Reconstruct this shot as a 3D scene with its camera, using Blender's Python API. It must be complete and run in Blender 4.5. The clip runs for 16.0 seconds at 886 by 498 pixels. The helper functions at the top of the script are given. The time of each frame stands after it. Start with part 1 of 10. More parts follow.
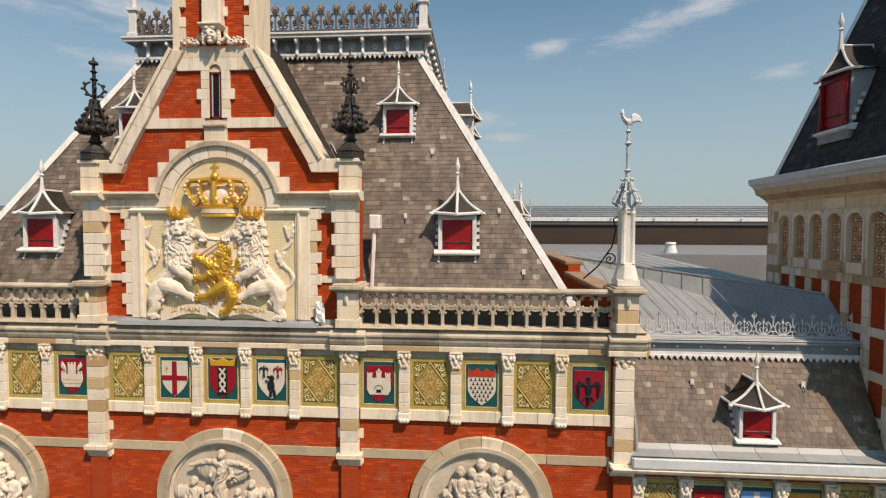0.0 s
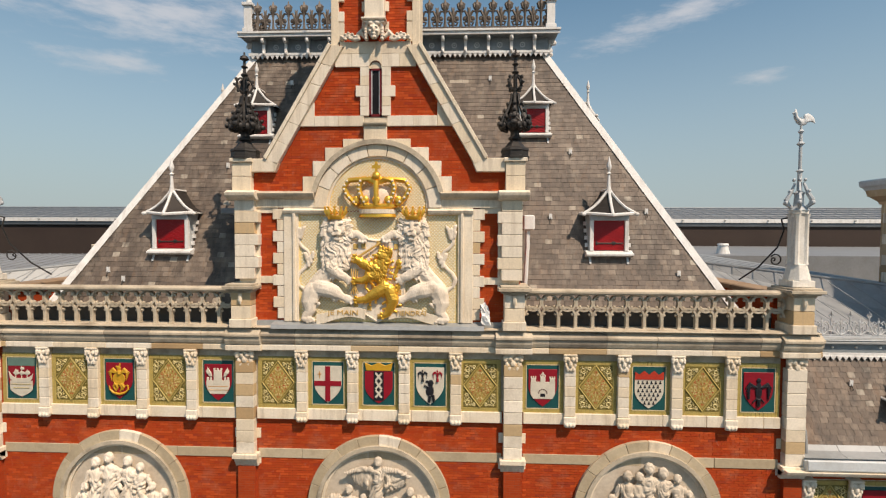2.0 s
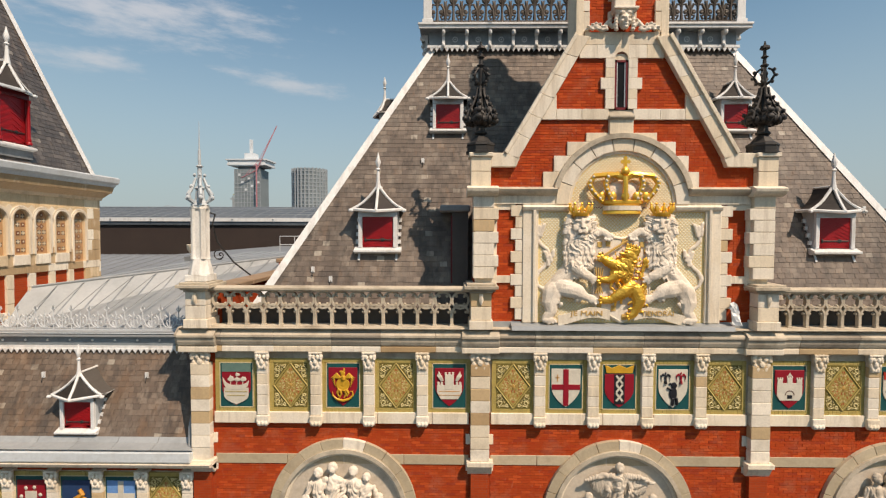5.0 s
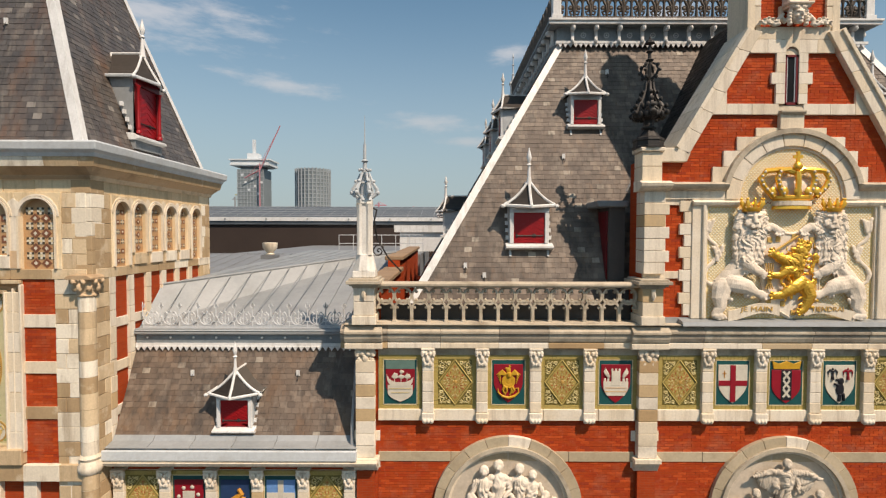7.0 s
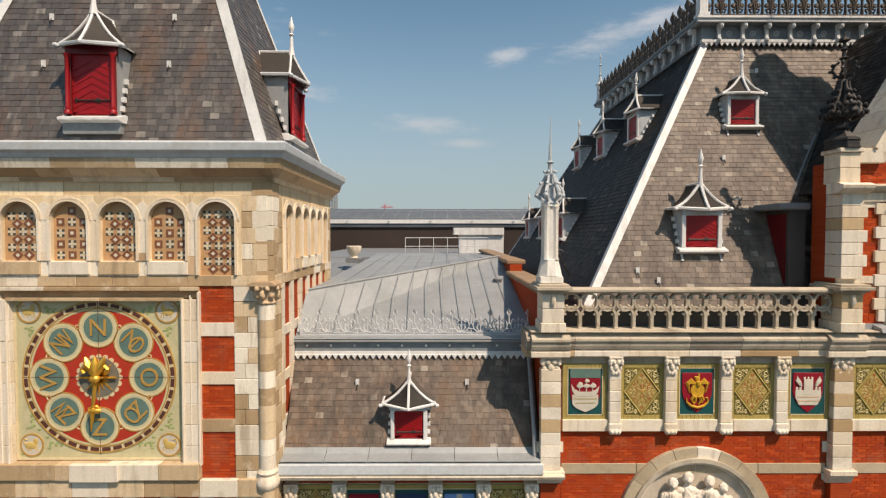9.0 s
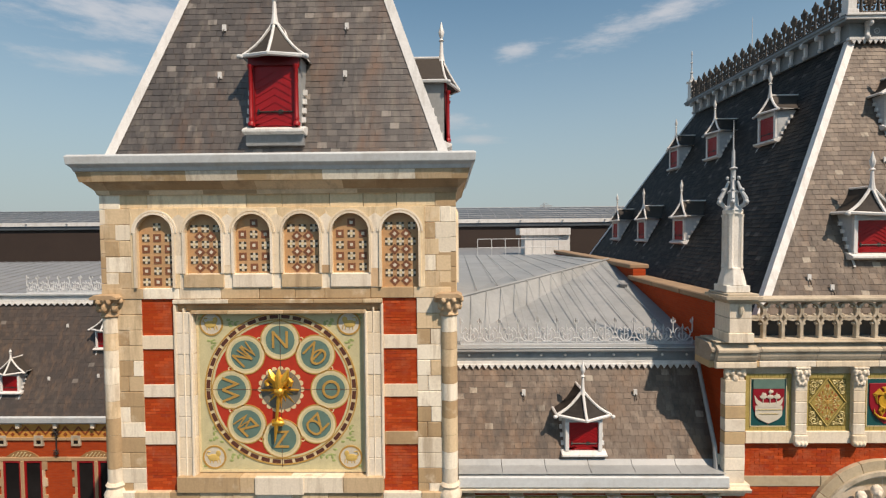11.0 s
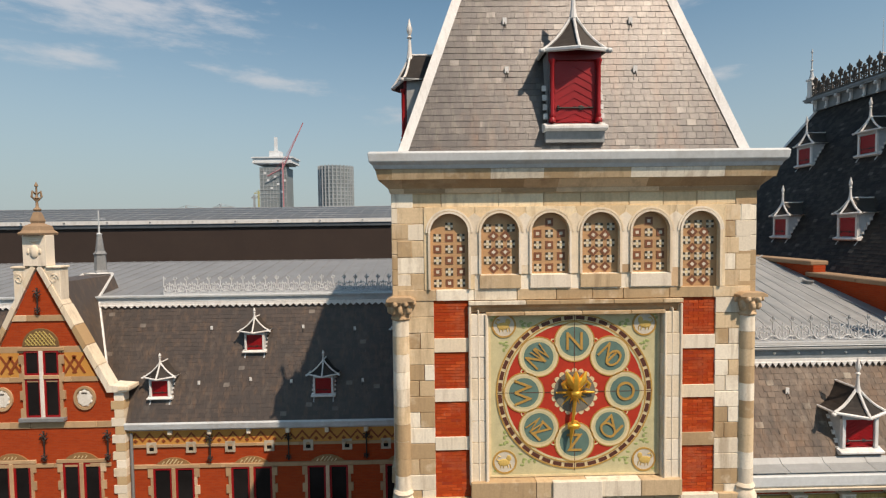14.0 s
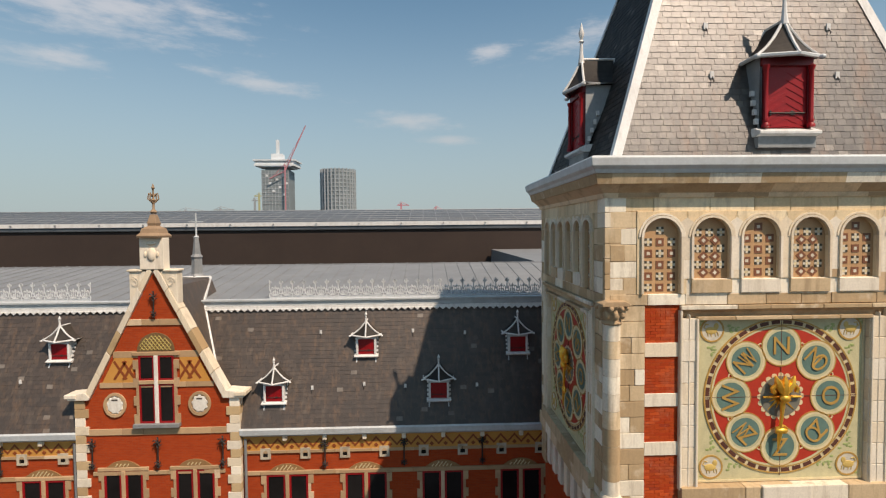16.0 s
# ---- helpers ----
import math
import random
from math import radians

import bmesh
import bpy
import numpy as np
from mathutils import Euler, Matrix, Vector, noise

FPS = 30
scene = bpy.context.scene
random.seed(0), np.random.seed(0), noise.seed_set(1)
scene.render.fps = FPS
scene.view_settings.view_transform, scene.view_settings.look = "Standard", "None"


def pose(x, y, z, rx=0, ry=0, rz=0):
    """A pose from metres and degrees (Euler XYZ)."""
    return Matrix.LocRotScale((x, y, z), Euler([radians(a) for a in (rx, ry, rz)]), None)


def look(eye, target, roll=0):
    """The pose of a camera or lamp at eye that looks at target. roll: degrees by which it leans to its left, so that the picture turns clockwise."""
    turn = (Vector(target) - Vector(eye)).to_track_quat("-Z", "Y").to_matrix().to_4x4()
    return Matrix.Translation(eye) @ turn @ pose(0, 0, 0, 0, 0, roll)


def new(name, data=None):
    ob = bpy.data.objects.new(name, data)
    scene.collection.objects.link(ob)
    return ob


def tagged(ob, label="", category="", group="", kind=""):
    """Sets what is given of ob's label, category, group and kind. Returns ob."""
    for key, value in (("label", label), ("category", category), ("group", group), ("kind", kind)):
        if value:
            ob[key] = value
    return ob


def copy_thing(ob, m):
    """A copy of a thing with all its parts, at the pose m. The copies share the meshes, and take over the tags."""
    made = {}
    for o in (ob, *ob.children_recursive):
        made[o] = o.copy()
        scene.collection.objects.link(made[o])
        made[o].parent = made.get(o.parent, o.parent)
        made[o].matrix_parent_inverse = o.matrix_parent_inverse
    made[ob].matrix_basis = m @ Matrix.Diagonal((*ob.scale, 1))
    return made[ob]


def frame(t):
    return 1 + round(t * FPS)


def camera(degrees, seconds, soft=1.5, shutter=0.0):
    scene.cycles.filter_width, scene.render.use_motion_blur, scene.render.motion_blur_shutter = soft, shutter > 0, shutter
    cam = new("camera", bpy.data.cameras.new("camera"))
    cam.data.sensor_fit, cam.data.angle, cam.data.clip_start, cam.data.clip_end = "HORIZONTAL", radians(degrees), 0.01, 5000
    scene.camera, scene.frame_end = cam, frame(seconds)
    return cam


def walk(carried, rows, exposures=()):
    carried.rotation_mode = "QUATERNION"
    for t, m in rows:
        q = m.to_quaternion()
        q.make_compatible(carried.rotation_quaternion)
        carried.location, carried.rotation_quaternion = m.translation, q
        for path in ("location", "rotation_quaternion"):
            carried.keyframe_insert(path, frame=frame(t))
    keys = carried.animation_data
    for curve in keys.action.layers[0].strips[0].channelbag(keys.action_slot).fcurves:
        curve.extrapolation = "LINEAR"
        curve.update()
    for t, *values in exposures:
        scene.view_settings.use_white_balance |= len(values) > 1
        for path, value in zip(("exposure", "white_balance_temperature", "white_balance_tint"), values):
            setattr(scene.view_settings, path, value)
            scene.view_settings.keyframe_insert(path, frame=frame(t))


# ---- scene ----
cam = camera(83.5, 16.0, soft=1.25)
PATH = [
    (0, (6.811, -12.587, 22.461), (6.669, -10.594, 22.381), 0.21),
    (0.5, (5.667, -12.610, 22.480), (5.542, -10.616, 22.398), 0.34),
    (1, (4.497, -12.592, 22.473), (4.386, -10.596, 22.391), 0.31),
    (1.5, (3.352, -12.576, 22.448), (3.256, -10.580, 22.371), 0.27),
    (2, (2.253, -12.590, 22.421), (2.167, -10.593, 22.348), 0.20),
    (2.5, (1.165, -12.619, 22.386), (1.098, -10.622, 22.320), 0.13),
    (3, (0.064, -12.605, 22.364), (0.018, -10.607, 22.296), 0.13),
    (3.5, (-1.032, -12.515, 22.348), (-1.068, -10.516, 22.283), 0.10),
    (4, (-2.110, -12.407, 22.351), (-2.138, -10.409, 22.281), 0.13),
    (6.5, (-7.336, -12.211, 22.196), (-7.349, -10.212, 22.130), 0.19),
    (7, (-8.449, -12.200, 22.174), (-8.449, -10.201, 22.108), 0.15),
    (7.5, (-9.599, -12.202, 22.176), (-9.603, -10.203, 22.114), 0.20),
    (8, (-10.770, -12.127, 22.179), (-10.765, -10.128, 22.120), 0.13),
    (8.5, (-11.892, -11.932, 22.203), (-11.884, -9.933, 22.140), 0.15),
    (9, (-12.965, -11.745, 22.221), (-12.954, -9.745, 22.162), 0.05),
    (11.5, (-17.913, -11.573, 22.590), (-17.951, -9.574, 22.514), -0.52),
    (12, (-19.010, -11.549, 22.613), (-19.041, -9.550, 22.534), -0.58),
    (12.5, (-20.144, -11.497, 22.621), (-20.166, -9.499, 22.540), -0.66),
    (13, (-21.361, -11.438, 22.632), (-21.364, -9.439, 22.546), -0.71),
    (13.5, (-22.653, -11.394, 22.651), (-22.633, -9.396, 22.562), -0.86),
    (14, (-23.924, -11.332, 22.653), (-23.888, -9.335, 22.567), -0.71),
    (14.5, (-25.190, -11.255, 22.647), (-25.148, -9.257, 22.566), -0.69),
    (15, (-26.413, -11.199, 22.656), (-26.360, -9.201, 22.578), -0.64),
    (15.5, (-27.593, -11.147, 22.675), (-27.532, -9.149, 22.600), -0.55),
    (16, (-28.756, -11.143, 22.711), (-28.686, -9.146, 22.639), -0.52),
]
walk(cam, [(t, look(eye, target, roll)) for t, eye, target, roll in PATH], [(0, 0.0, 7000, 16), (16, 0.0, 7000, 16)])

# ---- light ----
TAU = 2 * math.pi
SUN_FROM = Vector((1.77, -1.93, 3.50)).normalized()
world = bpy.data.worlds.new("sky")
scene.world = world
world.use_nodes = True


def make_sky():
    nt = world.node_tree
    nt.nodes.clear()
    out = nt.nodes.new("ShaderNodeOutputWorld")
    bg = nt.nodes.new("ShaderNodeBackground")
    sky = nt.nodes.new("ShaderNodeTexSky")
    sky.sky_type = "NISHITA"
    sky.sun_disc = False
    sky.sun_elevation = math.asin(SUN_FROM.z)
    sky.sun_rotation = math.atan2(SUN_FROM.x, SUN_FROM.y)
    sky.air_density, sky.dust_density, sky.ozone_density = 1.0, 0.8, 1.2
    bg.inputs["Strength"].default_value = SKY
    coord = nt.nodes.new("ShaderNodeTexCoord")
    total = None
    # thin cloud streaks: direction (azimuth, height), half sizes, slant
    for az, hi, wa, wh, slant in CLOUDS:
        sep = nt.nodes.new("ShaderNodeMapping")
        d = Vector((math.sin(radians(az)) * math.cos(radians(hi)), math.cos(radians(az)) * math.cos(radians(hi)), math.sin(radians(hi))))
        basis = d.to_track_quat("Y", "Z").to_matrix() @ Matrix.Rotation(radians(slant), 3, "Y")
        sep.vector_type = "TEXTURE"
        sep.inputs["Location"].default_value = d
        sep.inputs["Rotation"].default_value = basis.to_euler()
        sep.inputs["Scale"].default_value = (math.tan(radians(wa)), 3.0, math.tan(radians(wh)))
        nt.links.new(coord.outputs["Generated"], sep.inputs["Vector"])
        ln = nt.nodes.new("ShaderNodeVectorMath")
        ln.operation = "LENGTH"
        nt.links.new(sep.outputs[0], ln.inputs[0])
        noise_n = nt.nodes.new("ShaderNodeTexNoise")
        noise_n.inputs["Scale"].default_value = 14
        noise_n.inputs["Detail"].default_value = 7
        noise_n.inputs["Roughness"].default_value = 0.62
        stretch = nt.nodes.new("ShaderNodeMapping")
        stretch.inputs["Scale"].default_value = (1, 1, 4)
        nt.links.new(coord.outputs["Generated"], stretch.inputs["Vector"])
        nt.links.new(stretch.outputs[0], noise_n.inputs["Vector"])
        ad = nt.nodes.new("ShaderNodeMath")
        ad.operation = "MULTIPLY_ADD"
        ad.inputs[1].default_value = -2.6
        ad.inputs[2].default_value = 1.3
        nt.links.new(noise_n.outputs["Fac"], ad.inputs[0])
        sm = nt.nodes.new("ShaderNodeMath")
        sm.operation = "ADD"
        nt.links.new(ln.outputs["Value"], sm.inputs[0])
        nt.links.new(ad.outputs[0], sm.inputs[1])
        rng = nt.nodes.new("ShaderNodeMapRange")
        rng.interpolation_type = "SMOOTHSTEP"
        rng.inputs["From Min"].default_value = 1.15
        rng.inputs["From Max"].default_value = -0.25
        nt.links.new(sm.outputs[0], rng.inputs["Value"])
        if total is None:
            total = rng.outputs[0]
        else:
            mx = nt.nodes.new("ShaderNodeMath")
            mx.operation = "MAXIMUM"
            nt.links.new(total, mx.inputs[0])
            nt.links.new(rng.outputs[0], mx.inputs[1])
            total = mx.outputs[0]
    half = nt.nodes.new("ShaderNodeMath")
    half.operation = "MULTIPLY"
    half.inputs[1].default_value = 0.6
    nt.links.new(total, half.inputs[0])
    mix = nt.nodes.new("ShaderNodeMix")
    mix.data_type = "RGBA"
    mix.inputs[7].default_value = CLOUD_TINT
    nt.links.new(half.outputs[0], mix.inputs[0])
    tint = nt.nodes.new("ShaderNodeMix")
    tint.data_type, tint.blend_type = "RGBA", "MULTIPLY"
    tint.inputs[0].default_value = 1.0
    tint.inputs[7].default_value = (0.90, 1.19, 1.12, 1)
    nt.links.new(sky.outputs[0], tint.inputs[6])
    nt.links.new(tint.outputs[2], mix.inputs[6])
    # haze that thickens towards the horizon, all round
    sp = nt.nodes.new("ShaderNodeSeparateXYZ")
    nt.links.new(coord.outputs["Generated"], sp.inputs[0])
    hz = nt.nodes.new("ShaderNodeMapRange")
    hz.interpolation_type = "SMOOTHSTEP"
    hz.inputs["From Min"].default_value, hz.inputs["From Max"].default_value = 0.48, -0.02
    hz.inputs["To Max"].default_value = 0.9
    nt.links.new(sp.outputs["Z"], hz.inputs["Value"])
    haze = nt.nodes.new("ShaderNodeMix")
    haze.data_type = "RGBA"
    haze.inputs[7].default_value = HAZE_TINT
    nt.links.new(hz.outputs[0], haze.inputs[0])
    nt.links.new(mix.outputs[2], haze.inputs[6])
    nt.links.new(haze.outputs[2], bg.inputs["Color"])
    nt.links.new(bg.outputs[0], out.inputs[0])


SKY = 0.11
CLOUD_TINT = (6.9, 7.0, 7.2, 1)
HAZE_TINT = (3.34, 4.14, 4.58, 1)
CLOUDS = [
    (-31, 20.5, 13, 3.2, -4), (-36, 15.5, 6, 1.1, 0), (23, 21.5, 11, 1.5, -14), (30, 14.6, 2.8, 0.8, 2),
    (-17, 15.6, 6.5, 1.0, 6), (-1.5, 12.3, 5.5, 1.1, 2), (3.0, 10.3, 3.5, 0.6, 2), (8, 19.5, 3, 1.0, -10), (-40, 24, 8, 2.0, 8),
]
make_sky()
sun_data = bpy.data.lights.new("sun", "SUN")
sun_data.energy, sun_data.angle, sun_data.color = 5.0, radians(0.53), (1.0, 0.855, 0.695)
sun = new("sun", sun_data)
sun.matrix_world = look(SUN_FROM * 200, (0, 0, 0))

# ---- materials ----


def node(nt, kind, **values):
    n = nt.nodes.new(kind)
    for k, v in values.items():
        n.inputs[k.replace("_", " ")].default_value = v
    return n


def math_node(nt, op, a, b=None):
    n = nt.nodes.new("ShaderNodeMath")
    n.operation = op
    for i, v in enumerate((a, b)):
        if v is None:
            continue
        if isinstance(v, (int, float)):
            n.inputs[i].default_value = v
        else:
            nt.links.new(v, n.inputs[i])
    return n.outputs[0]


def mix_node(nt, fac, a, b, mode="MIX"):
    n = nt.nodes.new("ShaderNodeMix")
    n.data_type, n.blend_type = "RGBA", mode
    for i, v in ((0, fac), (6, a), (7, b)):
        if isinstance(v, (int, float)):
            n.inputs[i].default_value = v
        elif isinstance(v, tuple):
            n.inputs[i].default_value = (*v, 1)
        else:
            nt.links.new(v, n.inputs[i])
    return n.outputs[2]


def ramp_node(nt, fac, stops, constant=False):
    n = nt.nodes.new("ShaderNodeValToRGB")
    cr = n.color_ramp
    if constant:
        cr.interpolation = "CONSTANT"
    while len(cr.elements) < len(stops):
        cr.elements.new(0.5)
    for e, (p, c) in zip(cr.elements, stops):
        e.position, e.color = p, (*c, 1)
    nt.links.new(fac, n.inputs[0])
    return n.outputs[0]


def noise_tex(nt, vec, scale, detail=5, rough=0.6):
    n = node(nt, "ShaderNodeTexNoise", Scale=scale, Detail=detail, Roughness=rough)
    nt.links.new(vec, n.inputs["Vector"])
    return n.outputs["Fac"]


def surface(name, stops, rough=0.75, metal=0.0, scale=1.2, fine=30.0, bump=0.15, jitter=0.0, pick=False, grime=None, grime_amount=0.0,
            streak=False, spec=0.4, brick=None, stains=()):
    """A worn surface. stops: colours mixed by broad patches, or one for each piece (pick). brick: the wall's axis.
    stains: further washes of (colour, amount, stretch, from, to)."""
    m = bpy.data.materials.new(name)
    m.use_nodes = True
    nt = m.node_tree
    bsdf = nt.nodes["Principled BSDF"]
    geo = nt.nodes.new("ShaderNodeNewGeometry")
    pos = geo.outputs["Position"]
    info = nt.nodes.new("ShaderNodeObjectInfo")
    rnd = math_node(nt, "FRACT", math_node(nt, "ADD", info.outputs["Random"], geo.outputs["Random Per Island"]))
    broad, grain = noise_tex(nt, pos, scale), noise_tex(nt, pos, fine, 6, 0.7)
    if brick:
        sep = nt.nodes.new("ShaderNodeSeparateXYZ")
        nt.links.new(pos, sep.inputs[0])
        com = nt.nodes.new("ShaderNodeCombineXYZ")
        nt.links.new(sep.outputs["Y" if brick == "x" else "X"], com.inputs[0])
        nt.links.new(sep.outputs["Z"], com.inputs[1])
        bt = node(nt, "ShaderNodeTexBrick", Scale=1.0, Mortar_Size=0.0045, Mortar_Smooth=0.3, Brick_Width=0.215, Row_Height=0.0625, Bias=-0.1)
        bt.inputs["Color1"].default_value = (*stops[0][1], 1)
        bt.inputs["Color2"].default_value = (*stops[1][1], 1)
        bt.inputs["Mortar"].default_value = (*stops[2][1], 1)
        nt.links.new(com.outputs[0], bt.inputs["Vector"])
        col = mix_node(nt, math_node(nt, "MULTIPLY", broad, 0.5), bt.outputs["Color"], tuple(0.72 * v for v in stops[1][1]))
    else:
        col = ramp_node(nt, rnd if pick else broad, stops, constant=pick)
    dark = ramp_node(nt, grain, [(0.25, (0.84, 0.84, 0.84)), (0.75, (1.08, 1.08, 1.08))])
    col = mix_node(nt, 1.0, col, dark, "MULTIPLY")
    if jitter:
        v = math_node(nt, "ADD", math_node(nt, "MULTIPLY", rnd, 2 * jitter), 1 - jitter)
        hsv = nt.nodes.new("ShaderNodeHueSaturation")
        nt.links.new(v, hsv.inputs["Value"])
        nt.links.new(col, hsv.inputs["Color"])
        col = hsv.outputs[0]
    if grime:
        vec = pos
        if streak:
            mp = nt.nodes.new("ShaderNodeMapping")
            mp.inputs["Scale"].default_value = (3.0, 3.0, 0.35)
            nt.links.new(pos, mp.inputs["Vector"])
            vec = mp.outputs[0]
        g = noise_tex(nt, vec, 1.7, 7, 0.65)
        fac = ramp_node(nt, g, [(0.5, (0, 0, 0)), (0.68, (1, 1, 1))])
        col = mix_node(nt, math_node(nt, "MULTIPLY", fac, grime_amount), col, grime)
    for k, (tint, amount, stretch, lo, hi) in enumerate(stains):
        mp = nt.nodes.new("ShaderNodeMapping")
        mp.inputs["Scale"].default_value = stretch
        mp.inputs["Location"].default_value = (7.3 * k + 2.1, 3.7 * k, 1.9 * k)
        nt.links.new(pos, mp.inputs["Vector"])
        wash = ramp_node(nt, noise_tex(nt, mp.outputs[0], 1.0, 6, 0.62), [(lo, (0, 0, 0)), (hi, (1, 1, 1))])
        wash = math_node(nt, "MULTIPLY", wash, math_node(nt, "ADD", math_node(nt, "MULTIPLY", rnd, 0.7), 0.45))
        col = mix_node(nt, math_node(nt, "MULTIPLY", wash, amount), col, tint)
    nt.links.new(col, bsdf.inputs["Base Color"])
    r = math_node(nt, "ADD", math_node(nt, "MULTIPLY", grain, 0.25), rough - 0.12)
    nt.links.new(r, bsdf.inputs["Roughness"])
    bsdf.inputs["Metallic"].default_value = metal
    bsdf.inputs["Specular IOR Level"].default_value = spec
    if bump:
        b = node(nt, "ShaderNodeBump", Strength=bump, Distance=0.02)
        if brick:
            hgt = math_node(nt, "SUBTRACT", math_node(nt, "MULTIPLY", grain, 0.3), bt.outputs["Fac"])
            nt.links.new(hgt, b.inputs["Height"])
        else:
            nt.links.new(grain, b.inputs["Height"])
        nt.links.new(b.outputs[0], bsdf.inputs["Normal"])
    return m


CREAM, CREAM2, TAN, TAN2 = (0.735, 0.625, 0.465), (0.82, 0.735, 0.60), (0.53, 0.38, 0.21), (0.43, 0.29, 0.15)
BRICK_A, BRICK_B, MORTAR = (0.47, 0.068, 0.015), (0.38, 0.050, 0.012), (0.30, 0.10, 0.05)
STONE = surface("limestone", [(0.3, CREAM), (0.7, CREAM2)], 0.85, scale=1.5, fine=22, bump=0.25, jitter=0.06, grime=(0.33, 0.25, 0.16), grime_amount=0.45, streak=True)
STONE_BLOCK = surface("limestone block", [(0.0, CREAM2), (0.42, CREAM), (0.62, TAN), (0.80, TAN2), (0.90, CREAM2)], 0.85, fine=22, bump=0.25, jitter=0.10, pick=True,
                      grime=(0.30, 0.22, 0.13), grime_amount=0.35)
STONE_PALE = surface("pale ashlar", [(0.0, CREAM2), (0.5, CREAM), (0.9, (0.66, 0.57, 0.44))], 0.85, fine=22, bump=0.25, jitter=0.06, pick=True, grime=(0.38, 0.30, 0.21), grime_amount=0.42, streak=True)
STONE_WHITE = surface("pale limestone block", [(0.0, CREAM2), (0.5, CREAM), (0.93, TAN)], 0.85, fine=22, bump=0.25, jitter=0.08, pick=True, grime=(0.38, 0.30, 0.21), grime_amount=0.42, streak=True)
STONE_TAN = surface("tan sandstone block", [(0.0, TAN), (0.45, TAN2), (0.62, (0.52, 0.40, 0.25)), (0.85, CREAM)], 0.85, fine=22, bump=0.25, jitter=0.10, pick=True,
                    grime=(0.24, 0.16, 0.09), grime_amount=0.4)
STONE_WARM = surface("warm sandstone block", [(0.0, (0.62, 0.465, 0.285)), (0.18, (0.80, 0.715, 0.57)), (0.34, (0.47, 0.335, 0.19)), (0.52, (0.68, 0.53, 0.34)), (0.68, (0.84, 0.77, 0.63)), (0.82, (0.42, 0.295, 0.165))], 0.85, fine=20, bump=0.3, jitter=0.09, pick=True,
                     grime=(0.27, 0.185, 0.105), grime_amount=0.55, streak=True, stains=[((0.30, 0.20, 0.11), 0.5, (1.4, 1.4, 0.8), 0.54, 0.70), ((0.80, 0.70, 0.54), 0.5, (2.4, 2.4, 2.0), 0.56, 0.70)])
STONE_ARCADE = surface("honey sandstone", [(0.0, (0.76, 0.61, 0.39)), (0.35, (0.69, 0.54, 0.335)), (0.6, (0.80, 0.67, 0.46)), (0.85, (0.72, 0.56, 0.35))], 0.85, fine=20, bump=0.3, jitter=0.07, pick=True,
                       grime=(0.36, 0.25, 0.14), grime_amount=0.5, streak=True, stains=[((0.50, 0.36, 0.20), 0.5, (1.6, 1.6, 1.2), 0.54, 0.70)])
STONE_BAND = surface("brown band stone", [(0.0, (0.46, 0.30, 0.165)), (0.4, (0.52, 0.345, 0.195)), (0.7, (0.42, 0.275, 0.15)), (0.93, (0.62, 0.47, 0.31))], 0.85, fine=20, bump=0.25, jitter=0.07, pick=True, grime=(0.26, 0.16, 0.09), grime_amount=0.4)
STONE_BROWN = surface("brown sandstone block", [(0.0, (0.50, 0.345, 0.20)), (0.3, (0.62, 0.44, 0.27)), (0.6, (0.43, 0.29, 0.165)), (0.85, (0.72, 0.56, 0.37))], 0.85, fine=20, bump=0.25, jitter=0.1, pick=True, grime=(0.22, 0.14, 0.08), grime_amount=0.55, stains=[((0.66, 0.53, 0.36), 0.5, (1.0, 1.0, 2.5), 0.52, 0.68)])
STONE_RING = surface("grey-buff ring stone", [(0.0, (0.47, 0.385, 0.26)), (0.5, (0.52, 0.43, 0.295)), (0.8, (0.44, 0.355, 0.235))], 0.85, fine=20, bump=0.2, jitter=0.05, pick=True, grime=(0.28, 0.21, 0.13), grime_amount=0.4)
STONE_OLD = surface("weathered stone", [(0.3, (0.47, 0.40, 0.30)), (0.7, (0.58, 0.50, 0.38))], 0.9, scale=1.5, fine=18, bump=0.35, grime=(0.20, 0.16, 0.11), grime_amount=0.6, stains=[((0.26, 0.22, 0.165), 0.6, (2.2, 2.2, 2.2), 0.50, 0.68), ((0.66, 0.60, 0.48), 0.4, (3.5, 3.5, 3.5), 0.56, 0.7)])
STONE_DARK = surface("blackened stone", [(0.3, (0.30, 0.25, 0.19)), (0.7, (0.42, 0.36, 0.28))], 0.9, scale=1.5, fine=18, bump=0.35, grime=(0.13, 0.105, 0.08), grime_amount=0.55, jitter=0.12)
CARVED = surface("carved stone", [(0.3, (0.76, 0.655, 0.52)), (0.7, (0.85, 0.755, 0.63))], 0.88, scale=2, fine=14, bump=0.25, grime=(0.42, 0.34, 0.25), grime_amount=0.5, stains=[((0.50, 0.41, 0.31), 0.45, (5, 5, 3), 0.52, 0.70)])
CARVED_TAN = surface("weathered carved stone", [(0.3, (0.54, 0.46, 0.36)), (0.7, (0.63, 0.55, 0.44))], 0.85, scale=2, fine=14, bump=0.25, grime=(0.34, 0.27, 0.19), grime_amount=0.55)
BRICK = surface("red brick", [(0, BRICK_A), (1, BRICK_B), (1, MORTAR)], 0.85, scale=0.8, fine=24, bump=0.35, brick="y", spec=0.15)
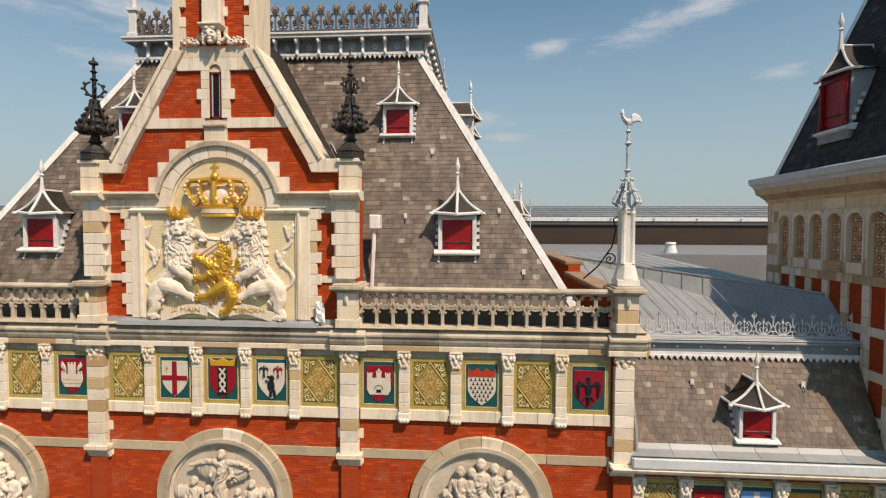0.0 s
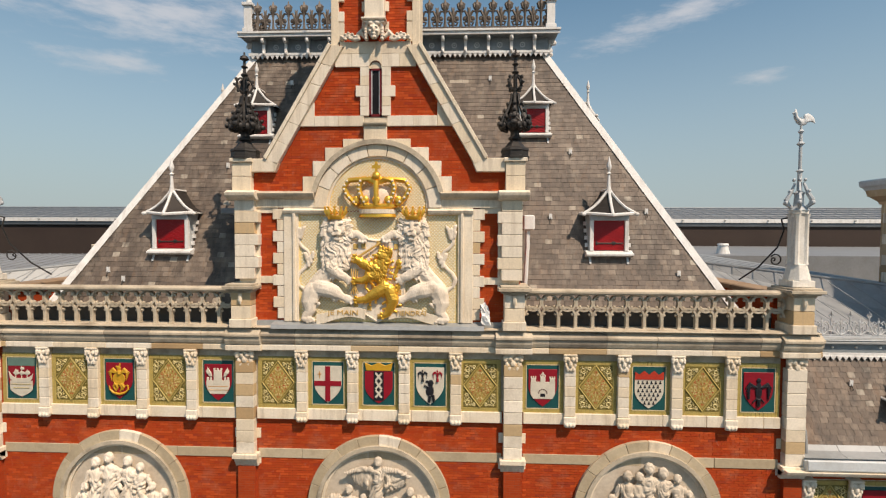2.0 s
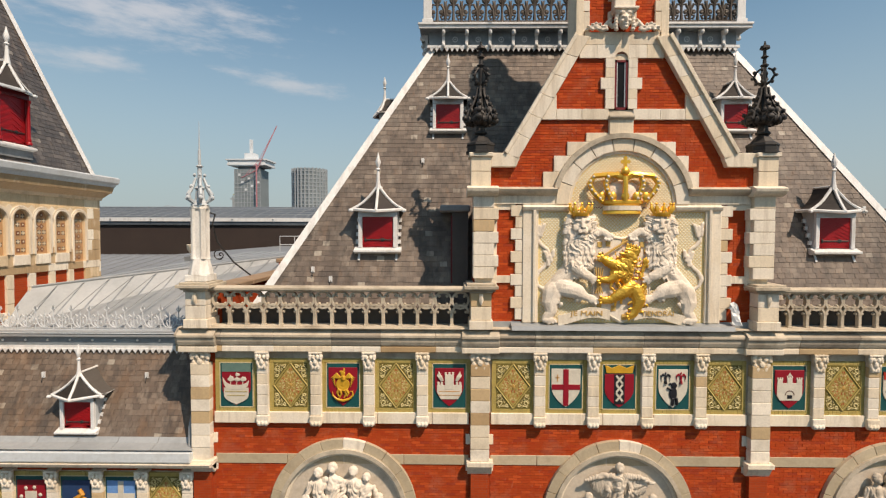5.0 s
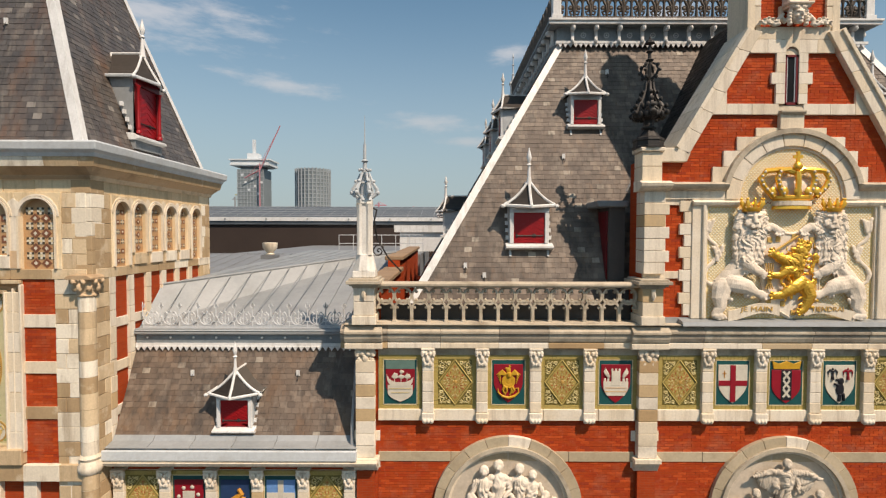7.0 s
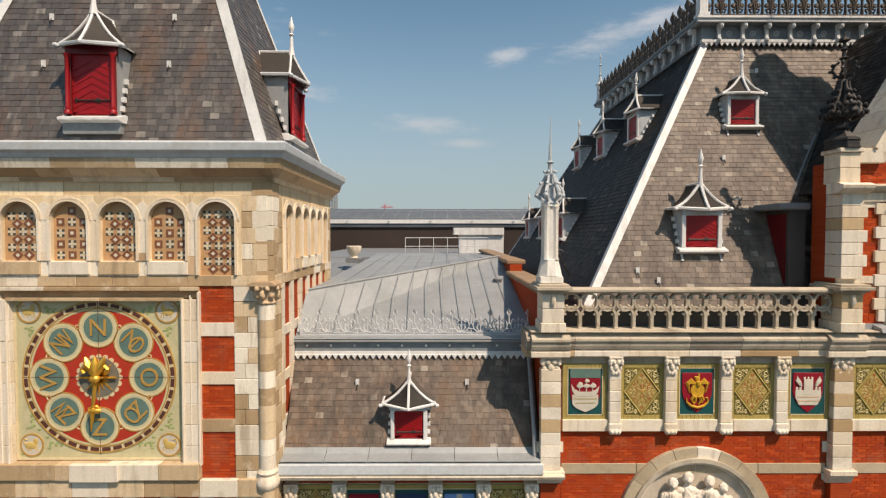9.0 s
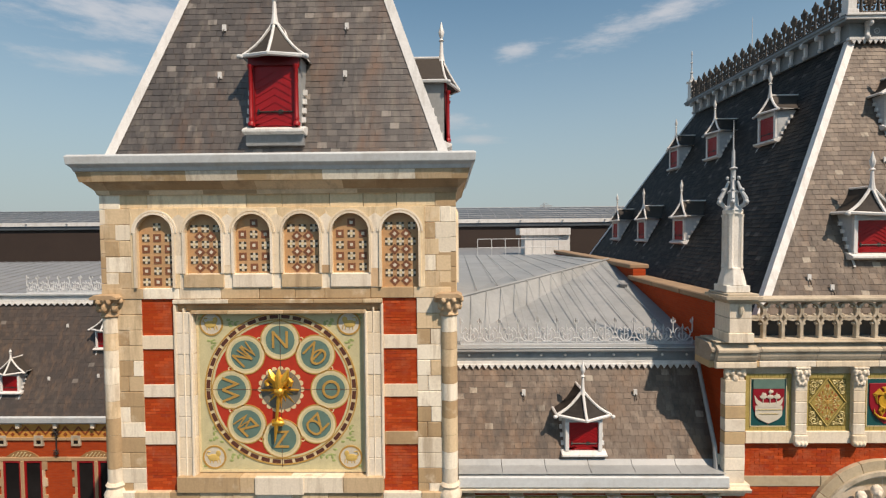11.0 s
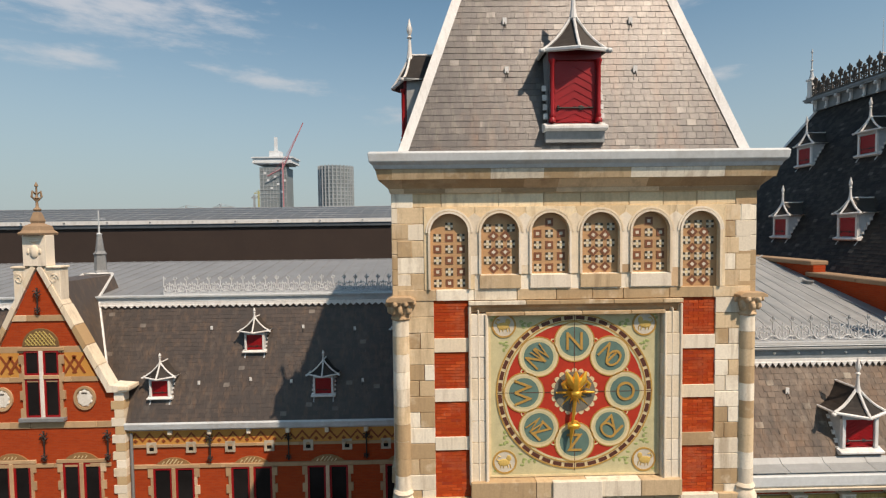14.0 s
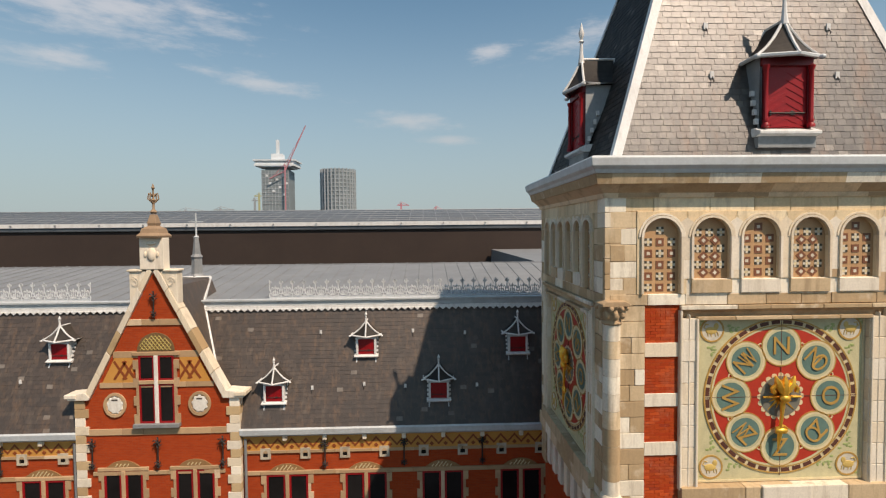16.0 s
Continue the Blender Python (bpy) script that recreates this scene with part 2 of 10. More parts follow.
BRICK_PIECE = surface("red brick piece", [(0.0, BRICK_A), (0.30, (0.44, 0.060, 0.014)), (0.55, (0.40, 0.050, 0.012)), (0.76, (0.50, 0.078, 0.018)), (0.93, (0.31, 0.044, 0.016))], 0.85, scale=0.8, fine=20, bump=0.3, jitter=0.12, pick=True,
                      grime=(0.42, 0.19, 0.11), grime_amount=0.3, spec=0.15, stains=[((0.24, 0.045, 0.020), 0.32, (1.1, 1.1, 1.6), 0.52, 0.70), ((0.52, 0.27, 0.17), 0.35, (9, 9, 5), 0.60, 0.74)])
BRICK_SIDE = surface("red brick side", [(0, BRICK_A), (1, BRICK_B), (1, MORTAR)], 0.85, scale=0.8, fine=24, bump=0.35, brick="x", spec=0.15)
SLATE = surface("brown slate", [(0.0, (0.150, 0.117, 0.092)), (0.22, (0.178, 0.140, 0.110)), (0.45, (0.120, 0.095, 0.077)), (0.66, (0.205, 0.163, 0.128)), (0.80, (0.140, 0.110, 0.088)), (0.965, (0.33, 0.29, 0.235))], 0.60, fine=26,
                bump=0.3, jitter=0.13, pick=True, grime=(0.050, 0.041, 0.034), grime_amount=0.8, streak=True, spec=0.35,
                stains=[((0.27, 0.23, 0.185), 0.55, (2.6, 2.6, 0.30), 0.50, 0.68), ((0.055, 0.045, 0.038), 0.75, (0.9, 0.9, 0.35), 0.50, 0.66), ((0.20, 0.125, 0.075), 0.5, (6.0, 6.0, 0.7), 0.55, 0.70)])
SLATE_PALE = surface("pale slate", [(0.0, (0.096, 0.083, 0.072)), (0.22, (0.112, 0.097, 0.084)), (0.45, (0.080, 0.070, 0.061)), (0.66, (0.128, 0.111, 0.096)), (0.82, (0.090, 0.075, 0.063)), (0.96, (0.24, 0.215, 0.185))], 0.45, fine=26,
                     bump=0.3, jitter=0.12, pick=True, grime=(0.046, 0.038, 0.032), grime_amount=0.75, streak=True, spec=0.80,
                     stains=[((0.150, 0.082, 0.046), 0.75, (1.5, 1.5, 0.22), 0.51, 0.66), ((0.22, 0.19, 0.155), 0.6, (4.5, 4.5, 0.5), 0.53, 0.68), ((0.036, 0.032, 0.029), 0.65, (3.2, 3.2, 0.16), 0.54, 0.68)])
SLATE_LINK = surface("brown link slate", [(0.0, (0.150, 0.113, 0.085)), (0.25, (0.178, 0.135, 0.102)), (0.48, (0.124, 0.094, 0.072)), (0.68, (0.196, 0.152, 0.116)), (0.82, (0.136, 0.101, 0.076)), (0.975, (0.32, 0.28, 0.225))], 0.58, fine=26,
                     bump=0.3, jitter=0.08, pick=True, grime=(0.060, 0.048, 0.039), grime_amount=0.75, streak=True, spec=0.4,
                     stains=[((0.19, 0.11, 0.06), 0.55, (1.6, 1.6, 0.4), 0.50, 0.66), ((0.050, 0.042, 0.036), 0.75, (2.0, 2.0, 0.30), 0.50, 0.66), ((0.29, 0.245, 0.195), 0.45, (5.0, 5.0, 0.8), 0.54, 0.70)])
# dark hood slate; on roof slopes a darker copy with shade in its colour
SLATE_DARK_SHADED = surface("dark and shaded slate", [(0.0, (0.030, 0.026, 0.023)), (0.4, (0.038, 0.032, 0.028)), (0.7, (0.047, 0.040, 0.034)), (0.975, (0.09, 0.08, 0.07))], 0.62, fine=26, bump=0.2, jitter=0.13, pick=True,
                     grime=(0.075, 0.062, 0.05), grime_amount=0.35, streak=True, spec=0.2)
SLATE_WING = surface("brown wing slate", [(0.0, (0.064, 0.051, 0.043)), (0.4, (0.070, 0.055, 0.046)), (0.7, (0.078, 0.060, 0.049)), (0.985, (0.20, 0.175, 0.15))], 0.52, fine=26, bump=0.2, jitter=0.05, pick=True,
                     grime=(0.15, 0.095, 0.060), grime_amount=0.65, streak=True, spec=0.5,
                     stains=[((0.052, 0.046, 0.042), 0.7, (0.5, 0.5, 0.25), 0.48, 0.64), ((0.16, 0.125, 0.095), 0.5, (2.5, 2.5, 0.16), 0.54, 0.70)])
SLATE_PLAIN = surface("slate bed", [(0.3, (0.07, 0.062, 0.056)), (0.7, (0.10, 0.09, 0.08))], 0.7, fine=14, bump=0.3)
ZINC = surface("zinc sheet", [(0.3, (0.205, 0.215, 0.22)), (0.7, (0.255, 0.265, 0.27))], 0.55, 0.1, scale=0.7, fine=9, bump=0.05, grime=(0.19, 0.19, 0.185), grime_amount=0.5, jitter=0.06)
ZINC_LINK = surface("light zinc sheet", [(0.3, (0.26, 0.28, 0.285)), (0.7, (0.335, 0.35, 0.355))], 0.55, 0.1, scale=0.7, fine=9, bump=0.05, grime=(0.23, 0.24, 0.235), grime_amount=0.55, jitter=0.08, stains=[((0.40, 0.41, 0.41), 0.4, (0.5, 0.5, 0.5), 0.5, 0.66)])
ZINC_PALE = surface("pale zinc gutter", [(0.3, (0.52, 0.555, 0.565)), (0.7, (0.61, 0.64, 0.645))], 0.5, 0.05, scale=0.7, fine=9, bump=0.05, grime=(0.40, 0.40, 0.38), grime_amount=0.5)
LEAD = surface("lead sheet", [(0.3, (0.20, 0.21, 0.215)), (0.7, (0.30, 0.31, 0.31))], 0.6, 0.2, scale=1.5, fine=12, bump=0.1)
WHITE = surface("white paint", [(0.3, (0.68, 0.68, 0.66)), (0.7, (0.78, 0.78, 0.76))], 0.5, scale=3, fine=20, bump=0.06, grime=(0.42, 0.40, 0.36), grime_amount=0.5, streak=True)
GREY_PAINT = surface("grey paint", [(0.3, (0.44, 0.48, 0.50)), (0.7, (0.54, 0.57, 0.58))], 0.55, scale=3, fine=20, bump=0.06, grime=(0.28, 0.29, 0.29), grime_amount=0.4)
GREY_BLUE = surface("blue-grey paint", [(0.3, (0.20, 0.235, 0.25)), (0.7, (0.26, 0.295, 0.31))], 0.55, scale=3, fine=20, bump=0.06, grime=(0.12, 0.13, 0.14), grime_amount=0.5)
RED = surface("red paint", [(0.3, (0.34, 0.006, 0.009)), (0.7, (0.27, 0.005, 0.008))], 0.45, scale=3, fine=15, bump=0.05)
DARK_RED = surface("dark red paint", [(0.3, (0.17, 0.006, 0.008)), (0.7, (0.13, 0.005, 0.007))], 0.45, scale=3, fine=15, bump=0.05)
SHAFT_WHITE = surface("pale limewashed stone", [(0.3, (0.72, 0.68, 0.60)), (0.7, (0.82, 0.79, 0.72))], 0.8, scale=2.5, fine=20, bump=0.2, grime=(0.42, 0.36, 0.28), grime_amount=0.5, streak=True)
IRON = surface("black iron", [(0.3, (0.025, 0.023, 0.022)), (0.7, (0.05, 0.045, 0.04))], 0.55, 0.3, scale=6, fine=25, bump=0.2)
IRON_GREY = surface("grey painted iron", [(0.3, (0.50, 0.52, 0.53)), (0.7, (0.60, 0.62, 0.63))], 0.6, 0.1, scale=5, fine=25, bump=0.1)
IRON_PALE = surface("pale painted iron", [(0.3, (0.60, 0.62, 0.62)), (0.7, (0.70, 0.72, 0.72))], 0.6, 0.0, scale=5, fine=25, bump=0.1)
IRON_BROWN = surface("brown iron", [(0.3, (0.07, 0.055, 0.045)), (0.7, (0.13, 0.11, 0.09))], 0.6, 0.2, scale=5, fine=25, bump=0.15)
OLD_GILT = surface("dull gilding", [(0.3, (0.62, 0.38, 0.10)), (0.7, (0.72, 0.47, 0.15))], 0.5, 0.25, scale=5, fine=25, bump=0.1)
GOLD = surface("gilding", [(0.3, (0.96, 0.50, 0.06)), (0.7, (1.0, 0.60, 0.10))], 0.36, 0.8, scale=5, fine=25, bump=0.1)
COPING = surface("brown sandstone", [(0.3, (0.25, 0.165, 0.10)), (0.7, (0.34, 0.235, 0.145))], 0.85, fine=20, bump=0.25, jitter=0.1)
VOID = surface("dark opening", [(0.3, (0.012, 0.010, 0.009)), (0.7, (0.02, 0.017, 0.015))], 0.95, spec=0.05)
GLASS = surface("dark window glass", [(0.3, (0.010, 0.009, 0.009)), (0.7, (0.022, 0.020, 0.020))], 0.12, scale=0.6, fine=2, bump=0.0, spec=0.12)


def glaze(name, colour, rough=0.45, fine=45.0):
    c2 = tuple(0.82 * v for v in colour)
    return surface(name, [(0.3, colour), (0.7, c2)], rough, scale=5, fine=fine, bump=0.08, jitter=0.05)


T_GREEN, T_YELLOW, T_WHITE, T_RED = glaze("green glazed tile", (0.008, 0.085, 0.085)), glaze("yellow tile", (0.46, 0.355, 0.11)), glaze("white glaze", (0.70, 0.64, 0.52)), glaze("crimson glaze", (0.30, 0.008, 0.020))
T_BLACK, T_GOLD, T_BLUE, T_OCHRE = glaze("black glaze", (0.015, 0.015, 0.02)), glaze("golden glaze", (0.62, 0.34, 0.025)), glaze("blue glaze", (0.16, 0.34, 0.68)), glaze("ochre glaze", (0.60, 0.27, 0.03))
T_BEIGE, T_BROWN, T_SCARLET, T_LIME = glaze("beige tile", (0.55, 0.33, 0.165)), glaze("brown tile", (0.12, 0.045, 0.03)), glaze("scarlet enamel", (0.50, 0.045, 0.022)), glaze("pale green enamel", (0.63, 0.575, 0.34))
T_OLIVE = glaze("olive yellow tile", (0.43, 0.33, 0.08))
T_TEAL, T_CREAM, T_NAVY = glaze("teal enamel", (0.13, 0.22, 0.185)), glaze("cream enamel", (0.76, 0.63, 0.38)), glaze("navy glaze", (0.02, 0.05, 0.13))
T_DEEP = glaze("dark olive tile", (0.19, 0.15, 0.035))
T_GOLDBUFF = glaze("golden buff tile", (0.46, 0.34, 0.095))
T_STRAW = glaze("straw yellow glaze", (0.70, 0.58, 0.27))
T_LUNETTE = glaze("brown lunette tile", (0.20, 0.12, 0.05))
T_UMBER = glaze("umber lunette tile", (0.34, 0.19, 0.08))
T_SAGE = glaze("sage green enamel", (0.36, 0.42, 0.16))
T_HONEY = glaze("honey enamel", (0.52, 0.31, 0.08))
T_SLATY, T_RUSSET = glaze("dark and shaded slate tile", (0.075, 0.065, 0.045)), glaze("russet tile", (0.23, 0.095, 0.05))
T_GILT = glaze("pale gilt enamel", (0.66, 0.46, 0.14))

# ---- tools ----


class Shape:
    """Vertices and faces of one mesh."""

    def __init__(self):
        self.v, self.f = [], []

    def add(self, verts, faces):
        n = len(self.v)
        self.v += [tuple(p) for p in verts]
        self.f += [tuple(n + i for i in f) for f in faces]
        return self

    def box(self, x0, x1, y0, y1, z0, z1):
        p = [(x, y, z) for z in (z0, z1) for x, y in ((x0, y0), (x1, y0), (x1, y1), (x0, y1))]
        return self.add(p, [(3, 2, 1, 0), (4, 5, 6, 7), (0, 1, 5, 4), (1, 2, 6, 5), (2, 3, 7, 6), (3, 0, 4, 7)])

    def prism(self, pts, a, b, axis="y"):
        """A polygon extruded from a to b along an axis. pts: (x, z) for y, (y, z) for x, (x, y) for z."""
        put = {"y": lambda p, d: (p[0], d, p[1]), "x": lambda p, d: (d, p[0], p[1]), "z": lambda p, d: (p[0], p[1], d)}[axis]
        n = len(pts)
        v = [put(p, a) for p in pts] + [put(p, b) for p in pts]
        f = [tuple(range(n)), tuple(range(2 * n - 1, n - 1, -1))] + [(i, i + n, (i + 1) % n + n, (i + 1) % n) for i in range(n)]
        return self.add(v, f)

    def lathe(self, prof, cx=0, cy=0, cz=0, seg=12, turn=0.0):
        """prof: (radius, height) from below."""
        v = [(cx + r * math.cos(turn + TAU * i / seg), cy + r * math.sin(turn + TAU * i / seg), cz + h) for r, h in prof for i in range(seg)]
        f = [(k * seg + i, k * seg + (i + 1) % seg, (k + 1) * seg + (i + 1) % seg, (k + 1) * seg + i) for k in range(len(prof) - 1) for i in range(seg)]
        f += [tuple(range(seg - 1, -1, -1)), tuple(range((len(prof) - 1) * seg, len(prof) * seg))]
        return self.add(v, f)

    def tube(self, pts, r, seg=6, closed=False):
        pts = [Vector(p) for p in pts]
        n = len(pts)
        v = []
        for i, p in enumerate(pts):
            a = pts[(i - 1) % n] if closed or i else p
            b = pts[(i + 1) % n] if closed or i < n - 1 else p
            t = (b - a).normalized()
            side = t.cross(Vector((0.3, 1, 0.1)))
            side = side.normalized() if side.length > 1e-3 else t.cross(Vector((1, 0, 0))).normalized()
            up = side.cross(t)
            rr = r[i] if isinstance(r, (list, tuple)) else r
            v += [p + rr * (math.cos(TAU * k / seg) * side + math.sin(TAU * k / seg) * up) for k in range(seg)]
        m = n if closed else n - 1
        f = [(i * seg + k, i * seg + (k + 1) % seg, (i + 1) % n * seg + (k + 1) % seg, (i + 1) % n * seg + k) for i in range(m) for k in range(seg)]
        if not closed:
            f += [tuple(range(seg - 1, -1, -1)), tuple(range((n - 1) * seg, n * seg))]
        return self.add(v, f)

    def ball(self, c, r, seg=8, rings=6):
        rx, ry, rz = r if isinstance(r, (tuple, list)) else (r, r, r)
        prof = [(math.sin(math.pi * (k + 0.02) / (rings + 0.04)), -math.cos(math.pi * (k + 0.02) / (rings + 0.04))) for k in range(rings + 1)]
        v = [(c[0] + rx * s * math.cos(TAU * i / seg), c[1] + ry * s * math.sin(TAU * i / seg), c[2] + rz * h) for s, h in prof for i in range(seg)]
        f = [(k * seg + i, k * seg + (i + 1) % seg, (k + 1) * seg + (i + 1) % seg, (k + 1) * seg + i) for k in range(rings) for i in range(seg)]
        f += [tuple(range(seg - 1, -1, -1)), tuple(range(rings * seg, (rings + 1) * seg))]
        return self.add(v, f)

    def limb(self, pts, radii, step=0.5):
        """Balls strung along a line, to be fused."""
        pts = [Vector(p) for p in pts]
        for a, b, ra, rb in zip(pts, pts[1:], radii, radii[1:]):
            n = max(2, int((b - a).length / (step * min(ra, rb))) + 1)
            for i in range(n):
                t = i / (n - 1)
                self.ball(a.lerp(b, t), ra + (rb - ra) * t, 8, 6)
        return self

    def moved(self, by):
        """The same shape set off by a vector."""
        self.v = [(p[0] + by[0], p[1] + by[1], p[2] + by[2]) for p in self.v]
        return self

    def ring(self, c, r0, r1, y0, y1, a0=0.0, a1=TAU, seg=32):
        """A flat ring or arch standing in the xz plane."""
        full = abs(a1 - a0 - TAU) < 1e-6
        n = seg if full else seg + 1
        v = []
        for i in range(n):
            a = a0 + (a1 - a0) * i / seg
            co, si = math.cos(a), math.sin(a)
            v += [(c[0] + r * co, y, c[1] + r * si) for r, y in ((r0, y0), (r1, y0), (r1, y1), (r0, y1))]
        f = []
        for i in range(seg):
            j = (i + 1) % n
            f += [(4 * i + k, 4 * i + (k + 1) % 4, 4 * j + (k + 1) % 4, 4 * j + k) for k in range(4)]
        if not full:
            f += [(3, 2, 1, 0), tuple(4 * seg + k for k in range(4))]
        return self.add(v, f)

    def disc(self, c, r, y0, y1, seg=32):
        return self.prism([(c[0] + r * math.cos(TAU * i / seg), c[1] + r * math.sin(TAU * i / seg)) for i in range(seg)], y0, y1)

    def arch_bay(self, x0, x1, z0, z1, cx, r, zs, y0, y1, seg=12):
        """A wall bay with an arched opening from z0 up: front at y0, depth to y1."""
        self.box(x0, cx - r, y0, y1, z0, zs).box(cx + r, x1, y0, y1, z0, zs)
        self.prism([(x0, zs), (cx - r, zs), (x0, z1)], y0, y1).prism([(cx + r, zs), (x1, zs), (x1, z1)], y0, y1)
        arc = [(cx + r * math.cos(math.pi * i / seg), zs + r * math.sin(math.pi * i / seg)) for i in range(seg + 1)]
        top = [(x1 + (x0 - x1) * i / seg, z1) for i in range(seg + 1)]
        top[0], top[-1] = (x1, z1), (x0, z1)
        v = [(x, y, z) for y in (y0, y1) for x, z in arc + top]
        n = seg + 1
        f = []
        for i in range(seg):
            f += [(i, i + 1, n + i + 1, n + i), (2 * n + i + 1, 2 * n + i, 3 * n + i, 3 * n + i + 1), (i + 1, i, 2 * n + i, 2 * n + i + 1), (n + i, n + i + 1, 3 * n + i + 1, 3 * n + i)]
        f += [(0, n, 3 * n, 2 * n), (n - 1, 3 * n - 1, 4 * n - 1, 2 * n - 1)]
        return self.add(v, f)

    def moulding(self, prof, x0, x1, y):
        """A profile of (out, z) run from x0 to x1 before the plane y."""
        pts = [(y - o, z) for o, z in prof]
        return self.prism(pts, x0, x1, "x")

    def mesh(self, name, m=None, bevel=0.0, smooth=False):
        me = bpy.data.meshes.new(name)
        me.from_pydata([m @ Vector(p) for p in self.v] if m else self.v, [], self.f)
        bm = bmesh.new()
        bm.from_mesh(me)
        bmesh.ops.recalc_face_normals(bm, faces=bm.faces)
        if bevel:
            sharp = [e for e in bm.edges if len(e.link_faces) == 2 and e.calc_face_angle(0) > 0.6]
            bmesh.ops.bevel(bm, geom=sharp, offset=bevel, segments=1, affect="EDGES", clamp_overlap=True)
        bm.to_mesh(me)
        bm.free()
        if smooth:
            me.polygons.foreach_set("use_smooth", [True] * len(me.polygons))
            me.set_sharp_from_angle(angle=radians(42))
        return me


def fused(shape, voxel, crease=0.0, stretch=(9, 9, 3)):
    """The shape's overlapping balls melted into one body, with creases carved into its surface."""
    me = shape.mesh("body")
    ob = new("body", me)
    mod = ob.modifiers.new("remesh", "REMESH")
    mod.mode, mod.voxel_size = "VOXEL", voxel
    sm = ob.modifiers.new("smooth", "SMOOTH")
    sm.factor, sm.iterations = 0.5, 2
    bpy.context.view_layer.update()
    out = bpy.data.meshes.new_from_object(ob.evaluated_get(bpy.context.evaluated_depsgraph_get()))
    bpy.data.objects.remove(ob)
    bpy.data.meshes.remove(me)
    if crease:
        normals = [v.normal.copy() for v in out.vertices]
        for v, n in zip(out.vertices, normals):
            q = Vector((v.co.x * stretch[0], v.co.y * stretch[1], v.co.z * stretch[2]))
            d = abs(noise.noise(q)) * 2 + 0.6 * abs(noise.noise(q * 2.1))
            v.co += n * (d - 0.6) * crease
    out.polygons.foreach_set("use_smooth", [True] * len(out.polygons))
    return out


def comb(me, move):
    """Carve a fused body further: move(x, y, z) gives the way out along the normal."""
    ups = [v.normal.copy() for v in me.vertices]
    for v, n in zip(me.vertices, ups):
        v.co += n * move(v.co.x, v.co.y, v.co.z)
    return me


def flattened(me, k):
    for v in me.vertices:
        v.co.y *= k
    return me


def thing(name, at=(0, 0, 0), label="", category="", group="", kind="", turn=0.0):
    ob = new(name)
    ob.empty_display_size = 0.2
    ob.matrix_basis = pose(*at, 0, 0, turn)
    return tagged(ob, label, category, group, kind)


def part(name, shape, material, parent=None, label="", bevel=0.0, smooth=False, m=None, place=None):
    me = shape.mesh(name, m, bevel, smooth) if isinstance(shape, Shape) else shape
    if not me.materials:
        me.materials.append(material)
    ob = new(name, me)
    if parent:
        ob.parent = parent
    if place is not None:
        ob.matrix_basis = place
    if label:
        ob["label"] = label
    return ob


def structure(name, shape, material, label, category, **kw):
    return tagged(part(name, shape, material, None, "", **kw), label, category, "", "structure")


def lettering(name, text, size, material, parent, m, depth=0.01, width=None):
    cu = bpy.data.curves.new(name, "FONT")
    cu.body, cu.size, cu.extrude, cu.align_x, cu.align_y = text, size, depth, "CENTER", "CENTER"
    tmp = new(name, cu)
    bpy.context.view_layer.update()
    me = bpy.data.meshes.new_from_object(tmp.evaluated_get(bpy.context.evaluated_depsgraph_get()))
    bpy.data.objects.remove(tmp)
    me.materials.clear()
    if width:
        xs = [v.co.x for v in me.vertices]
        k = width / (max(xs) - min(xs))
        for v in me.vertices:
            v.co.x *= k
    return part(name, me, material, parent, place=m @ pose(0, 0, 0, 90))


def blocks(parent, x0, x1, y0, y1, z0, z1, height=0.36, material=None, name="stone_block", m=None, seed=0, cut=0.0, tooth=0.0, tooth_side=1):
    """Coursed ashlar, each block a piece of its own. tooth: how far every other one reaches over the wall beside."""
    rng = random.Random(seed)
    n = max(1, round((z1 - z0) / height))
    h = (z1 - z0) / n
    for i in range(n):
        a, b = z0 + i * h + 0.005, z0 + (i + 1) * h - 0.006
        xa, xb = x0, x1
        if tooth and i % 2:
            xa, xb = (x0 - tooth, x1) if tooth_side < 0 else (x0, x1 + tooth)
        spans = [(xa, xb)]
        if cut and rng.random() < cut:
            c = xa + (xb - xa) * rng.uniform(0.35, 0.65)
            spans = [(xa, c - 0.006), (c + 0.006, xb)]
        for p, q in spans:
            d = rng.uniform(-0.006, 0.006)
            part(name, Shape().box(p, q, y0 + d, y1, a, b), material or STONE_BLOCK, parent, bevel=0.008, m=m)


def course(parent, x0, x1, y0, y1, z0, z1, length=0.9, material=None, name="stone_block", m=None, seed=0):
    """One row of blocks."""
    rng = random.Random(seed)
    x = x0
    while x < x1 - 0.01:
        e = min(x1, x + length * rng.uniform(0.7, 1.3))
        if x1 - e < 0.3 * length:
            e = x1
        part(name, Shape().box(x + 0.005, e - 0.005, y0 + rng.uniform(-0.005, 0.005), y1, z0, z1), material or STONE_BLOCK, parent, bevel=0.008, m=m)
        x = e


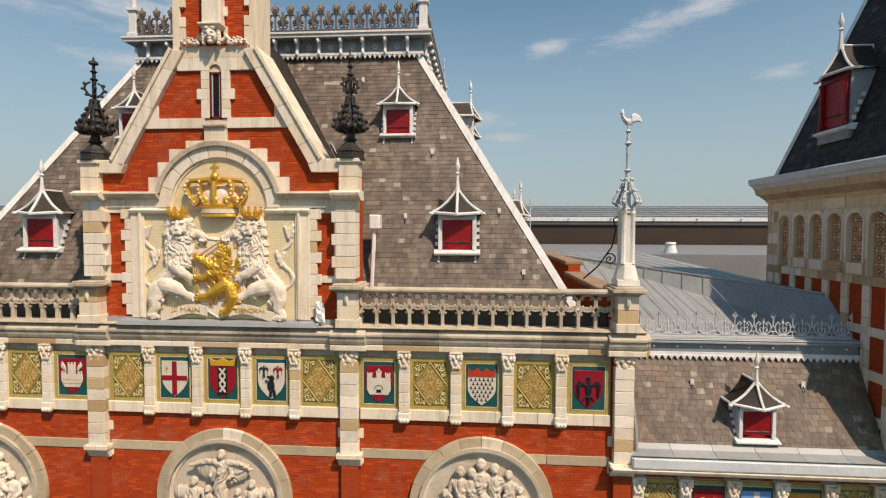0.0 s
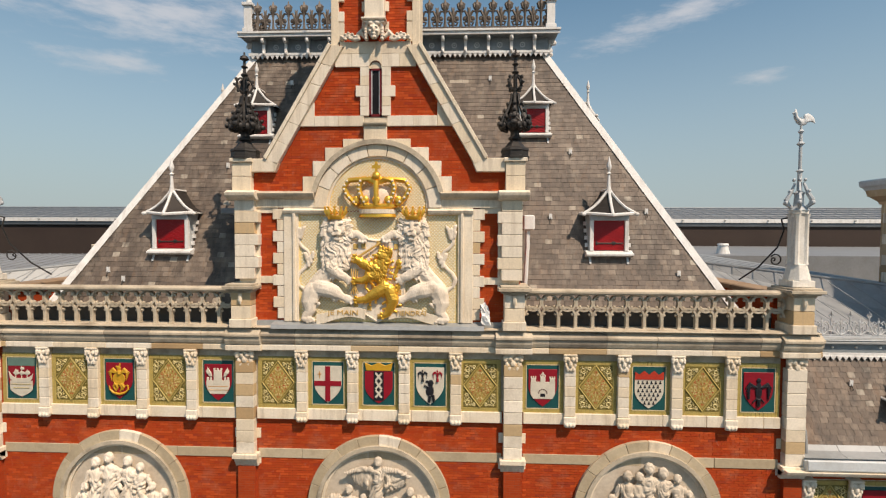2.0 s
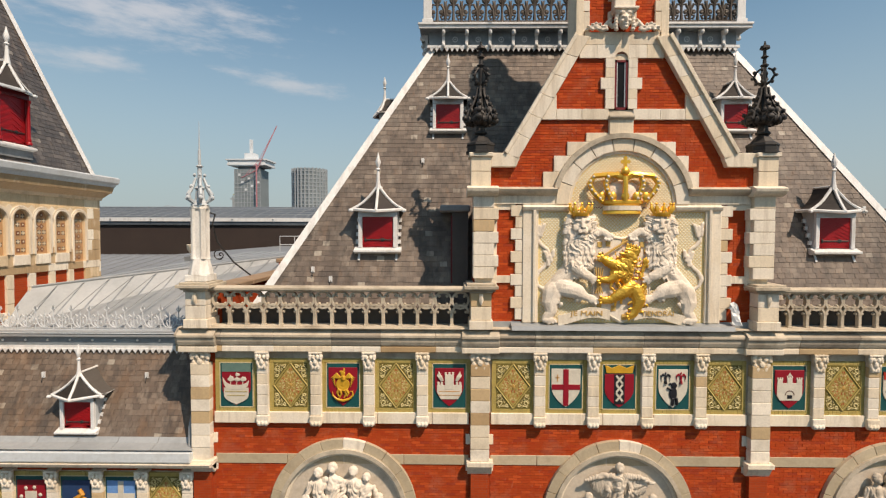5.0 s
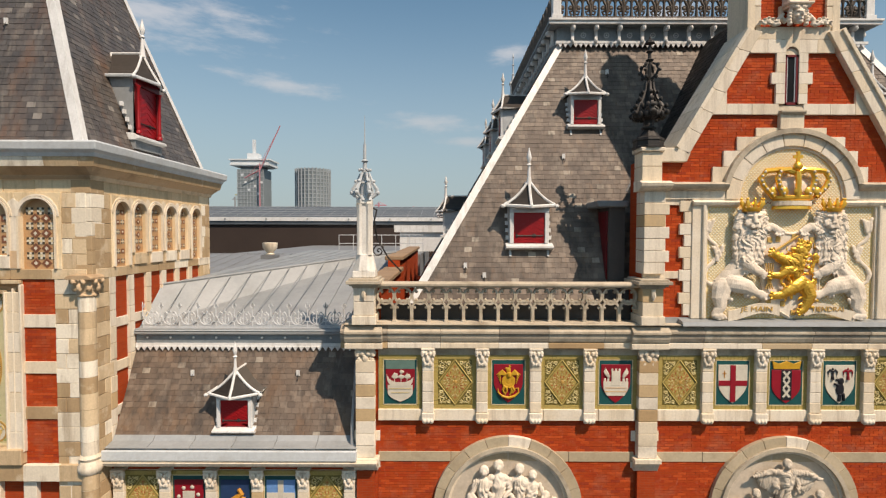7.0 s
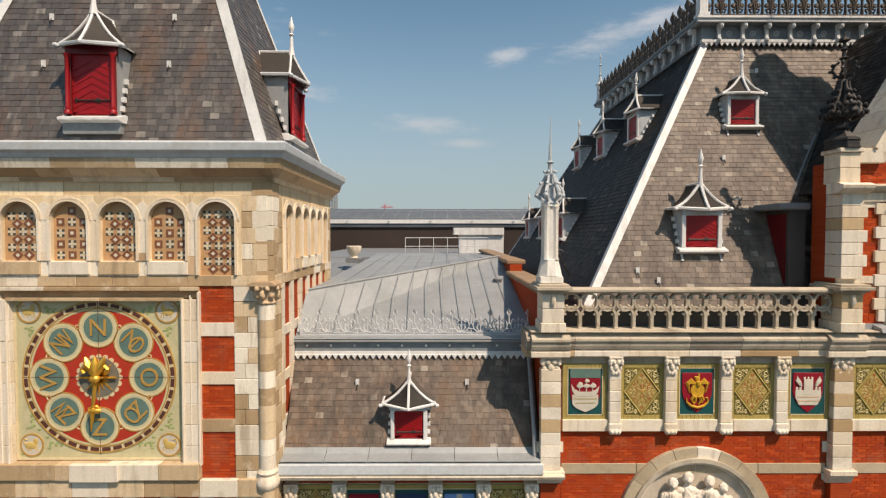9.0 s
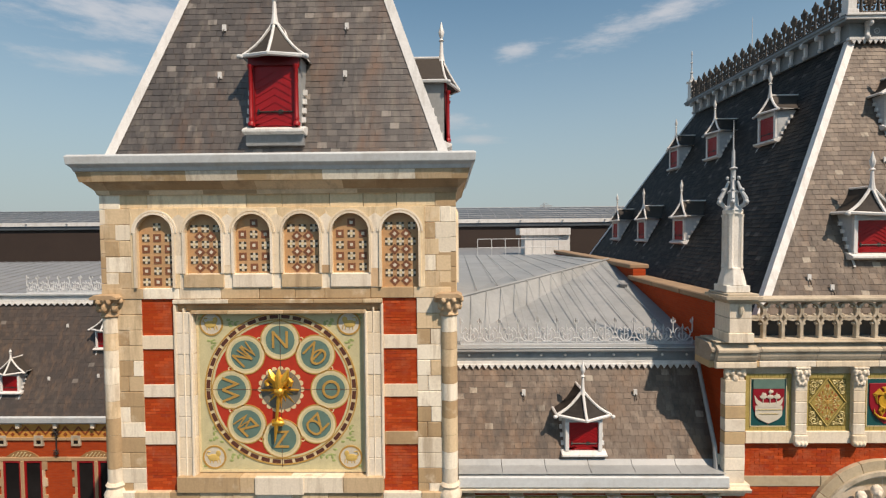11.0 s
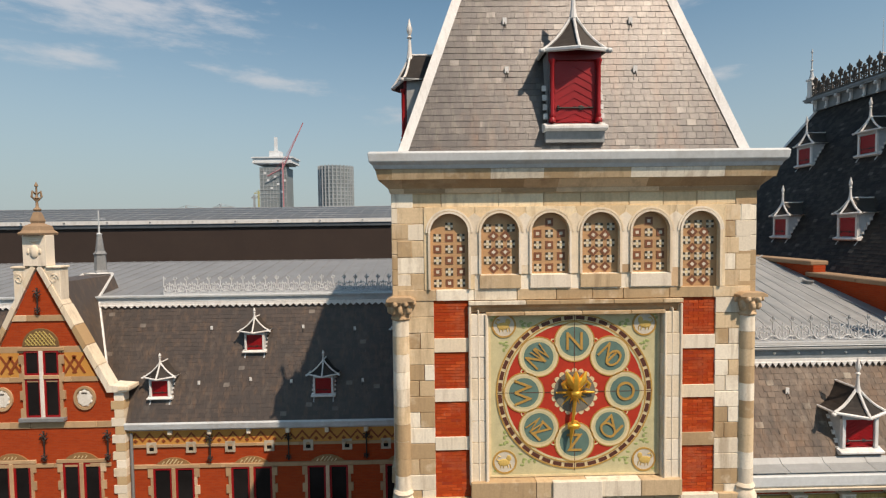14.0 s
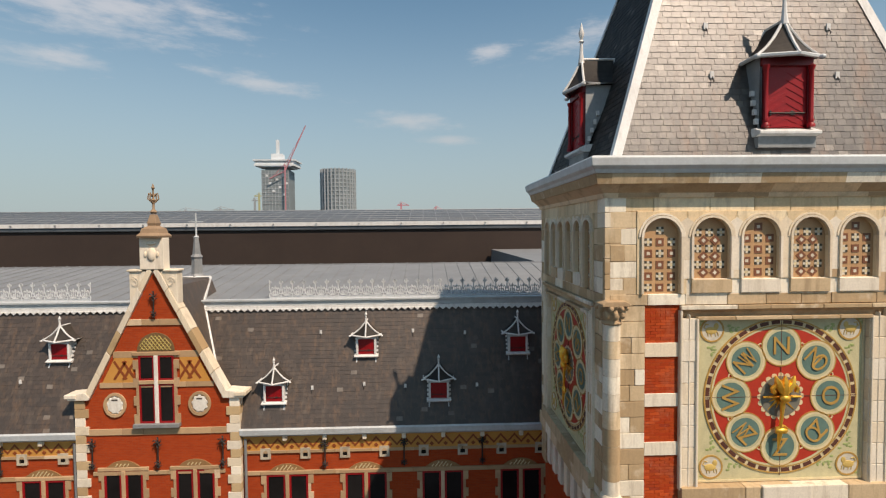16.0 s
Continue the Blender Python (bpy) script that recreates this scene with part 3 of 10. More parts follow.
def brickwork(parent, x0, x1, y, z0, z1, inside=None, count=0, m=None, seed=0, row=0.066, length=0.222):
    """Bricks in stretcher bond standing proud of the plane y by their joints' depth. count: how many are pieces of their own; the rest are one mesh."""
    rng = random.Random(seed)
    rest = Shape()
    j = 0.009
    faces = [(0, 1, 2, 3), (0, 4, 5, 1), (1, 5, 6, 2), (2, 6, 7, 3), (3, 7, 4, 0)]

    def brick(a, b, c, d, p):
        return [(a, y - p, c), (b, y - p, c), (b, y - p, d), (a, y - p, d), (a, y + 0.01, c), (b, y + 0.01, c), (b, y + 0.01, d), (a, y + 0.01, d)]

    base = None
    made = 0
    n = round((z1 - z0) / row)
    h = (z1 - z0) / n
    for i in range(n):
        za, zb = z0 + i * h, z0 + (i + 1) * h - j
        k = math.floor(x0 / length)
        off = (i % 2) * length / 2
        while True:
            a, b = k * length + off, (k + 1) * length + off - j
            k += 1
            if a >= x1:
                break
            if b <= x0 or (inside and not inside((a + b) / 2, (za + zb) / 2)):
                continue
            p = 0.008 + rng.uniform(-0.003, 0.004)
            if made < count and a > x0 and b < x1 and m is None:
                if base is None:
                    w, hh = length - j, h - j
                    base = Shape().add([(0, -0.009, 0), (w, -0.009, 0), (w, -0.009, hh), (0, -0.009, hh), (0, 0.01, 0), (w, 0.01, 0), (w, 0.01, hh), (0, 0.01, hh)], faces).mesh("brick")
                    base.materials.append(BRICK_PIECE)
                ob = new("brick", base)
                ob.parent = parent
                ob.matrix_basis = pose(a, y + 0.009 - p, za)
                made += 1
            else:
                rest.add(brick(max(a, x0), min(b, x1), za, zb, p), faces)
    if rest.v:
        me = bpy.data.meshes.new("bricks")
        me.from_pydata([m @ Vector(p) for p in rest.v] if m else rest.v, [], rest.f)
        ob = part("bricks", me, BRICK_PIECE, parent)
        ob["kind"] = "stuff"

# ---- ground and distance ----
structure("ground", Shape().box(-3000, 3000, -2500, 3000, -0.3, 0.0), surface("paving", [(0.3, (0.045, 0.043, 0.041)), (0.7, (0.062, 0.059, 0.055))], 0.9, scale=0.05, fine=2), "grey paved square far below the roofs", "ground")

C = 0.05          # middle of the pavilion
FY = 0.05         # brick face of the pavilion


def slates(parent, o, u, v, left, right, top, count=0, stretch=None, width=0.205, expo=0.148, material=None, seed=1, tag="slate"):
    """Rows of lapped slates on a slope. o: its lower corner, u along the eave, v up the slope; left(s), right(s): its
    bounds at the height s. count: how many in the stretch (s0, s1, u0, u1) are pieces of their own; the rest are one mesh."""
    rng = random.Random(seed)
    o, u, v = Vector(o), Vector(u).normalized(), Vector(v).normalized()
    n = u.cross(v).normalized()
    t = 0.010

    def verts(a, b, s, l, lift):
        pts = []
        for q, h in ((s, lift + t), (s + l, lift * 0.2 + 0.004)):
            for p in (a, b):
                pts.append((p, q, h))
        return pts + [(a, s, 0.0), (b, s, 0.0)]

    faces = [(0, 1, 3, 2), (4, 5, 1, 0), (4, 0, 2), (1, 5, 3)]
    base = Shape().add(verts(0.003, width - 0.003, 0, expo * 1.12, 0.004), faces).mesh(tag)
    base.materials.append(material or SLATE)
    rest = Shape()
    made = 0
    rows = int(top / expo + 0.999)
    for j in range(rows):
        s = j * expo
        a, b = left(min(top, s + expo * 0.5)), right(min(top, s + expo * 0.5))
        off = (j % 2) * width / 2 + 0.03 * math.sin(j * 2.3)
        k = math.floor((a - off) / width)
        while off + k * width < b:
            p, q = off + k * width, off + (k + 1) * width
            k += 1
            lift = rng.uniform(0.0, 0.006)
            skew = rng.uniform(-0.004, 0.004)
            whole = p > a and q < b and s + expo * 1.12 < top + 0.05
            inside = stretch and stretch[0] <= s <= stretch[1] and stretch[2] <= p <= stretch[3]
            if whole and inside and made < count:
                made += 1
                place = o + u * p + v * (s + skew) + n * lift
                ob = new(tag, base)
                ob.parent = parent
                ob.matrix_basis = Matrix.Translation(place) @ Matrix((u, v, n)).transposed().to_4x4()
            else:
                pts = [o + u * x + v * (y + skew) + n * (h + lift) for x, y, h in verts(max(a, p + 0.003), min(b, q - 0.003), s, min(expo * 1.12, top - s), 0.004)]
                rest.add(pts, faces)
    ob = part("slates", rest, material or SLATE, parent)
    ob["kind"] = "stuff"
    return ob


# ---- pavilion walls ----
wall = structure("wall_pavilion", Shape().box(C - 10.55, C + 10.55, FY, 19.0, 0.0, 19.45), BRICK, "red brick wall of the station pavilion with stone bands", "wall")
for k, (a, b) in enumerate(((-10.1, -3.72), (-3.18, 3.18), (3.72, 10.1))):
    for c0, c1 in ((a, b),):
        course(wall, C + c0, C + c1, FY - 0.03, FY + 0.1, 16.46, 16.71, 1.5, STONE_RING, seed=k)
        course(wall, C + c0, C + c1, FY - 0.10, FY + 0.1, 17.52, 17.80, 1.25, STONE, seed=10 + k)
part("panel_ground", Shape().box(C - 10.1, C + 10.1, FY - 0.012, FY + 0.1, 17.80, 19.45), STONE_OLD, wall)




def clear_of_rounds(px, pz):
    return all((px - C - q) ** 2 + (pz - 15.27) ** 2 > 1.80 ** 2 for q in (-6.87, 0.0, 6.87))


CORN = [(-0.6, 19.33), (0.07, 19.33), (0.09, 19.35), (0.09, 19.47), (0.06, 19.49), (-0.6, 19.49)]
DRIP = [(0.06, 19.49), (0.10, 19.52), (0.13, 19.60), (0.14, 19.69), (0.18, 19.72), (0.18, 19.78), (0.02, 19.90), (-0.6, 19.92), (-0.6, 19.49)]
cornice = thing("cornice", (0, 0, 0), "weathered stone cornice along the pavilion above the frieze", "cornice", kind="structure")
x = -11.0
k = 0
while x < 11.0:
    e = min(11.0, x + 1.15 + 0.35 * ((k * 7) % 5) / 5)
    if 11.0 - e < 0.4:
        e = 11.0
    part("cornice_block", Shape().moulding(CORN, C + x + 0.002, C + e - 0.002, FY - 0.1), STONE_PALE if k % 4 else STONE_TAN, cornice, bevel=0.006)
    part("drip_stone", Shape().moulding(DRIP, C + x + 0.002, C + e - 0.002, FY - 0.1), STONE_OLD if k % 3 else STONE_DARK, cornice, bevel=0.006)
    x, k = e, k + 1
for sx in (-10.43, -3.45, 3.45, 10.43):
    part("drip_break", Shape().moulding([(o + 0.10, z) for o, z in DRIP], C + sx - 0.46, C + sx + 0.46, FY - 0.1), STONE_OLD, cornice, bevel=0.008)
    part("cornice_break", Shape().moulding([(o + 0.10, z) for o, z in CORN], C + sx - 0.46, C + sx + 0.46, FY - 0.1), STONE, cornice, bevel=0.008)
part("weathering", Shape().box(C - 10.9, C + 10.9, -0.24, 0.5, 19.925, 19.96), STONE_OLD, cornice, bevel=0.01)
# dark strips stand for the deep gutter shadow behind the balustrade
for a, b in ((-10.1, -3.7), (3.7, 10.1)):
    part("lead_upstand", Shape().box(C + a, C + b, 0.42, 0.62, 19.93, 20.34), SLATE_PLAIN, cornice, "dark strip for the shade behind the balustrade")


# ---- frieze pilasters ----
def capital(s, x, y, z, w, d, h):
    """Leafy capital: abacus, curled upper leaves and a lower ring."""
    s.box(x - w * 0.60, x + w * 0.60, y - d * 0.25, y + d, z + h * 0.90, z + h)
    s.box(x - w * 0.44, x + w * 0.44, y + d * 0.1, y + d, z, z + h * 0.9)
    for k in (-1, 1):
        s.ball((x + k * w * 0.46, y, z + h * 0.74), (w * 0.22, d * 0.34, h * 0.17)).ball((x + k * w * 0.50, y - d * 0.1, z + h * 0.60), (w * 0.13, d * 0.25, h * 0.10))
        s.ball((x + k * w * 0.18, y - d * 0.12, z + h * 0.70), (w * 0.16, d * 0.3, h * 0.15)).ball((x + k * w * 0.40, y + d * 0.02, z + h * 0.36), (w * 0.15, d * 0.25, h * 0.16))
        s.ball((x + k * w * 0.26, y - d * 0.02, z + h * 0.14), (w * 0.15, d * 0.22, h * 0.17))
    s.ball((x, y - d * 0.1, z + h * 0.42), (w * 0.20, d * 0.28, h * 0.20)).ball((x, y, z + h * 0.10), (w * 0.14, d * 0.2, h * 0.14))
    return s


def pilaster(at, label, group, w=0.28):
    e = thing("pilaster", at, label, "pilaster", group)
    h = 1.28
    for i in range(5):
        part("stone_block", Shape().box(-w / 2, w / 2, -0.135 + 0.004 * (i % 2), 0.02, 0.24 + i * h / 5 + 0.003, 0.24 + (i + 1) * h / 5), STONE_WHITE, e, bevel=0.012)
    part("capital", fused(capital(Shape(), 0, -0.15, 1.40, w, 0.17, 0.44), 0.012, 0.008, (40, 40, 26)), STONE_PALE, e)
    b = Shape().box(-w / 2 - 0.015, w / 2 + 0.015, -0.17, 0.02, 0.06, 0.235)
    for sx in (-1, 0, 1):
        b.ball((sx * w * 0.3, -0.12, 0.04), (0.07, 0.09, 0.08))
    part("corbel", fused(b, 0.012, 0.006, (36, 36, 30)), STONE_PALE, e)
    return e


PIL = [-8.86, -7.53, -6.21, -4.88, -1.97, -0.65, 0.68, 2.0, 4.88, 6.21, 7.53, 8.86]
first = None
for px in PIL:
    at = (C + px, FY - 0.02, 17.50)
    if first is None:
        first = pilaster(at, "pale limestone pilaster with carved capital between tile panels", "pilasters of the frieze")
    else:
        copy_thing(first, pose(*at))


# ---- tile panels ----
def panel_base(name, at, label, group, w=1.06, h=1.34):
    e = thing(name, at, label, "tile panel", group)
    part("backing", Shape().box(-w / 2, w / 2, 0.0, 0.03, 0, h), T_YELLOW, e)
    return e


def border_tiles(e, w, h, t=0.095):
    """Small square tiles round the edge."""
    for a, n, horiz in ((w, 11, True), (h, 13, False)):
        for side in (0, 1):
            for i in range(n):
                c0, c1 = -a / 2 + a * i / n, -a / 2 + a * (i + 1) / n
                s = Shape()
                if horiz:
                    s.box(c0 + 0.004, c1 - 0.004, -0.012, 0.01, side * (h - t), side * (h - t) + t - 0.006)
                else:
                    if i in (0, n - 1):
                        continue
                    s.box(side * (w - t) - w / 2, side * (w - t) - w / 2 + t - 0.006, -0.012, 0.01, h / 2 + c0 + 0.004, h / 2 + c1 - 0.004)
                part("tile", s, T_YELLOW, e)


def scroll(s, x, z, r, turns=1.2, flip=1, y=-0.02, a0=0.0):
    pts = [(x + flip * r * (1 - 0.7 * i / 14) * math.cos(a0 + turns * TAU * i / 14), y, z + r * (1 - 0.7 * i / 14) * math.sin(a0 + turns * TAU * i / 14)) for i in range(15)]
    return s.tube(pts, 0.012, 4)


def tile_panel(at, label, group):
    w, h = 1.06, 1.34
    e = panel_base("tile_panel", at, label, group)
    border_tiles(e, w, h)
    part("field", Shape().box(-0.42, 0.42, -0.008, 0.01, 0.11, 1.23), T_DEEP, e)
    s, dots = Shape(), Shape()
    rng = random.Random(9)

    def leaf(sh, x, z, l, a, y):
        """A thin leaf and its three mirror images."""
        for sx in (-1, 1):
            for sz in (-1, 1):
                co, si = math.cos(a), math.sin(a)
                pts = [(x + l * co, z + l * si), (x - 0.3 * l * si, z + 0.3 * l * co), (x - l * co, z - l * si), (x + 0.3 * l * si, z - 0.3 * l * co)]
                sh.add([(sx * p, y, 0.67 + sz * q) for p, q in pts] + [(sx * p, y + 0.012, 0.67 + sz * q) for p, q in pts], [(0, 1, 2, 3), (0, 4, 5, 1), (1, 5, 6, 2), (2, 6, 7, 3), (3, 7, 4, 0)])

    for i in range(210):
        x, z = rng.uniform(0.03, 0.40), rng.uniform(0.05, 0.52)
        if x / 0.42 + z / 0.56 < 1.16:
            continue
        leaf(s if i % 5 else dots, x, z, rng.uniform(0.018, 0.036), rng.uniform(0, 3.1), -0.013 - 0.0015 * (i % 4))
    for dx, dz, r in ((0.31, 0.43, 0.08), (0.34, 0.24, 0.045), (0.15, 0.48, 0.045)):
        for sx in (-1, 1):
            for sz in (-1, 1):
                scroll(s, sx * dx, 0.67 + sz * dz, r, 1.2, sx, -0.014, dz * 9)
    part("scrollwork", s, T_STRAW, e, "cream scrollwork")["kind"] = "stuff"
    part("fleck_inlay", dots, T_BLACK, e)["kind"] = "stuff"
    ends = ((0, 0.11), (0.42, 0.67), (0, 1.23), (-0.42, 0.67))
    for a, b in zip(ends, ends[1:] + ends[:1]):
        part("lozenge_bar", Shape().tube([(a[0], -0.014, a[1]), (b[0], -0.014, b[1])], 0.020, 4), T_YELLOW, e)
    part("lozenge_field", Shape().prism([(0, 0.16), (0.37, 0.67), (0, 1.18), (-0.37, 0.67)], -0.011, 0.0), T_GOLDBUFF, e)
    s, q, w_ = Shape(), Shape(), Shape()
    for i in range(130):
        x, z = rng.uniform(0.0, 0.30), rng.uniform(0.0, 0.42)
        if x / 0.33 + z / 0.46 > 0.98:
            continue
        leaf(q if i % 5 == 0 else (w_ if i % 2 else s), x, z, rng.uniform(0.018, 0.036), math.atan2(z, x + 0.01) + rng.uniform(-0.7, 0.7), -0.015 - 0.0015 * (i % 4))
    s.ball((0, -0.016, 0.67), (0.045, 0.012, 0.055), 8, 4)
    part("flower", s, T_HONEY, e, "ochre flower in the lozenge")["kind"] = "stuff"
    part("petals", q, T_SCARLET, e)["kind"] = "stuff"
    part("pale_leaves", w_, T_STRAW, e)["kind"] = "stuff"
    return e


def heater(w, h, z0, cx=0.0):
    """Outline of a pointed shield, top edge at z0 + h."""
    pts = [(-w / 2, z0 + h), (-w / 2, z0 + h * 0.55)]
    pts += [(-w / 2 * (1 - (i / 8) ** 2.1), z0 + h * 0.55 * (1 - i / 8)) for i in range(1, 9)]
    pts += [(-x_, z_) for x_, z_ in reversed(pts[:-1])]
    return [(cx + a, b) for a, b in pts]


def shield_panel(at, label, design):
    w, h = 1.06, 1.34
    e = panel_base("shield_panel", at, label, "shield panels of the frieze")
    border_tiles(e, w, h)
    part("green_field", Shape().box(-0.41, 0.41, -0.008, 0.01, 0.11, 1.23), T_GREEN, e)
    b = Shape()
    for x0, x1, z0, z1 in ((-0.425, -0.405, 0.1, 1.24), (0.405, 0.425, 0.1, 1.24), (-0.425, 0.425, 0.1, 0.118), (-0.425, 0.425, 1.222, 1.24)):
        b.box(x0, x1, -0.014, 0.0, z0, z1)
    part("edging", b, T_CREAM, e)
    field = {"cross": T_WHITE, "three_crosses": T_CREAM, "bear": T_WHITE, "ship": T_CREAM, "beast": T_CREAM, "castle": T_CREAM, "gate": T_CREAM, "bells": T_WHITE, "eagle": T_CREAM,
             "lozenges": T_CREAM, "horse": T_NAVY, "blue_cross": T_WHITE, "tree": T_CREAM, "friar": T_OCHRE}[design]
    tall = design not in ("three_crosses", "ship", "bells")
    top = 1.12 if tall else 1.0
    main = {"three_crosses": T_RED, "ship": T_RED, "beast": T_RED, "castle": T_RED, "gate": T_RED, "eagle": T_RED, "lozenges": T_RED, "tree": T_RED, "blue_cross": T_BLUE}.get(design, field)
    part("shield", Shape().prism(heater(0.72, top - 0.16, 0.16), -0.028, 0.0), main, e, bevel=0.004)
    y0, y1 = -0.040, -0.026
    if design == "cross":
        part("charge", Shape().box(-0.065, 0.065, y0, y1, 0.20, 1.115).box(-0.352, 0.352, y0 + 0.003, y1, 0.60, 0.73), T_RED, e)
        part("sword", Shape().box(-0.22, -0.205, y0, y1, 0.80, 0.98).box(-0.26, -0.165, y0, y1, 0.90, 0.915), T_OCHRE, e)
    elif design == "blue_cross":
        part("charge", Shape().box(-0.07, 0.07, y0, y1, 0.20, 1.115).box(-0.352, 0.352, y0 + 0.003, y1, 0.66, 0.80), T_WHITE, e)
    elif design == "three_crosses":
        for i in range(3):
            s = Shape()
            for d in (-1, 1):
                cz = 0.42 + i * 0.22
                s.prism([(-0.10, cz - d * 0.085), (-0.06, cz - d * 0.115), (0.10, cz + d * 0.085), (0.06, cz + d * 0.115)], y0 + 0.002 * d, y1)
            part("saltire", s, T_WHITE, e)
        part("pale", Shape().box(-0.13, 0.13, -0.034, y1 + 0.002, 0.24, 0.995), T_BLACK, e)
        part("crown", Shape().prism([(-0.32, 1.02), (0.32, 1.02), (0.36, 1.22), (0.18, 1.15), (0, 1.22), (-0.18, 1.15), (-0.36, 1.22)], y0, 0.0), T_GOLD, e, bevel=0.006)
    elif design == "bear":
        s = Shape().ball((0.0, y0, 0.52), (0.11, 0.018, 0.17)).ball((0.02, y0, 0.72), (0.08, 0.018, 0.09)).ball((-0.07, y0, 0.76), (0.05, 0.014, 0.035))
        s.tube([(-0.04, y0, 0.62), (-0.15, y0, 0.66)], 0.028).tube([(0.0, y0, 0.40), (-0.02, y0, 0.22)], 0.04).tube([(0.08, y0, 0.42), (0.10, y0, 0.24)], 0.04)
        part("bear", fused(s, 0.007), T_BLACK, e)
        for sx, mt in ((-1, T_BLACK), (1, T_RED)):
            s = Shape().ball((sx * 0.19, y0, 0.92), (0.035, 0.012, 0.08)).ball((sx * 0.19, y0, 1.03), (0.025, 0.012, 0.03)).tube([(sx * 0.19, y0, 0.86), (sx * 0.19, y0, 0.76)], (0.03, 0.045), 4)
            for k in (-1, 1):
                for i in range(4):
                    s.tube([(sx * 0.19 + k * 0.02, y0, 0.97), (sx * 0.19 + k * (0.06 + 0.02 * i), y0, 1.02 - 0.02 * i), (sx * 0.19 + k * (0.13 - 0.012 * i), y0, 0.97 - 0.055 * i)], (0.014, 0.014, 0.005), 4)
            part("eagle", fused(s, 0.006), mt, e)
    elif design in ("castle", "gate"):
        s = Shape()
        if design == "castle":
            s.prism([(-0.31, 0.52), (-0.25, 0.40), (-0.22, 0.34), (0.22, 0.34), (0.25, 0.40), (0.31, 0.52), (0.31, 0.70), (-0.31, 0.70)], y0, y1)
            s.box(-0.11, 0.11, y0 - 0.004, y1, 0.60, 0.96)
            for k in (-0.27, -0.19, 0.19, 0.27):
                s.box(k - 0.028, k + 0.028, y0, y1, 0.70, 0.78)
            for k in (-0.09, 0, 0.09):
                s.box(k - 0.027, k + 0.027, y0, y1, 0.96, 1.02)
            for k in (-1, 1):
                # a wing on either side of the keep
                for i in range(4):
                    s.tube([(k * (0.16 + 0.012 * i), y0, 0.80), (k * (0.20 + 0.022 * i), y0, 0.90), (k * (0.27 + 0.012 * i), y0, 1.04 - 0.03 * i)], (0.016, 0.030, 0.010), 5)
            part("wall_line", Shape().box(-0.26, 0.26, y0 - 0.005, y0, 0.535, 0.548).box(-0.28, 0.28, y0 - 0.005, y0, 0.44, 0.452), T_OCHRE, e)
        else:
            s.prism([(-0.31, 0.48), (-0.24, 0.36), (0.24, 0.36), (0.31, 0.48), (0.31, 0.80), (-0.31, 0.80)], y0, y1)
            for k in (-0.235, 0.0, 0.235):
                zt = 0.94 if k else 0.98
                s.box(k - 0.065, k + 0.065, y0 - 0.003, y1, 0.78, zt - 0.05)
                for q in (-0.055, 0.0, 0.055):
                    s.box(k + q - 0.018, k + q + 0.018, y0, y1, zt - 0.05, zt)
            s.prism([(-0.05, 0.98), (0.05, 0.98), (0.0, 1.06)], y0, y1)
            part("arch_line", Shape().ring((0, 0.50), 0.10, 0.118, y0 - 0.006, y0, 0, math.pi, 12), T_BROWN, e)
            part("gateway", Shape().box(-0.06, 0.06, y0 - 0.006, y1, 0.42, 0.50), T_BLACK, e)
        part("castle", fused(s, 0.006), T_WHITE, e)
    elif design == "ship":
        part("chief", Shape().box(-0.36, 0.36, y0 + 0.006, 0.0, 1.002, 1.21), T_TEAL, e, "pale green chief")
        s = Shape().prism([(-0.22, 0.56), (0.22, 0.56), (0.30, 0.66), (0.33, 0.80), (0.25, 0.72), (0.13, 0.67), (-0.14, 0.67), (-0.26, 0.74), (-0.34, 0.86), (-0.31, 0.68)], y0, y1)
        for mx, top_ in ((-0.14, 0.92), (0.02, 0.99), (0.17, 0.90)):
            s.tube([(mx, y0, 0.66), (mx, y0, top_)], 0.010, 4)
            s.ball((mx + 0.01, y0, 0.81), (0.085, 0.012, 0.05), 8, 5).ball((mx + 0.02, y0, top_ - 0.06), (0.06, 0.012, 0.04), 8, 5)
        part("ship", s, T_WHITE, e)
        part("sea", Shape().prism(heater(0.62, 0.42, 0.18), y0 + 0.006, y1), T_WHITE, e)
        part("wave_line", Shape().tube([(-0.28 + 0.04 * i, y0, 0.50 + 0.015 * (i % 2)) for i in range(15)], 0.008, 4).tube([(-0.22 + 0.04 * i, y0, 0.40 + 0.015 * (i % 2)) for i in range(12)], 0.008, 4), T_OLIVE, e)
    elif design == "bells":
        part("chief", Shape().prism([(-0.355, 0.90), (0.355, 0.90), (0.355, 1.10), (0.24, 1.02), (0.12, 1.12), (0, 1.02), (-0.12, 1.12), (-0.24, 1.02), (-0.355, 1.10)], y0, 0.0), T_SCARLET, e, "rust red crown")
        for r in range(6):
            n = (6, 5, 6, 5, 4, 3)[r]
            for q in range(n):
                bx, bz = (q - (n - 1) / 2) * 0.108, 0.83 - r * 0.105
                part("bell", Shape().box(bx - 0.010, bx + 0.010, y0, y1, bz - 0.04, bz + 0.04).box(bx - 0.028, bx + 0.028, y0 + 0.003, y1, bz - 0.04, bz - 0.012), T_BLACK, e)
    elif design in ("eagle", "beast", "horse", "tree", "friar", "lozenges"):
        s = Shape()
        mt = {"eagle": T_BLACK, "beast": T_GOLD, "horse": T_OCHRE, "tree": T_OCHRE, "friar": T_BLACK, "lozenges": T_WHITE}[design]
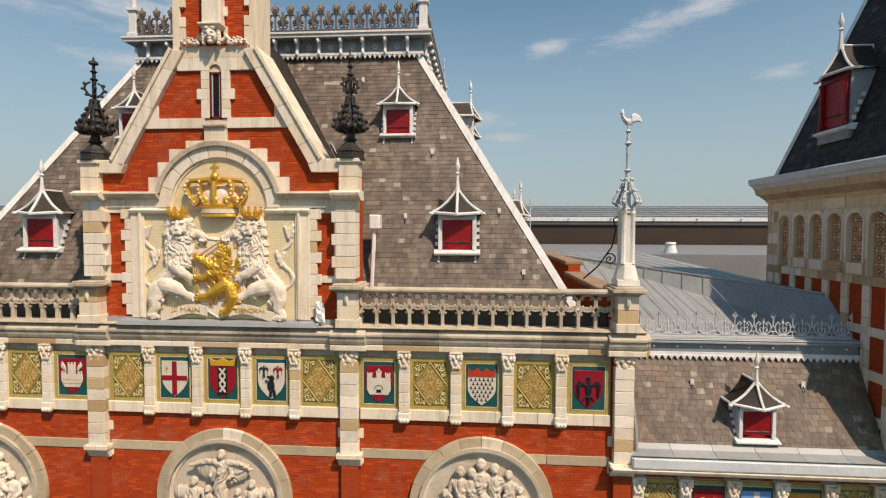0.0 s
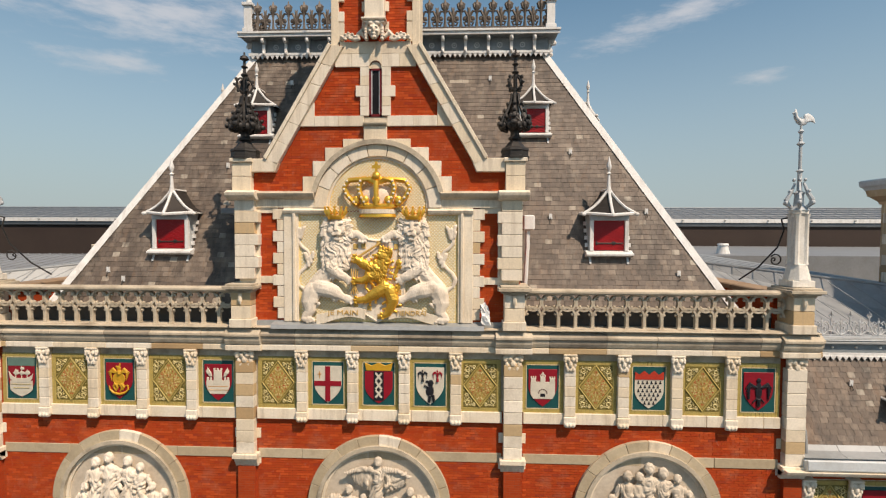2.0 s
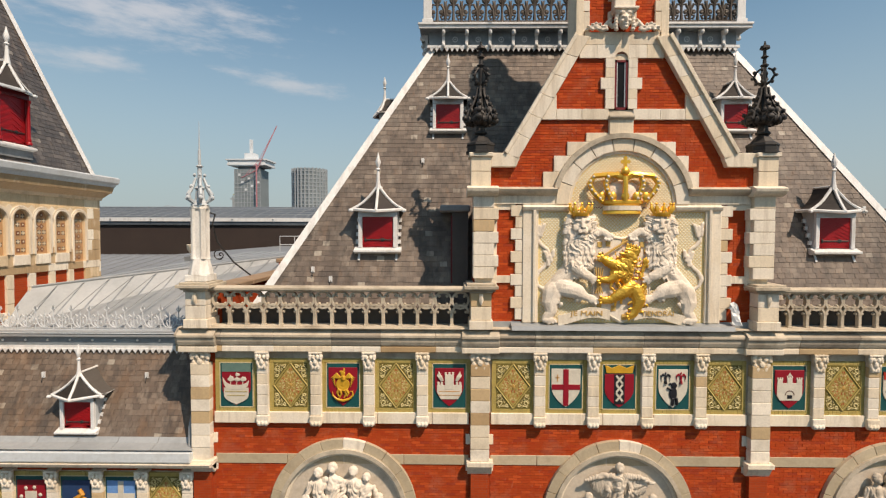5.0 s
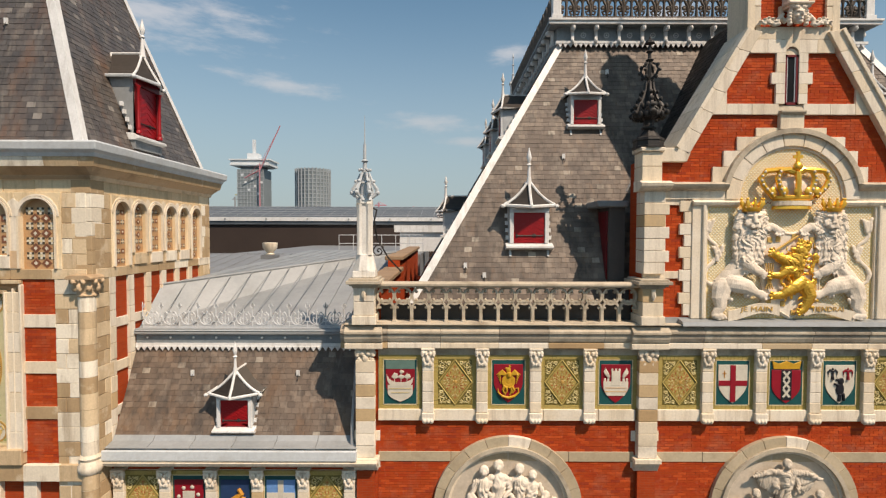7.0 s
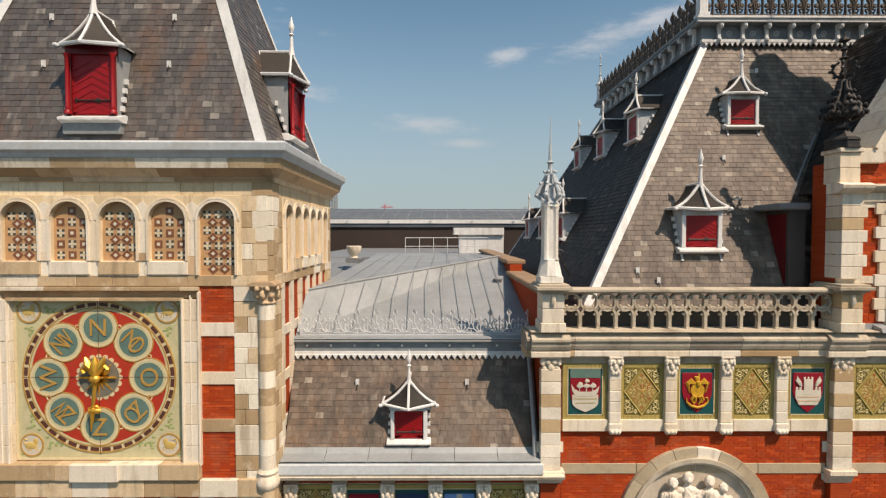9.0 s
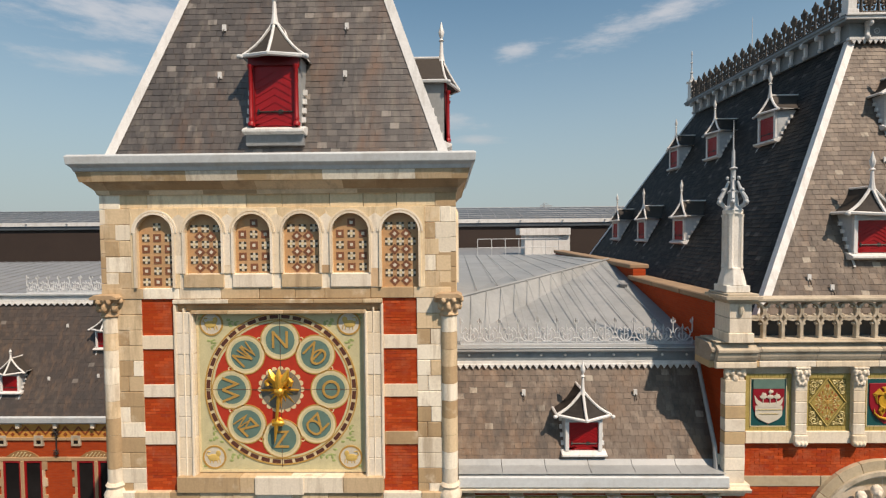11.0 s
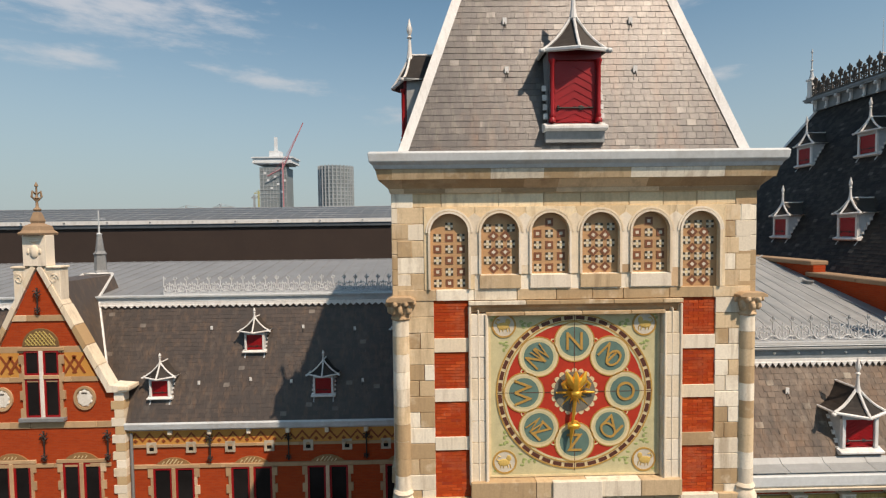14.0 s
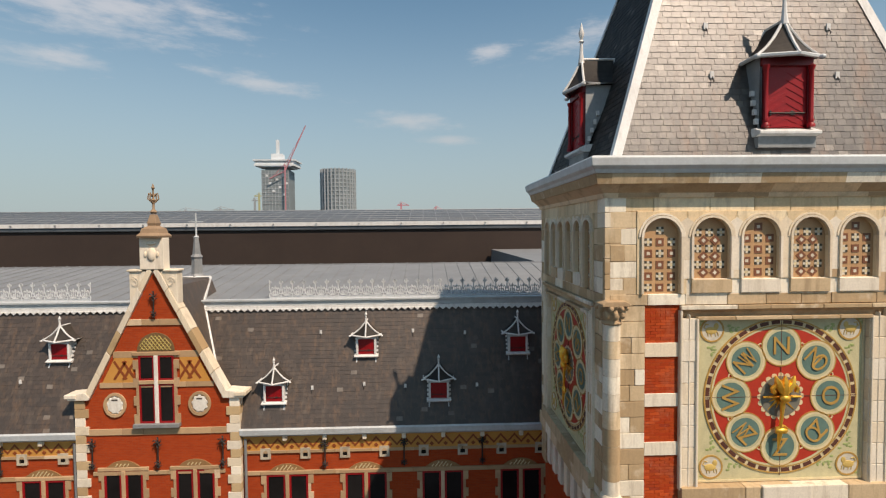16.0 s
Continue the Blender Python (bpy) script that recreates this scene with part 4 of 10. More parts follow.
        if design == "eagle":
            s.ball((0, y0, 0.66), (0.09, 0.016, 0.22)).ball((0.0, y0, 0.92), (0.06, 0.016, 0.07))
            for k in (-1, 1):
                for i in range(4):
                    s.tube([(k * 0.05, y0, 0.74), (k * 0.22, y0, 0.86 - 0.03 * i), (k * (0.30 - 0.02 * i), y0, 0.72 - 0.09 * i)], 0.026, 5)
                s.tube([(k * 0.04, y0, 0.48), (k * 0.14, y0, 0.36)], 0.02, 5)
            s.tube([(0, y0, 0.46), (0, y0, 0.28)], 0.05, 5)
        elif design == "beast":
            # upright winged beast with a coiled body over a curled tail
            s.ball((0.0, y0, 0.98), (0.065, 0.02, 0.07), 8, 5).ball((-0.05, y0, 1.02), (0.05, 0.014, 0.03), 6, 4).ball((0.03, y0, 1.07), (0.025, 0.012, 0.05), 6, 4)
            s.ring((0.0, 0.70), 0.075, 0.17, y0 - 0.012, y1, seg=18).ball((0.0, y0, 0.72), (0.09, 0.016, 0.10), 8, 5).tube([(0.0, y0, 0.92), (0.02, y0, 0.82)], 0.06, 6)
            for k in (-1, 1):
                for q in range(6):
                    s.tube([(k * 0.05, y0, 0.86), (k * (0.15 + 0.015 * q), y0, 0.97 - 0.02 * q), (k * (0.30 - 0.022 * q), y0, 0.86 - 0.045 * q)], (0.026, 0.034, 0.008), 5)
                s.tube([(k * 0.08, y0, 0.58), (k * 0.14, y0, 0.48), (k * 0.10, y0, 0.40)], (0.05, 0.035, 0.02), 5)
            s.tube([(-0.26, y0, 0.52), (-0.25, y0, 0.42), (-0.15, y0, 0.33), (0.0, y0, 0.29), (0.15, y0, 0.33), (0.25, y0, 0.42), (0.24, y0, 0.53), (0.17, y0, 0.52)], (0.010, 0.022, 0.032, 0.036, 0.032, 0.026, 0.02, 0.010), 6)
            for q in (-0.07, 0.05):
                s.tube([(q, y0, 0.56), (q + 0.03, y0, 0.46), (q - 0.02, y0, 0.36)], (0.05, 0.03, 0.018), 5)
        elif design == "horse":
            s.tube([(-0.20, y0, 0.5), (0.02, y0, 0.62), (0.18, y0, 0.78), (0.10, y0, 0.90)], (0.09, 0.10, 0.07, 0.05), 6).tube([(0.1, y0, 0.7), (0.26, y0, 0.66), (0.28, y0, 0.56)], 0.03).tube([(-0.18, y0, 0.5), (-0.12, y0, 0.32)], 0.035)
        elif design == "tree":
            s.tube([(0, y0, 0.25), (0, y0, 0.9)], 0.03)
            for k in (-1, 1):
                scroll(s, k * 0.13, 0.82, 0.11, 1.2, k, y0).tube([(0, y0, 0.45), (k * 0.16, y0, 0.62)], 0.022)
        elif design == "friar":
            s.tube([(0, y0, 0.30), (0, y0, 0.62), (0, y0, 0.80)], (0.14, 0.10, 0.06), 8).ball((0, y0, 0.90), (0.06, 0.02, 0.07))
            for k in (-1, 1):
                s.tube([(0, y0, 0.76), (k * 0.24, y0, 0.84)], 0.04)
        else:
            for i in range(7):
                a = TAU * i / 7 + 0.3
                part("rose", Shape().ball((0.25 * math.cos(a), y0, 0.66 + 0.30 * math.sin(a)), (0.05, 0.01, 0.05), 8, 4), T_WHITE, e, smooth=True)
            part("inner_shield", Shape().prism(heater(0.30, 0.36, 0.48), y0, y1), T_WHITE, e)
        if s.v:
            part("charge", fused(s, 0.006), mt, e)
    return e


PANELS = {-9.55: "ship", -6.87: "beast", -4.21: "castle", -1.31: "cross", 0.015: "three_crosses", 1.34: "bear", 4.21: "gate", 6.87: "bells", 9.55: "eagle"}
SHIELD_LABEL = {
    "ship": "glazed tile panel with a white ship on a crimson shield", "beast": "glazed tile panel with a golden beast on a crimson shield",
    "castle": "glazed tile panel with a white castle on a crimson shield", "cross": "glazed tile panel with a red cross on a white shield",
    "three_crosses": "glazed tile panel with three white crosses on a crimson shield", "bear": "glazed tile panel with a black bear on a white shield",
    "gate": "glazed tile panel with a white towered gate on crimson", "bells": "glazed tile panel with black bells and rust crown on white",
    "eagle": "glazed tile panel with a black eagle on crimson", "lozenges": "glazed tile panel with white roses on a crimson shield", "horse": "glazed tile panel with a golden horse on navy",
    "blue_cross": "glazed tile panel with a white cross on blue", "tree": "glazed tile panel with a golden tree on crimson", "friar": "glazed tile panel with a black figure on orange",
}
for px, design in PANELS.items():
    shield_panel((C + px, FY - 0.04, 17.80), SHIELD_LABEL[design], design)
tile_first = None
for px in (-8.19, -5.54, -2.62, 2.62, 5.54, 8.19):
    at = (C + px, FY - 0.04, 17.80)
    if tile_first is None:
        tile_first = tile_panel(at, "yellow glazed tile panel with a flowered lozenge", "flower tile panels of the frieze")
    else:
        copy_thing(tile_first, pose(*at))


# ---- piers ----
def pier_below(at, label):
    """The stone pier of the wall, from its corbel to the cornice."""
    e = thing("stone_pier", at, label, "pier", "piers of the pavilion wall")
    w = 0.235
    blocks(e, -w, w, -0.20, 0.0, 16.62, 19.05, 0.30, STONE_BLOCK, seed=int(at[0] * 10))
    part("capital", fused(capital(Shape(), 0, -0.17, 18.90, 0.40, 0.16, 0.44), 0.013, 0.008, (40, 40, 26)), STONE_PALE, e)
    s = Shape().box(-0.33, 0.33, -0.26, 0.0, 16.50, 16.62).prism([(-0.23, 16.50), (-0.10, 16.26), (0.0, 16.26), (0.0, 16.50)], -0.30, 0.30, "x")
    part("corbel", s, STONE, e, bevel=0.01)
    for k in (-1, 1):
        for z in (16.98, 16.30):
            part("quoin", Shape().box(min(k * w, k * (w + 0.11)), max(k * w, k * (w + 0.11)), -0.02, 0.0, z, z + 0.26), STONE_WHITE, e, bevel=0.006)
    part("brick_shaft", Shape().box(-0.22, 0.22, -0.14, 0.0, 12.0, 16.26), BRICK, e)
    return e


for sx in (-3.45, 3.45, -10.40, 10.40):
    pier_below((C + sx, FY, 0), "limestone wall pier with carved capital and corbel")


def pier_cap(s, w, y0, z):
    """Moulded cap of a pier, centred at x 0."""
    for o, a, b in ((0.03, 0.0, 0.05), (0.09, 0.05, 0.10), (0.16, 0.10, 0.18), (0.10, 0.18, 0.23)):
        s.box(-w - o, w + o, y0 - o, 0.35 + o, z + a, z + b)
    return s


def pier_above(at, label, h=1.12):
    e = thing("balustrade_pier", at, label, "pier", "piers of the balustrade")
    w = 0.25
    part("base", Shape().box(-w - 0.04, w + 0.04, -0.34, 0.35, 0, 0.22), STONE, e, bevel=0.012)
    blocks(e, -w, w, -0.30, 0.33, 0.22, h - 0.23, 0.3, STONE_WHITE, seed=int(at[0]))
    part("cap", pier_cap(Shape(), w, -0.30, h - 0.23), STONE_OLD, e, bevel=0.008)
    part("tassel", Shape().tube([(0, -0.31, h - 0.25), (0, -0.33, h - 0.40), (0, -0.31, h - 0.52)], (0.05, 0.06, 0.02), 6), STONE, e, smooth=True)
    return e


for sx in (-10.40, -3.45, 3.45, 10.40):
    pier_above((C + sx, -0.02, 19.95), "limestone balustrade pier with moulded cap")


# ---- balustrade ----
def balustrade(x0, x1):
    y, z = 0.0, 19.95
    e = thing("balustrade", (0, y, z), "weathered stone tracery balustrade of rings and arches on the cornice", "balustrade", "balustrades of the pavilion")
    n = round((x1 - x0) / 0.435)
    p = (x1 - x0) / n
    part("plinth", Shape().box(x0, x1, -0.14, 0.14, 0.0, 0.035), STONE_OLD, e, bevel=0.006)
    part("hand_rail", Shape().prism([(-0.17, 0.93), (-0.14, 0.885), (0.14, 0.885), (0.17, 0.93), (0.17, 0.98), (0.05, 1.02), (-0.05, 1.02), (-0.17, 0.98)], x0, x1, "x"), STONE_OLD, e, bevel=0.008)
    r = p / 2 + 0.012
    ring = Shape().ring((0, 0), r - 0.05, r, -0.06, 0.06, seg=20)
    for i in range(4):
        a = TAU * i / 4 + TAU / 8
        ring.ball(((r - 0.085) * math.cos(a), 0, (r - 0.085) * math.sin(a)), (0.04, 0.05, 0.04), 6, 4)
    ring = ring.mesh("tracery_ring")
    arch = Shape().ring((0, 0), r - 0.05, r, -0.06, 0.06, 0, math.pi, 12)
    for k in (-1, 1):
        arch.ball((k * (r - 0.085), 0, 0.03), (0.04, 0.05, 0.04), 6, 4)
    arch = arch.mesh("tracery_arch")
    col = Shape().box(-0.04, 0.04, -0.055, 0.055, 0.03, 0.40).box(-0.055, 0.055, -0.07, 0.07, 0.03, 0.07).mesh("colonnette", None, 0.008)
    for i in range(n):
        cx = x0 + (i + 0.5) * p
        part("tracery_ring", ring, STONE_OLD, e, place=pose(cx, 0, 0.885 - r + 0.01))
        part("tracery_arch", arch, STONE_OLD, e, place=pose(cx, 0, 0.345))
        if i:
            part("colonnette", col, STONE_OLD, e, place=pose(x0 + i * p, 0, 0))
    return e


balustrade(C - 10.12, C - 3.73)
balustrade(C + 3.73, C + 10.12)

# ---- gable ----
gable = thing("gable", (C, 0, 0), "stepped red brick gable with pale stone coping above the coat of arms", "gable", kind="structure")
GY = 0.02
GU = -0.055
prof = [(-3.62, 19.9), (3.62, 19.9), (3.62, 23.95), (2.75, 23.95), (1.03, 26.90), (1.03, 31.5), (-1.13, 31.5), (-1.13, 26.90), (-2.80, 23.95), (-3.62, 23.95)]
part("brick_core", Shape().prism(prof, GY, GY + 0.75), BRICK, gable)


def in_gable(px, pz):
    if pz > 26.6:
        return abs(px) < 0.9 and pz < 29.6
    if pz < 23.4:
        return 2.55 < abs(px) < 3.18
    return abs(px - GU) < 2.66 - (pz - 23.95) * 0.585 if pz > 23.95 else abs(px) < 3.25


part("lead_sill", Shape().prism([(-0.30, 19.93), (-0.26, 20.03), (0.04, 20.09), (0.04, 19.93)], -2.7, 2.7, "x"), ZINC_LINK, gable, "grey lead sill sheet")
for k in (-1, 1):
    part("brick_foot", Shape().box(min(k * 2.45, k * 3.2), max(k * 2.45, k * 3.2), -0.03, 0.05, 19.96, 20.10), ZINC_LINK, gable)
    # pier with toothed blocks
    xa, xb = sorted((k * 3.13, k * 3.64))
    blocks(gable, xa, xb, -0.20, 0.3, 21.18, 23.19, 0.29, STONE_WHITE, seed=5 + k, tooth=0.10, tooth_side=-k)
    xa, xb = sorted((k * 2.42, k * 2.60))
    blocks(gable, xa, xb, -0.05, 0.1, 20.15, 22.98, 0.283, STONE_WHITE, seed=8 + k, tooth=0.11, tooth_side=k)
    xa, xb = sorted((k * 2.60, k * 3.13))
    part("band_block", Shape().box(xa, xb, -0.03, 0.1, 21.06, 21.24), STONE, gable, bevel=0.006)
    part("band_block", Shape().box(xa, xb, -0.03, 0.1, 22.86, 23.12), STONE, gable, bevel=0.006)
    xa, xb = sorted((k * 2.04, k * 2.42))
    s = Shape()
    s.box(xa, xb, -0.08, 0.1, 20.08, 22.92)
    part("jamb_moulding", s, STONE, gable, bevel=0.01)
    s = Shape().box(min(k * 2.10, k * 2.18), max(k * 2.10, k * 2.18), -0.13, 0.0, 20.1, 22.86)
    part("jamb_bead", s, STONE, gable, bevel=0.015)
    xa, xb = sorted((k * 1.28, k * 2.42))
    part("lintel", Shape().moulding([(0.05, 22.82), (0.13, 22.86), (0.16, 22.93), (0.06, 22.98), (0.06, 23.14), (-0.1, 23.14), (-0.1, 22.82)], xa, xb, 0.0), STONE, gable, bevel=0.005)
    part("frieze_stone", Shape().box(min(k * 1.62, k * 3.15), max(k * 1.62, k * 3.15), -0.07, 0.1, 23.0, 23.22), STONE, gable, bevel=0.006)
    xa, xb = sorted((k * 1.60, k * 3.72))
    part("string_course", Shape().moulding([(0.05, 23.20), (0.16, 23.24), (0.22, 23.30), (0.25, 23.36), (0.10, 23.42), (-0.1, 23.42), (-0.1, 23.20)], xa, xb, 0.0), STONE_OLD, gable, bevel=0.006)
    part("string_break", Shape().moulding([(0.22, 23.18), (0.34, 23.24), (0.40, 23.30), (0.42, 23.37), (0.26, 23.43), (-0.1, 23.43), (-0.1, 23.18)], k * 3.42 - 0.38, k * 3.42 + 0.38, 0.0), STONE, gable, bevel=0.006)
    blocks(gable, k * 3.46 - 0.24, k * 3.46 + 0.24, -0.18, 0.32, 23.43, 24.14, 0.36, STONE_WHITE, seed=2 + k)
    part("pedestal_cap", Shape().box(k * 3.46 - 0.29, k * 3.46 + 0.29, -0.23, 0.37, 24.14, 24.24), STONE, gable, bevel=0.015)
    part("pier_filling", Shape().box(min(k * 3.05, k * 3.59), max(k * 3.05, k * 3.59), -0.04, 0.1, 20.9, 23.19), STONE, gable)
    # coping: kneeler, then the slope in lengths
    part("kneeler", Shape().prism([(k * 3.22, 23.90), (k * 2.55 + GU, 23.90), (k * 2.46 + GU, 24.12), (k * 2.80 + GU, 24.24), (k * 3.22, 24.24)], -0.14, 0.8), STONE, gable, bevel=0.012)
    a, b = Vector((k * 2.80 + GU, 24.24)), Vector((k * 1.12 + GU, 27.08))
    ai, bi = Vector((k * 2.50 + GU, 24.08)), Vector((k * 0.80 + GU, 27.02))
    for i in range(6):
        p, q = a.lerp(b, i / 6), a.lerp(b, (i + 0.993) / 6)
        pi, qi = ai.lerp(bi, i / 6), ai.lerp(bi, (i + 0.993) / 6)
        part("coping_stone", Shape().prism([tuple(p), tuple(q), tuple(qi), tuple(pi)], -0.14, 0.82), STONE_PALE, gable, bevel=0.01)
        o = Vector((k * 0.035, 0.03))
        part("coping_edge", Shape().prism([tuple(p + o), tuple(q + o), tuple(q - o), tuple(p - o)], -0.19, 0.86), STONE, gable, bevel=0.008)
    xa, xb = sorted((k * 0.93 + GU, k * 1.12 + GU))
    part("shaft_quoin", Shape().box(xa, xb, -0.06, 0.8, 27.0, 31.5), STONE_PALE, gable, bevel=0.01)
    for i in range(7):
        z = 27.14 + 0.50 * i
        xa, xb = sorted((k * 0.79 + GU, k * 0.94 + GU))
        part("quoin", Shape().box(xa, xb, -0.055, 0.1, z + 0.02, z + 0.50 if i == 0 else z + 0.27), STONE_PALE, gable, bevel=0.006)
        xa, xb = sorted((k * 0.24 + GU, k * 0.34 + GU))
        part("quoin", Shape().box(xa, xb, -0.045, 0.1, z + 0.27, z + 0.51), STONE_PALE, gable, bevel=0.006)
    # blocks stepping round the arch
    for xo, z, z2 in ((1.90, 23.42, 23.80), (1.64, 23.80, 24.19), (1.32, 24.19, 24.53), (0.86, 24.53, 24.75)):
        xa, xb = sorted((k * max(xo - 0.62, 0.1) + GU / 2, k * xo + GU / 2))
        part("arch_block", Shape().box(xa, xb, -0.035, 0.1, z, z2 - 0.006), STONE_PALE, gable, bevel=0.006)
    # band through the slope, with cut end blocks
    for x0, x1 in ((0.30, 0.95), (0.955, 1.56)):
        xa, xb = sorted((k * x0 + GU, k * x1 + GU))
        part("band_stone", Shape().box(xa, xb, -0.045, 0.1, 25.06, 25.32), STONE_PALE, gable, bevel=0.006)
    part("band_end", Shape().prism([(k * 1.565 + GU, 25.06), (k * 2.02 + GU, 25.06), (k * 1.70 + GU, 25.66), (k * 1.565 + GU, 25.66)], -0.045, 0.1), STONE_PALE, gable, bevel=0.006)
    # stones over the narrow window
    for x0, x1, z0, z1 in ((0.165, 0.60, 26.54, 26.86), (0.605, 1.02, 26.54, 26.86), (0.0, 0.90, 26.865, 27.16)):
        xa, xb = sorted((k * x0 + GU, k * x1 + GU))
        part("field_stone", Shape().box(xa, xb, -0.05, 0.1, z0, z1), STONE_PALE, gable, bevel=0.005)
    for x1, z0, z1 in ((0.385, 25.32, 25.555), (0.385, 25.56, 25.795), (0.50, 25.80, 26.07), (0.385, 26.075, 26.30), (0.385, 26.305, 26.535)):
        xa, xb = sorted((k * 0.165 + GU, k * x1 + GU))
        part("jamb_block", Shape().box(xa, xb, -0.05, 0.1, z0, z1), STONE_PALE, gable, bevel=0.005)
for i in range(9):
    a0, a1 = math.pi * i / 9 + 0.006, math.pi * (i + 1) / 9 - 0.006
    part("voussoir", Shape().ring((0, 22.995), 1.30, 1.62, -0.10, 0.1, a0, a1, 6), STONE_PALE, gable, bevel=0.008)
part("hood_mould", Shape().ring((0, 22.995), 1.60, 1.72, -0.17, 0.05, 0.24, math.pi - 0.24, 28), STONE_OLD, gable)
part("arch_bead", Shape().ring((0, 22.995), 1.24, 1.32, -0.05, 0.05, 0.0, math.pi, 28), STONE, gable)
part("keystone", Shape().box(-0.29 + GU, 0.29 + GU, -0.10, 0.1, 24.70, 25.06), STONE_PALE, gable, bevel=0.01)
part("sill", Shape().prism([(-0.14, 25.06), (-0.17, 25.10), (-0.17, 25.13), (-0.05, 25.15), (0.0, 25.30), (0.1, 25.30), (0.1, 25.06)], -0.30 + GU, 0.30 + GU, "x"), STONE_OLD, gable)
# crown of the shaft and its spike
part("shaft_cap", Shape().box(-1.0 + GU, 1.0 + GU, -0.1, 0.85, 31.5, 31.7).lathe([(0.62, 31.7), (0.55, 32.0), (0.42, 32.3), (0.56, 32.7), (0.50, 33.1), (0.22, 33.5), (0.1, 33.65)], GU - 0.1, 0.38, 0, 10), STONE, gable, bevel=0.01)
part("spike", Shape().tube([(GU - 0.1, 0.38, 33.6), (GU - 0.1, 0.38, 34.9)], (0.06, 0.02), 6), IRON, gable)
# slit window
slit = thing("slit_window", (C + GU, GY, 25.30), "narrow dark window with dark red frame in the gable", "window", kind="structure")
part("pane", Shape().box(-0.14, 0.14, -0.012, 0.05, 0, 1.2), GLASS, slit)
part("window_frame", Shape().box(-0.165, -0.11, -0.045, 0.02, 0, 1.2).box(0.11, 0.165, -0.045, 0.02, 0, 1.2).box(-0.165, 0.165, -0.045, 0.02, 0, 0.06).box(-0.165, 0.165, -0.045, 0.02, 1.15, 1.2), DARK_RED, slit)
part("casement", Shape().box(-0.11, -0.085, -0.03, 0.0, 0.06, 1.15).box(0.085, 0.11, -0.03, 0.0, 0.06, 1.15), GREY_PAINT, slit)
part("arch_head", Shape().ring((0, 1.20), 0.0, 0.165, -0.02, 0.02, 0, math.pi, 12), STONE_PALE, slit)
part("arch_stone", Shape().arch_bay(-0.17, 0.17, 1.20, 1.565, 0, 0.155, 1.24, -0.068, 0.0, 10), STONE_PALE, slit)
# carved mask with scrolls at the foot of the shaft
mask = Shape().ball((0, -0.20, 27.36), (0.15, 0.15, 0.20)).ball((0, -0.35, 27.36), (0.032, 0.05, 0.07)).ball((0, -0.31, 27.25), (0.06, 0.05, 0.03)).ball((0, -0.28, 27.18), (0.07, 0.07, 0.05))
mask.box(-0.30, 0.30, -0.34, 0.1, 27.60, 27.66).box(-0.26, 0.26, -0.28, 0.1, 27.54, 27.60)
for k in (-1, 1):
    mask.ball((k * 0.065, -0.31, 27.42), (0.05, 0.05, 0.025)).ball((k * 0.085, -0.30, 27.32), (0.045, 0.045, 0.04))
    for i in range(6):
        a = i * 0.5
        mask.ball((k * (0.17 + 0.04 * math.sin(a)), -0.20, 27.54 - 0.075 * i), (0.055, 0.07, 0.045))
    mask.ball((k * 0.08, -0.27, 27.53), (0.08, 0.06, 0.05))
    # scroll of leaves to each side
    mask.limb([(k * 0.26, -0.10, 27.26), (k * 0.36, -0.12, 27.36), (k * 0.44, -0.12, 27.28), (k * 0.40, -0.12, 27.20), (k * 0.50, -0.10, 27.19), (k * 0.66, -0.10, 27.27), (k * 0.80, -0.10, 27.24), (k * 0.90, -0.09, 27.19)], (0.05, 0.055, 0.05, 0.045, 0.055, 0.065, 0.05, 0.02))
    for x, z in ((0.56, 27.32), (0.66, 27.34), (0.74, 27.31), (0.62, 27.20), (0.74, 27.19), (0.84, 27.26), (0.50, 27.26), (0.32, 27.42)):
        mask.ball((k * x, -0.13, z), (0.045, 0.05, 0.028))
mask = mask.moved((GU, 0, 0))
part("carved_mask", fused(mask, 0.014, 0.006, (30, 30, 30)), CARVED, gable)
part("shaft_pedestal", Shape().box(-0.25 + GU, 0.25 + GU, -0.22, 0.1, 27.66, 31.5), STONE_PALE, gable, bevel=0.02)


